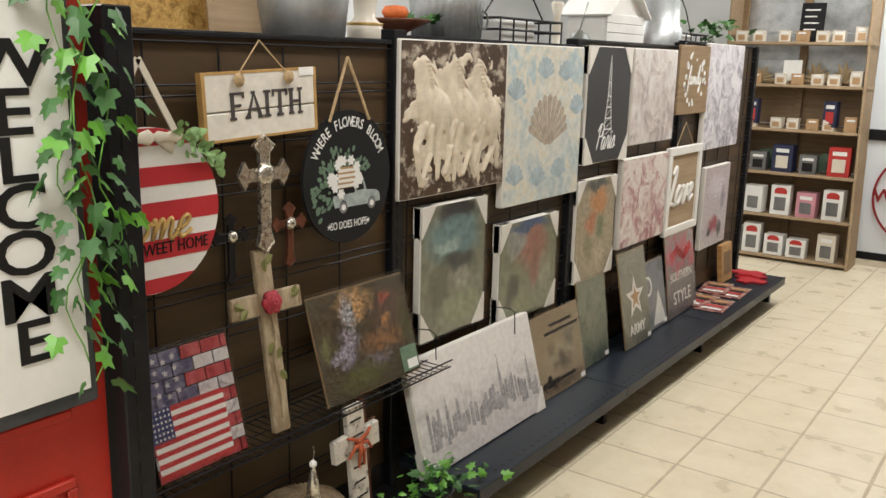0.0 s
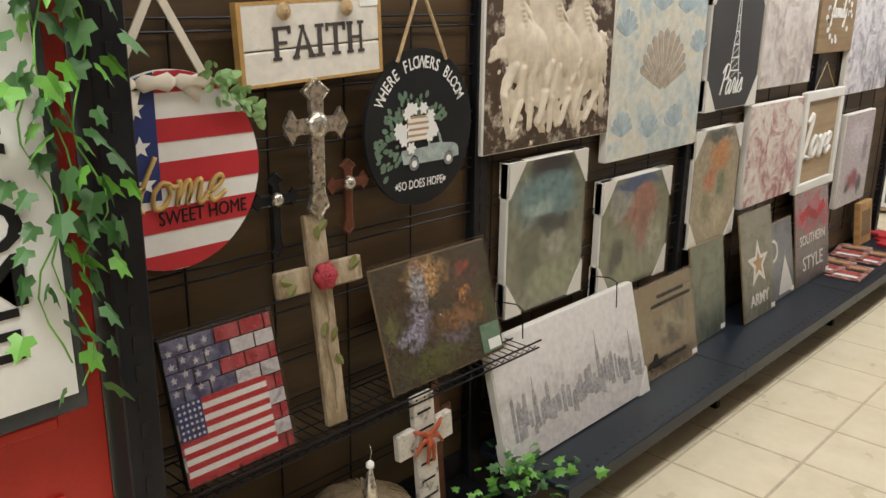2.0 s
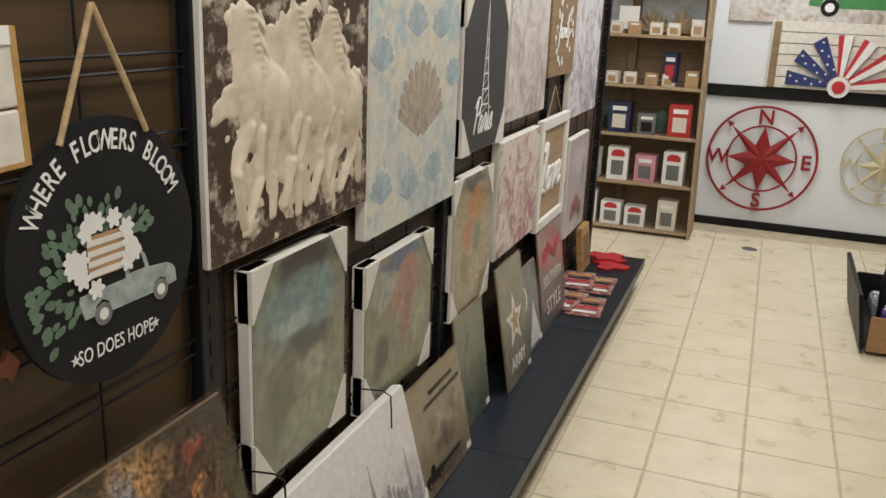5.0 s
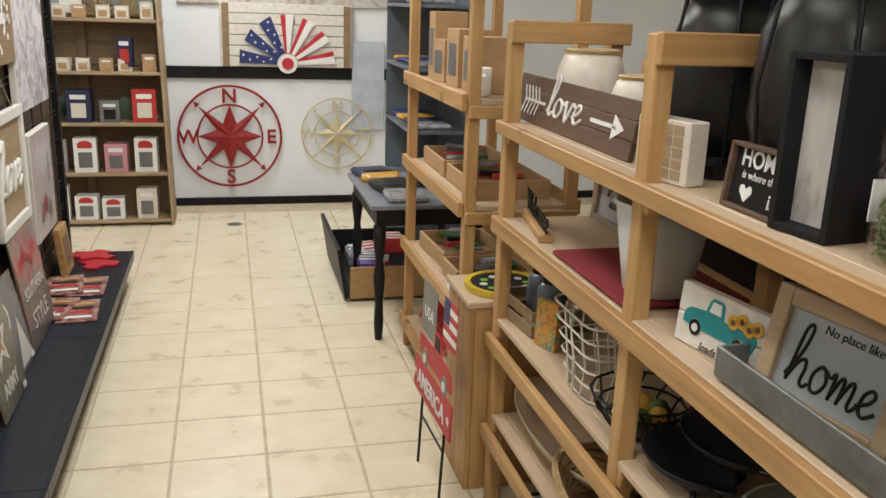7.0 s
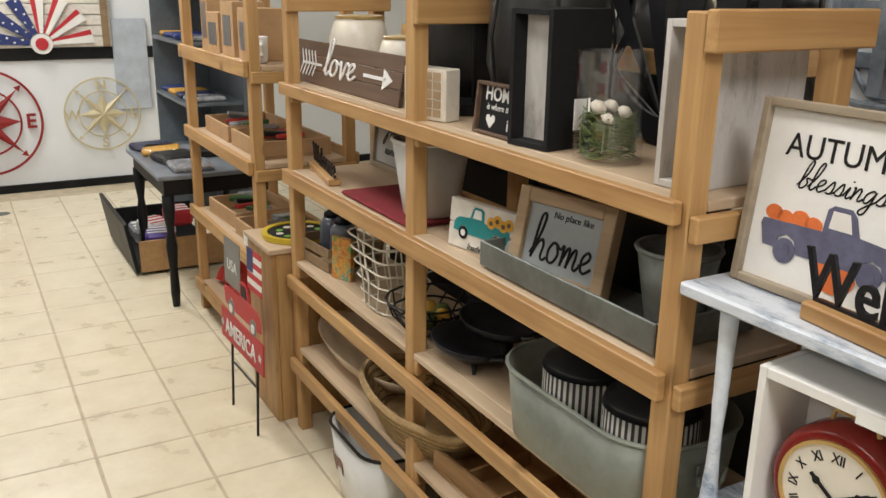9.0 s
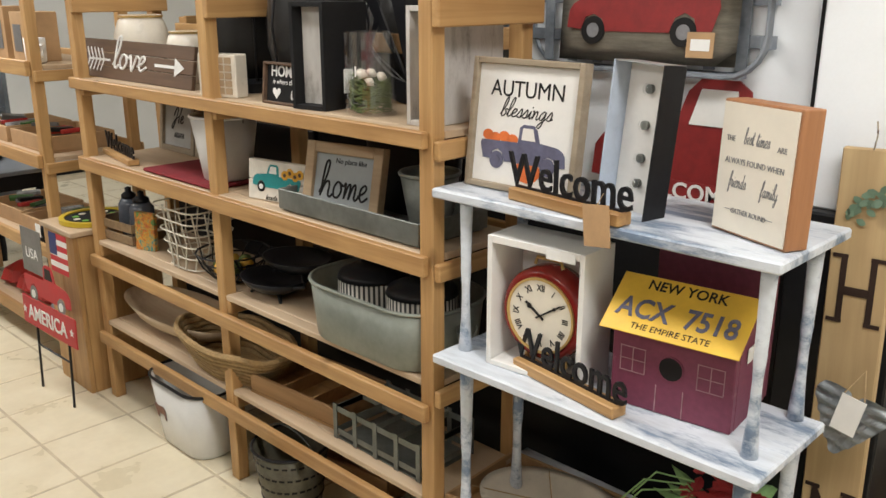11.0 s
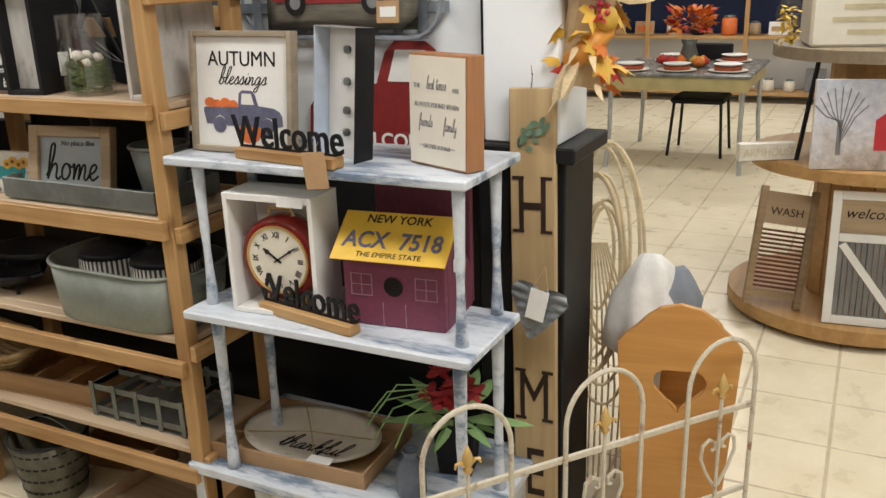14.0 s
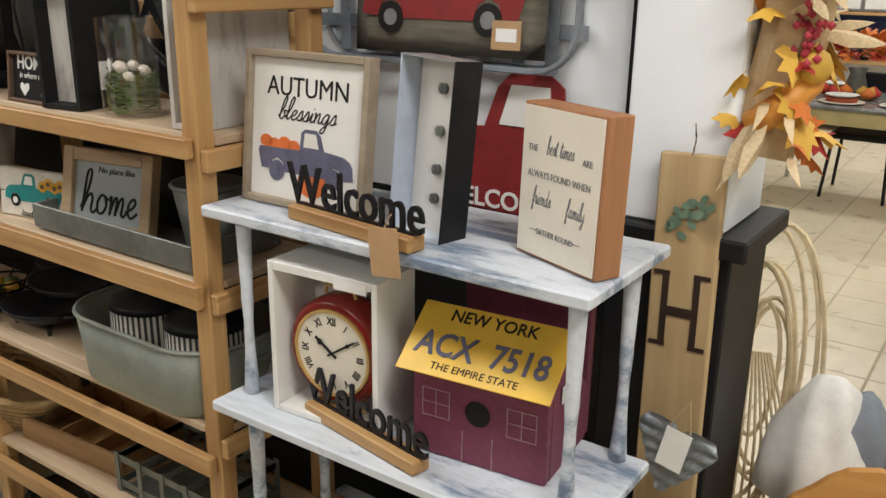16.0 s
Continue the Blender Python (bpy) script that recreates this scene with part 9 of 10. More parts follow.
part("wire", tube(B(), [(0, 0, 0.09), (0.01, 0.02, 0.16), (0, 0.07, 0.22)], 0.004, 5), M_GALVDARK, sc2)
bh2 = thing("birdhouse", "white planked birdhouse with a pitched roof", "birdhouse", pose(-1.72, 4.6, TZ))
for i in range(4):
    part("plank", box(B(), (0.1, -0.22, i * 0.045), (0.112, 0.22, i * 0.045 + 0.043), 0.002), M_WHITE, bh2)
part("body", prism(B(), [(-0.22, 0), (0.22, 0), (0.22, 0.17), (0, 0.34), (-0.22, 0.17)], -0.1, 0.099, pose(0, 0, 0, 90, 0, 90)), M_WHITE, bh2)
for s in (-1, 1):
    part("roof_panel", box(B(), (-0.14, 0, 0), (0.14, 0.3, 0.012), 0.002, Matrix.Translation((0, 0, 0.345)) @ pose(0, 0, 0, -37.5 * s) @ Matrix.Diagonal((1, s, 1, 1))), M_WHITE, bh2)
bp = thing("bread_board", "tall dark brown board stood on edge", "board", LW(-1.72, 4.98, TZ, 3))
part("board", box(B(), (-0.1, 0, -0.03), (0.1, 0.4, 0), 0.004), M_COPPER, bp)
ln2 = thing("tin_canister", "shiny tin canister with a pale lid", "canister", pose(-1.72, 5.25, TZ))
part("body", lathe(B(), [(0.14, 0), (0.145, 0.01), (0.145, 0.14), (0.13, 0.15), (0.12, 0.3)], 30), M_GALV, ln2, "", True)
vp = thing("trailing_plant", "green artificial vine at the end of the gondola", "plant", pose(-1.66, 5.98, TZ))
part("pot", lathe(B(), [(0.05, 0), (0.06, 0.06), (0.05, 0.06)], 14), M_COPPER, vp, "", True)
for i in range(40):
    a, r = R.uniform(0, 6.28), abs(R.gauss(0, 0.08))
    leaf(ME_IVY, vp, (r * math.cos(a), r * math.sin(a), 0.1 + R.uniform(-0.05, 0.12)), R.uniform(0.04, 0.06), (math.cos(a), math.sin(a), R.uniform(-0.9, 0.5)), R.uniform(-60, 60))

# ---- garden gate ----
M_RUSTWHITE = worn("rusty_white_iron", (0.66, 0.6, 0.48), (0.28, 0.14, 0.06), 0.62, 26, 0.6)
gate = thing("garden_gate", "rusty white wrought iron garden gate section", "gate", facing(0.0, 1.25, 0.0, -38.4))
GL = 0.93
for z in (0.26, 0.5):
    part("rail", box(B(), (0.0, z - 0.008, -0.005), (GL, z + 0.008, 0.005), 0.002), M_RUSTWHITE, gate)
for c in (0.115, 0.465, 0.81):
    hw_ = 0.105
    part("arch", tube(B(), [(c - hw_, 0.0, 0.009)] + [(c + hw_ * math.cos(a), 0.585 + 0.115 * math.sin(a), 0.009) for a in [math.pi - j * math.pi / 14 for j in range(15)]] + [(c + hw_, 0.0, 0.009)], 0.006, 7), M_RUSTWHITE, gate)
    part("bar", tube(B(), [(c, 0.1, 0.009), (c, 0.56, 0.009)], 0.005, 6), M_RUSTWHITE, gate)
    part("finial", lathe(B(), [(0.007, 0), (0.012, 0.008), (0.006, 0.014), (0.014, 0.026), (0.011, 0.042), (0.0005, 0.068)], 10, pose(c, 0.545, 0.009, -90)), M_GOLD, gate, "gold fleur finial", True)
    for s in (-1, 1):
        part("finial_petal", tube(B(), [(c, 0.558, 0.009), (c + s * 0.018, 0.575, 0.009), (c + s * 0.028, 0.572, 0.009), (c + s * 0.03, 0.562, 0.009)], 0.005, 6, False, 0.003), M_GOLD, gate)
        part("heart_scroll", tube(B(), [(c + s * 0.006, 0.3, 0.009), (c + s * 0.035, 0.345, 0.009), (c + s * 0.054, 0.39, 0.009), (c + s * 0.05, 0.425, 0.009), (c + s * 0.03, 0.438, 0.009), (c + s * 0.012, 0.425, 0.009), (c + s * 0.012, 0.408, 0.009), (c + s * 0.022, 0.405, 0.009)], 0.0045, 6), M_RUSTWHITE, gate)

# ---- cradle, wire ornament ----
M_HONEY = wood("honey_pine", (0.46, 0.2, 0.045), (0.66, 0.35, 0.1), 0.35, 1, 2.5)
cr_ = thing("doll_cradle", "honey pine cradle with a heart cut-out", "cradle", pose(0.677, 0.857, 0.0, 0, 0, 12) @ pose(-0.677, -0.857, 0))


def heart_outline(cx, cy, s):
    pts = []
    for i in range(24):
        a = 2 * math.pi * i / 24
        pts.append((cx + s * 0.062 * 16 * math.sin(a) ** 3 / 16, cy + s * 0.062 * (13 * math.cos(a) - 5 * math.cos(2 * a) - 2 * math.cos(3 * a) - math.cos(4 * a)) / 16))
    return pts


def end_panel(x, k=1.0):
    bm = B()
    out = [(-0.115, 0), (0.115, 0), (0.152, 0.64), (0.135, 0.664), (0.105, 0.69), (0.08, 0.718), (0.05, 0.74), (0.0, 0.752), (-0.05, 0.74), (-0.08, 0.718), (-0.105, 0.69), (-0.135, 0.664), (-0.152, 0.64)]
    hole = heart_outline(0.005, 0.525, 1.08)
    m_ = RW(x, 0.857, 0)
    outv = [bm.verts.new((p[0], p[1] * k, 0)) for p in out]
    holv = [bm.verts.new((p[0], p[1] * k, 0)) for p in hole]
    es = [bm.edges.new((outv[i], outv[(i + 1) % len(outv)])) for i in range(len(outv))] + [bm.edges.new((holv[i], holv[(i + 1) % len(holv)])) for i in range(len(holv))]
    got = bmesh.ops.triangle_fill(bm, use_beauty=True, edges=es)
    fs = [g_ for g_ in got["geom"] if isinstance(g_, bmesh.types.BMFace)]
    for f_ in list(fs):
        c = f_.calc_center_median()
        if abs(c.x) < 0.055 and 0.47 < c.y / k < 0.58 and all(v in holv for v in f_.verts):
            bm.faces.remove(f_)
    ext = bmesh.ops.extrude_face_region(bm, geom=list(bm.faces))
    bmesh.ops.translate(bm, vec=(0, 0, -0.018), verts=[v for v in ext["geom"] if isinstance(v, bmesh.types.BMVert)])
    bmesh.ops.transform(bm, matrix=m_, verts=bm.verts)
    part("end_panel", bm, M_HONEY, cr_)


end_panel(0.677)
end_panel(1.29, 0.7)
for y in (0.735, 0.98):
    part("side_rail", box(B(), (0.7, y - 0.008, 0.43), (1.27, y + 0.008, 0.48), 0.003), M_HONEY, cr_)
    part("side_panel", box(B(), (0.7, y - 0.006, 0.14), (1.27, y + 0.006, 0.3), 0.003), M_HONEY, cr_)
    for k in range(7):
        part("spindle", tube(B(), [(0.74 + k * 0.08, y, 0.3), (0.74 + k * 0.08, y, 0.43)], 0.008, 7), M_HONEY, cr_)
part("mattress_board", box(B(), (0.7, 0.742, 0.15), (1.27, 0.973, 0.17)), M_HONEY, cr_)
bl = thing("knit_blanket", "soft white and grey blanket heaped in the cradle", "blanket", pose(0.985, 0.99, 0.172))
for nm, prof_, dx, dy, cloth in (("blanket", [(0.08, 0), (0.1, 0.29), (0.17, 0.34), (0.165, 0.42), (0.13, 0.49), (0.08, 0.56), (0.03, 0.6), (0.0004, 0.605)], 0.0, 0.02, (0.78, 0.77, 0.75)), ("grey_layer", [(0.05, 0.3), (0.12, 0.34), (0.13, 0.45), (0.1, 0.5), (0.05, 0.54), (0.0004, 0.55)], 0.06, -0.035, (0.2, 0.22, 0.26))):
    bm = lathe(B(), prof_, 40, None, 0.8, 0.58, 0.07, 6)
    for v in bm.verts:
        v.co += Vector((noise.noise(v.co * 9), noise.noise(v.co * 9 + Vector((5, 0, 0))), 0.5 * noise.noise(v.co * 14))) * 0.035
        v.co += Vector((dx, dy, 0))
    part(nm, bm, mat("soft_cloth", cloth, 0.95, var=0.15, scale=14, fine=200, bump=0.6), bl, "", True)
M_STRAW = mat("straw_wire", (0.7, 0.58, 0.37), 0.7, var=0.25, scale=20)
wr = thing("wire_butterfly", "looped straw-coloured wire ornament", "ornament", facing(0.97, 1.175, 0.72, -70))
for k in range(9):
    s = 0.4 + 0.075 * k
    part("loop", tube(B(), [(0.02 + 0.11 * s * math.cos(a) + 0.02 * math.sin(k), 0.4 * s * math.sin(a) + 0.03 * math.cos(2 * k), 0.004 * k + 0.01 * math.sin(3 * a)) for a in [i * 2 * math.pi / 30 for i in range(30)]], 0.0055, 5, True), M_STRAW, wr)
for k in range(14):
    x = -0.08 + 0.014 * k
    part("strand", tube(B(), [(x * 0.4, 0.08, 0.02), (x, -0.12, 0.03 + 0.004 * (k % 3)), (x * 1.3, -0.34 - 0.02 * (k % 4), 0.02), (x * 1.2, -0.71, 0.0)], 0.0035, 5), M_STRAW, wr)

# ---- cable-spool display ----
M_SPOOL = wood("amber_spool_wood", (0.3, 0.15, 0.045), (0.55, 0.33, 0.13), 0.5, 0, 2)
M_SPOOLD = wood("grey_spool_wood", (0.2, 0.15, 0.1), (0.36, 0.29, 0.2), 0.6, 0, 2)
so = thing("spool_display", "tiered display of wooden cable spools", "display table", pose(2.85, 0.48, 0))
for z, r_, th, m_ in ((0.03, 0.545, 0.06, M_SPOOL), (0.69, 0.49, 0.05, M_SPOOL), (1.16, 0.43, 0.05, M_SPOOLD)):
    bm = disc(B(), 0, 0, r_, z, z + th, 56)
    part("disc", bm, m_, so)
for z0, z1, r_ in ((0.0905, 0.6895, 0.2), (0.7405, 1.1595, 0.18)):
    for k in range(14):
        a = k * 2 * math.pi / 14
        part("stave", box(B(), (r_ - 0.02, -0.042, z0), (r_, 0.042, z1), 0.003, pose(0, 0, 0, 0, 0, math.degrees(a))), M_SPOOL, so)
for k in range(3):
    a = 2.4 + k * 0.9
    part("iron_rod", tube(B(), [(0.4 * math.cos(a), 0.4 * math.sin(a), 0.741), (0.33 * math.cos(a), 0.33 * math.sin(a), 1.159)], 0.01, 6), M_BLACKMETAL, so)
M_LAMPTIN = mat("cream_tin", (0.8, 0.76, 0.66), 0.35, var=0.06)
tn = thing("cream_tin_box", "large cream tin with faded lettering", "tin", facing(2.6, 0.53, 1.211, -78))
part("tin", box(B(), (-0.22, 0, -0.3), (0.24, 0.29, 0), 0.012), M_LAMPTIN, tn)
for i, (w_, y) in enumerate(((0.2, 0.15), (0.28, 0.1), (0.16, 0.05))):
    part("lettering", box(B(), (-w_ / 2, y, 0.0005), (w_ / 2, y + 0.02, 0.0015)), M_CREAMMETAL, tn)
yp = thing("yellow_stock", "clear bag of yellow silk flowers on the tin", "flowers", pose(2.7, 0.5, 1.503))
M_YPET = mat("yellow_silk", (0.75, 0.5, 0.06), 0.6, var=0.3, scale=30, random=0.5)
ME_YP = leaf_mesh("petal", OVAL_LEAF, M_YPET, 0.3, 0.3)
for i in range(130):
    leaf(ME_YP, yp, (R.gauss(0, 0.08), R.gauss(0, 0.13), abs(R.gauss(0.07, 0.06))), R.uniform(0.04, 0.06), (R.uniform(-1, 1), R.uniform(-1, 1), R.uniform(-0.2, 1)), R.uniform(-60, 60), "petal")
yb = thing("yellow_stock", "narrow clear bag of yellow sweets", "bag", pose(2.55, 0.83, 1.211))
part("bag", lathe(B(), [(0.04, 0), (0.05, 0.05), (0.045, 0.16), (0.02, 0.22), (0.04, 0.26)], 12, None, 1, 1, 0.1, 4), M_FILM, yb, "", True)
for i in range(60):
    leaf(ME_YP, yb, (R.uniform(-0.03, 0.03), R.uniform(-0.03, 0.03), R.uniform(0.01, 0.16)), 0.03, (R.uniform(-1, 1), R.uniform(-1, 1), R.uniform(-1, 1)), 0, "petal")
fm = thing("block_sign", "pale wooden block sign with carved letters", "sign", facing(2.5, 0.865, 0.742, -62))
part("block", box(B(), (-0.12, 0, -0.04), (0.12, 0.075, 0), 0.003), M_WHITEBOARD, fm)
letters("FARMHOUSE", 0.05, 0.001, M_CREAMMETAL, fm, (0, 0.02, 0.0005), width=0.85)
brn = thing("barn_picture", "winter tree and red barn canvas", "picture", facing(2.42, 0.52, 0.742, -78, 6))
part("canvas", box(B(), (-0.17, 0, -0.03), (0.17, 0.36, 0), 0.003), M_CANVAS, brn)
part("print", box(B(), (-0.168, 0.002, 0.0005), (0.168, 0.358, 0.002)), painting("winter_sky_print", [(0.05, (0.3, 0.25, 0.2)), (0.25, (0.5, 0.45, 0.42)), (0.5, (0.62, 0.62, 0.68)), (0.9, (0.5, 0.53, 0.62))], 6, height=0.36, amount=0.35), brn)
for k in range(9):
    a = 90 + (k - 4) * 16
    part("branch", bars(B(), [(-0.07, 0.1 + 0.012 * k), (-0.07 + 0.06 * math.cos(radians(a)), 0.19 + 0.05 * math.sin(radians(a))), (-0.07 + 0.11 * math.cos(radians(a)), 0.2 + 0.13 * math.sin(radians(a)))], 0.005, (0.0022, 0.003)), M_GREYINK, brn)
part("trunk", box(B(), (-0.08, 0.06, 0.0022), (-0.062, 0.2, 0.003)), M_GREYINK, brn)
part("barn", prism(B(), [(0.06, 0.08), (0.16, 0.08), (0.16, 0.2), (0.11, 0.24), (0.06, 0.2)], 0.0022, 0.003), M_FLAGRED, brn)
wbd = thing("washboard", "dark framed wooden washboard leaning on the spool", "washboard", facing(2.43, 0.79, 0.11, -66, 12, -9))
for s in (-1, 1):
    part("leg", box(B(), (s * 0.11 - 0.015, 0, -0.012), (s * 0.11 + 0.015, 0.52, 0.012), 0.002), M_RUSTIC, wbd)
part("upper_board", box(B(), (-0.094, 0.36, -0.008), (0.094, 0.5, 0.004)), M_TAN, wbd)
letters("WASH", 0.05, 0.001, M_DARKLETTER, wbd, (0, 0.4, 0.0045))
for k in range(14):
    part("rib", box(B(), (-0.094, 0.08 + k * 0.019, -0.006), (0.094, 0.09 + k * 0.019, 0.004)), M_COPPER, wbd)
part("lower_rail", box(B(), (-0.094, 0.04, -0.01), (0.094, 0.07, 0.008)), M_RUSTIC, wbd)
bd = thing("barn_door_board", "white barn-door message board with grey slats", "sign", facing(2.39, 0.42, 0.092, -84, 8))
for a, b in (((-0.16, 0), (-0.125, 0.56)), ((0.125, 0), (0.16, 0.56)), ((-0.1245, 0), (0.1245, 0.035)), ((-0.1245, 0.35), (0.1245, 0.385)), ((-0.1245, 0.525), (0.1245, 0.56))):
    part("frame_bar", box(B(), (*a, -0.01), (*b, 0.012), 0.002), M_WHITE, bd)
for k in range(11):
    part("slat", box(B(), (-0.1235 + k * 0.0225, 0.036, -0.006), (-0.105 + k * 0.0225, 0.349, 0.002)), M_GREYBOX, bd)
part("brace", bars(B(), [(-0.11, 0.34), (0.11, 0.05)], 0.03, (0.003, 0.011)), M_WHITE, bd)
part("sign_board", box(B(), (-0.124, 0.386, -0.006), (0.124, 0.524, 0.002)), M_TAN, bd)
letters("welcome", 0.06, 0.001, M_INK, bd, (0, 0.45, 0.0025), shear=0.3)

# ---- dining set ----
dt = thing("dining_table", "cream enamel-topped table laid for a meal", "table", pose(5.95, 1.85, 0))
part("tabletop", box(B(), (-0.6, -0.56, 0.73), (0.6, 0.56, 0.76), 0.01), mat("dark_marbled_top", (0.2, 0.2, 0.19), 0.25, var=0.5, scale=14), dt)
part("apron", box(B(), (-0.57, -0.53, 0.63), (0.57, 0.53, 0.729), 0.004), mat("straw_yellow_paint", (0.5, 0.42, 0.2), 0.5), dt)
for sx in (-1, 1):
    for sy in (-1, 1):
        part("leg", tube(B(), [(sx * 0.54, sy * 0.5, 0.63), (sx * 0.55, sy * 0.5, 0.3), (sx * 0.57, sy * 0.52, 0.0)], 0.018, 8), M_GALV, dt)
for x, y in ((-0.42, 0.38), (-0.4, 0.02), (-0.38, -0.36), (0.3, 0.2), (0.35, -0.3)):
    ps = thing("place_setting", "stacked cream plates with a rust napkin", "plates", pose(5.95 + x, 1.85 + y, 0.761), "place settings")
    part("charger", lathe(B(), [(0.1, 0), (0.15, 0.012), (0.145, 0.014), (0.0004, 0.008)], 28), M_CREAMPLATE, ps, "", True)
    part("napkin", lathe(B(), [(0.1, 0.014), (0.105, 0.04), (0.0004, 0.042)], 20), M_RUSTRIB, ps, "rust cloth napkin")
    part("plate", lathe(B(), [(0.07, 0.043), (0.11, 0.06), (0.105, 0.062), (0.0004, 0.05)], 28), M_WHITE, ps, "", True)
cp = thing("flower_centrepiece", "vase of orange flowers with gourds", "flowers", pose(6.0, 1.87, 0.761))
part("vase", lathe(B(), [(0.06, 0), (0.08, 0.06), (0.05, 0.16), (0.07, 0.2)], 20), M_GALVDARK, cp, "", True)
for i in range(150):
    a, e = R.uniform(0, 6.28), R.uniform(-0.3, 1.0)
    rr = R.uniform(0.08, 0.16)
    leaf(ME_AUT[R.choice((0, 0, 0, 1))], cp, (rr * math.cos(a), rr * math.sin(a), 0.32 + 0.13 * e), R.uniform(0.05, 0.08), (math.cos(a), math.sin(a), e), R.uniform(-50, 50))
for i in range(8):
    part("gourd", lathe(B(), [(0.0004, -0.04), (0.045, -0.015), (0.05, 0.01), (0.0004, 0.05)], 14, pose(-0.12 + R.gauss(0, 0.05), R.uniform(-0.2, 0.25), 0.042), 1, 1, 0.06, 7), AUT[i % 3], cp, "", True)
ch = thing("dining_chair", "black vinyl chair with slim black legs", "chair", pose(6.2, 1.78, 0))
part("seat", box(B(), (-0.22, -0.22, 0.44), (0.22, 0.22, 0.49), 0.018), M_BLACKSIGN, ch)
for sx in (-1, 1):
    for sy in (-1, 1):
        part("leg", tube(B(), [(sx * 0.19, sy * 0.19, 0.44), (sx * 0.24, sy * 0.22, 0.0)], 0.013, 7), M_BLACKMETAL, ch)
part("backrest", box(B(), (0.2, -0.2, 0.65), (0.235, 0.2, 0.9), 0.012), M_BLACKSIGN, ch)
for s in (-1, 1):
    part("back_post", tube(B(), [(0.2, s * 0.17, 0.48), (0.235, s * 0.17, 0.68)], 0.011, 7), M_BLACKMETAL, ch)

# ---- kitchen goods wall ----
ks = thing("kitchen_shelving", "long orange-brown wall shelving with a blue backing", "shelf")
KX = 9.1
for z in (0.12, 0.75, 1.24, 1.78):
    part("shelf_board", box(B(), (KX, -1.6, z - 0.03), (9.55, 4.1, z), 0.003), M_PINE, ks)
for y in (-1.55, -0.4, 0.7, 1.83, 2.94, 4.05):
    part("post", box(B(), (KX - 0.02, y - 0.025, 0), (KX - 0.001, y + 0.025, 1.8), 0.003), M_PINEZ, ks)
part("backing", box(B(), (9.552, -1.6, 0.75), (9.57, 4.1, 1.21)), mat("royal_blue_paint", (0.02, 0.045, 0.16), 0.6, var=0.2), ks)
for i, y in enumerate((2.8, 2.56, 2.32, 2.08, 1.4, 1.15)):
    tw_ = thing("tea_towel", "white printed tea towel hanging flat", "towel", facing(9.14, y, 1.27, -90, -2), "tea towels")
    part("cloth", box(B(), (-0.1, 0, 0), (0.1, 0.43, 0.008), 0.003), M_WHITE, tw_)
    part("print", disc(B(), 0, 0.36, 0.035, 0.0085, 0.0095, 16), (M_KRAFT, M_INK)[i % 2], tw_)
    for k in range(3):
        part("lettering", box(B(), (-0.06, 0.1 + k * 0.06, 0.0085), (0.05, 0.112 + k * 0.06, 0.0095)), M_GREYINK, tw_)
for y, w_, h, m_, txt in ((1.33, 0.5, 0.34, M_WHITE, "BAKERY"), (1.95, 0.52, 0.32, M_BLACKSIGN, "BAKERY")):
    sg = thing("bakery_sign", "metal bakery sign standing on the top shelf", "sign", facing(9.3, y, 1.781, -90, 4), "bakery signs")
    pts = rrect(w_, h, 0.05 if m_ is M_WHITE else 0.12, 5)
    part("plate", prism(B(), pts, 0, 0.01), m_, sg)
    letters(txt, 0.12, 0.002, M_INK if m_ is M_WHITE else M_WHITE, sg, (0, h * 0.5, 0.011), bold=0.003, width=0.95)
    for k in range(2):
        part("lettering", box(B(), (-w_ * 0.28, h * 0.16 + k * 0.07, 0.011), (w_ * 0.28, h * 0.16 + 0.035 + k * 0.07, 0.013)), M_INK if m_ is M_WHITE else M_WHITE, sg)
dy = framed_sign("dairy_sign", "long white framed sign lettered DAIRY EGGS POULTRY", facing(9.57, 1.64, 2.28, -90), 0.98, 0.2, M_WHITE, 0.02, wood_=M_BLACKSIGN)
letters("DAIRY - EGGS - POULTRY", 0.085, 0.002, M_GREYINK, dy, (0, 0.07, -0.0118), width=0.85)
rc = thing("wall_clock_ring", "large pale ring-shaped wall sign", "sign", facing(9.57, 0.82, 2.0, -90))
part("ring", washer(B(), 0, 0.1, 0.24, 0.26, 0, 0.012, 40), M_GALVDARK, rc)
part("face", disc(B(), 0, 0.1, 0.24, -0.004, 0.002, 40), M_WHITE, rc)
KIT = [M_WHITE, M_CREAMPLATE, M_BLACKSIGN, M_GREYBOX, M_ORANGE, M_REDBOX, M_KRAFT, M_TAN, M_GALV]
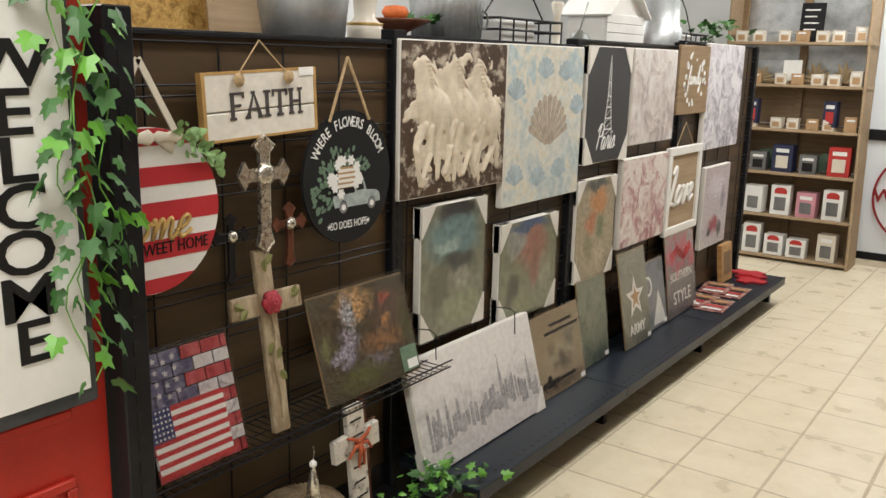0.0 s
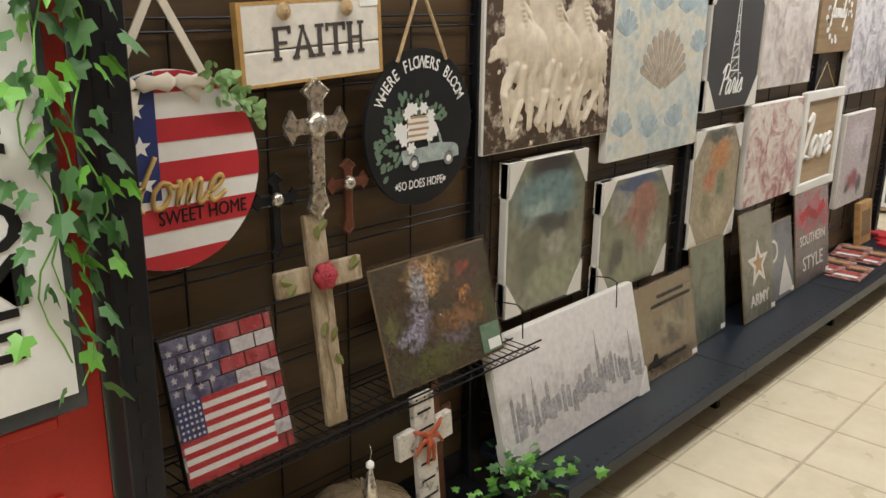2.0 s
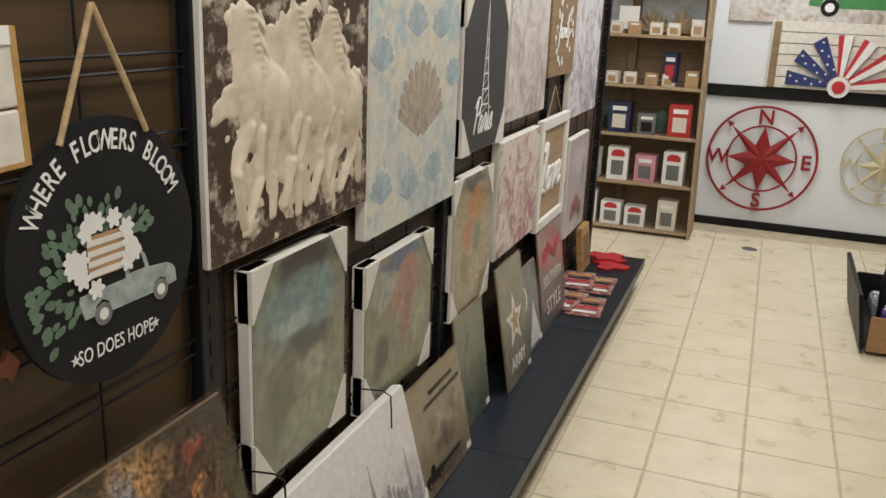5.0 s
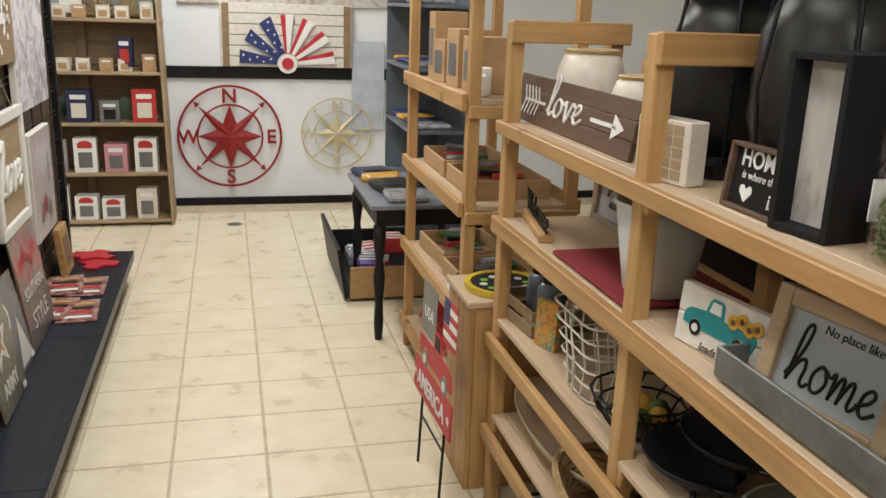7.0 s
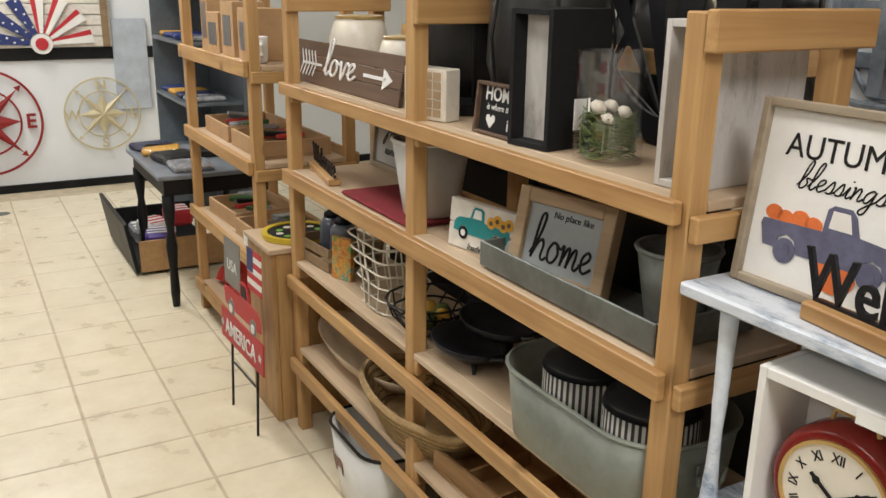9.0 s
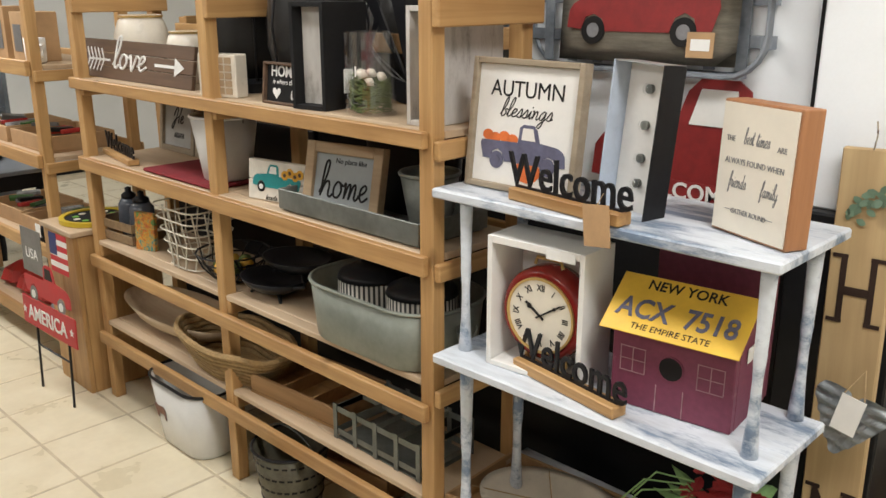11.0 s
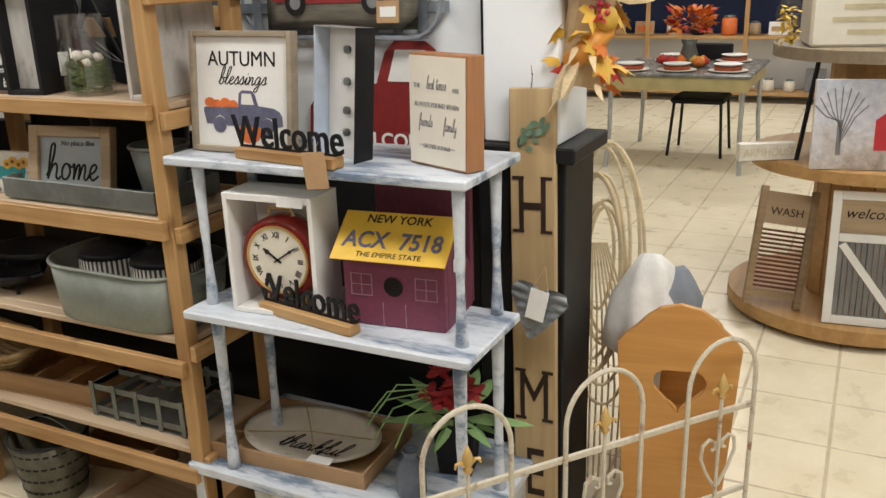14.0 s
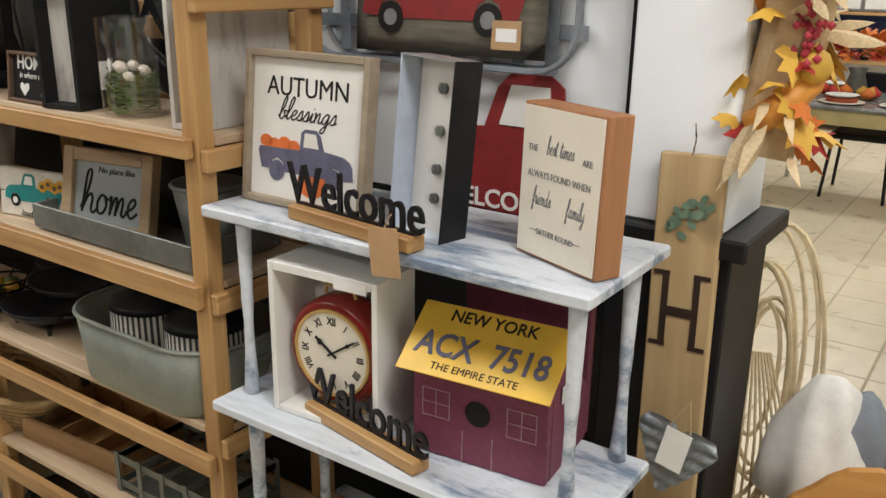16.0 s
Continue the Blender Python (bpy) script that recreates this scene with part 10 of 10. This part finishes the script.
for z in (0.121, 0.751, 1.241, 1.781):
    y = 3.95
    while y > -1.5:
        if z == 1.241 and (1.05 < y < 2.95):
            y -= 0.2
            continue
        if z == 1.781 and (1.0 < y < 2.25):
            y -= 0.2
            continue
        w_, h = R.uniform(0.05, 0.11), R.uniform(0.1, 0.26)
        m_ = R.choice(KIT)
        if R.random() < 0.5:
            cn = thing("canister", "kitchen canister on the wall shelf", "canister", pose(9.28, y, z), "kitchen goods")
            part("body", lathe(B(), [(w_ * 0.85, 0), (w_, 0.02), (w_ * 0.95, h * 0.8), (w_ * 0.7, h * 0.86)], 16), m_, cn, "", True)
            part("lid", lathe(B(), [(w_ * 0.72, h * 0.862), (w_ * 0.7, h * 0.95), (0.0004, h)], 16), M_GALVDARK, cn, "", True)
        else:
            sg = thing("small_sign", "small framed kitchen sign on the wall shelf", "sign", facing(9.3, y, z, -90, 8), "kitchen goods")
            part("board", box(B(), (-w_ * 1.2, 0, 0), (w_ * 1.2, h * 1.1, 0.015), 0.003), m_, sg)
            part("print", box(B(), (-w_ * 0.9, h * 0.3, 0.0155), (w_ * 0.9, h * 0.7, 0.017)), R.choice(KIT), sg)
        y -= w_ * 2.2 + R.uniform(0.06, 0.2)
# wire rack and stock seen over the shelves
rk = thing("wire_rack", "cream wire grid rack hung with small goods", "display rack", facing(1.75, 3.0, 0.0, -90))
bm_w = M_CREAMWIRE
for i in range(15):
    part("wire", tube(B(), [(-0.7 + i * 0.1, 0.0, 0), (-0.7 + i * 0.1, 2.2, 0)], 0.004, 5), bm_w, rk)
for j in range(22):
    part("wire", tube(B(), [(-0.7, 0.05 + j * 0.1, 0.008), (0.7, 0.05 + j * 0.1, 0.008)], 0.004, 5), bm_w, rk)
for i in range(26):
    pk = thing("hanging_packet", "small bright packet hung on the wire rack", "package", facing(1.73, 2.4 + (i % 9) * 0.14, 1.3 + (i // 9) * 0.24, -90, 0), "packets on the rack")
    part("card", box(B(), (-0.05, 0, 0), (0.05, 0.19, 0.012), 0.002), R.choice((M_WHITE, M_REDBOX, M_KRAFT, M_CREAMPLATE, M_NAVYBOX, M_BLACKSIGN)), pk)
    part("label", box(B(), (-0.035, 0.05, 0.0125), (0.035, 0.1, 0.0135)), R.choice((M_WHITE, M_INK, M_GOLD)), pk)


# ---- floor tiles ----
TX, TY, PX, PY = 0.331, 0.3165, -0.505, 2.709
tile = B()
prof = [(0.0035, 0.0), (0.0055, 0.0)]
w, d, g = TX - 0.011, TY - 0.011, 0.0015
lo = [tile.verts.new((x, y, -0.0015)) for x, y in ((0, 0), (w, 0), (w, d), (0, d))]
hi = [tile.verts.new((x, y, 0.0)) for x, y in ((g, g), (w - g, g), (w - g, d - g), (g, d - g))]
tile.faces.new(hi)
for i in range(4):
    tile.faces.new((lo[i], lo[(i + 1) % 4], hi[(i + 1) % 4], hi[i]))
tile_mesh = mesh_of("tile", tile, M_TILE)
rest_v, rest_f = [], []
singles = 0
for i in range(-12, 31):
    for j in range(-19, 18):
        x, y = PX + i * TX + 0.0035, PY + j * TY + 0.0035
        if x < X0 or y < Y0 or x + TX > X1 or y + TY > END:
            continue
        near = (-1.6 < x < 0.2 and 1.5 < y < 8.1) or (0.9 < x < 4.5 and 0.7 < y < 2.6)
        if near and singles < 300:
            ob = new("tile", tile_mesh)
            ob.parent = floor
            ob.location = (x, y, 0)
            singles += 1
        else:
            k = len(rest_v)
            rest_v += [(x, y, -0.0015), (x + w, y, -0.0015), (x + w, y + d, -0.0015), (x, y + d, -0.0015), (x + g, y + g, 0), (x + w - g, y + g, 0), (x + w - g, y + d - g, 0), (x + g, y + d - g, 0)]
            rest_f += [(k + 4, k + 5, k + 6, k + 7), (k, k + 1, k + 5, k + 4), (k + 1, k + 2, k + 6, k + 5), (k + 2, k + 3, k + 7, k + 6), (k + 3, k, k + 4, k + 7)]
me = bpy.data.meshes.new("tiling")
me.from_pydata(rest_v, [], rest_f)
me.materials.append(M_TILE)
tagged(new("tiling", me), "cream vinyl floor tiles of the wider shop", kind="stuff").parent = floor
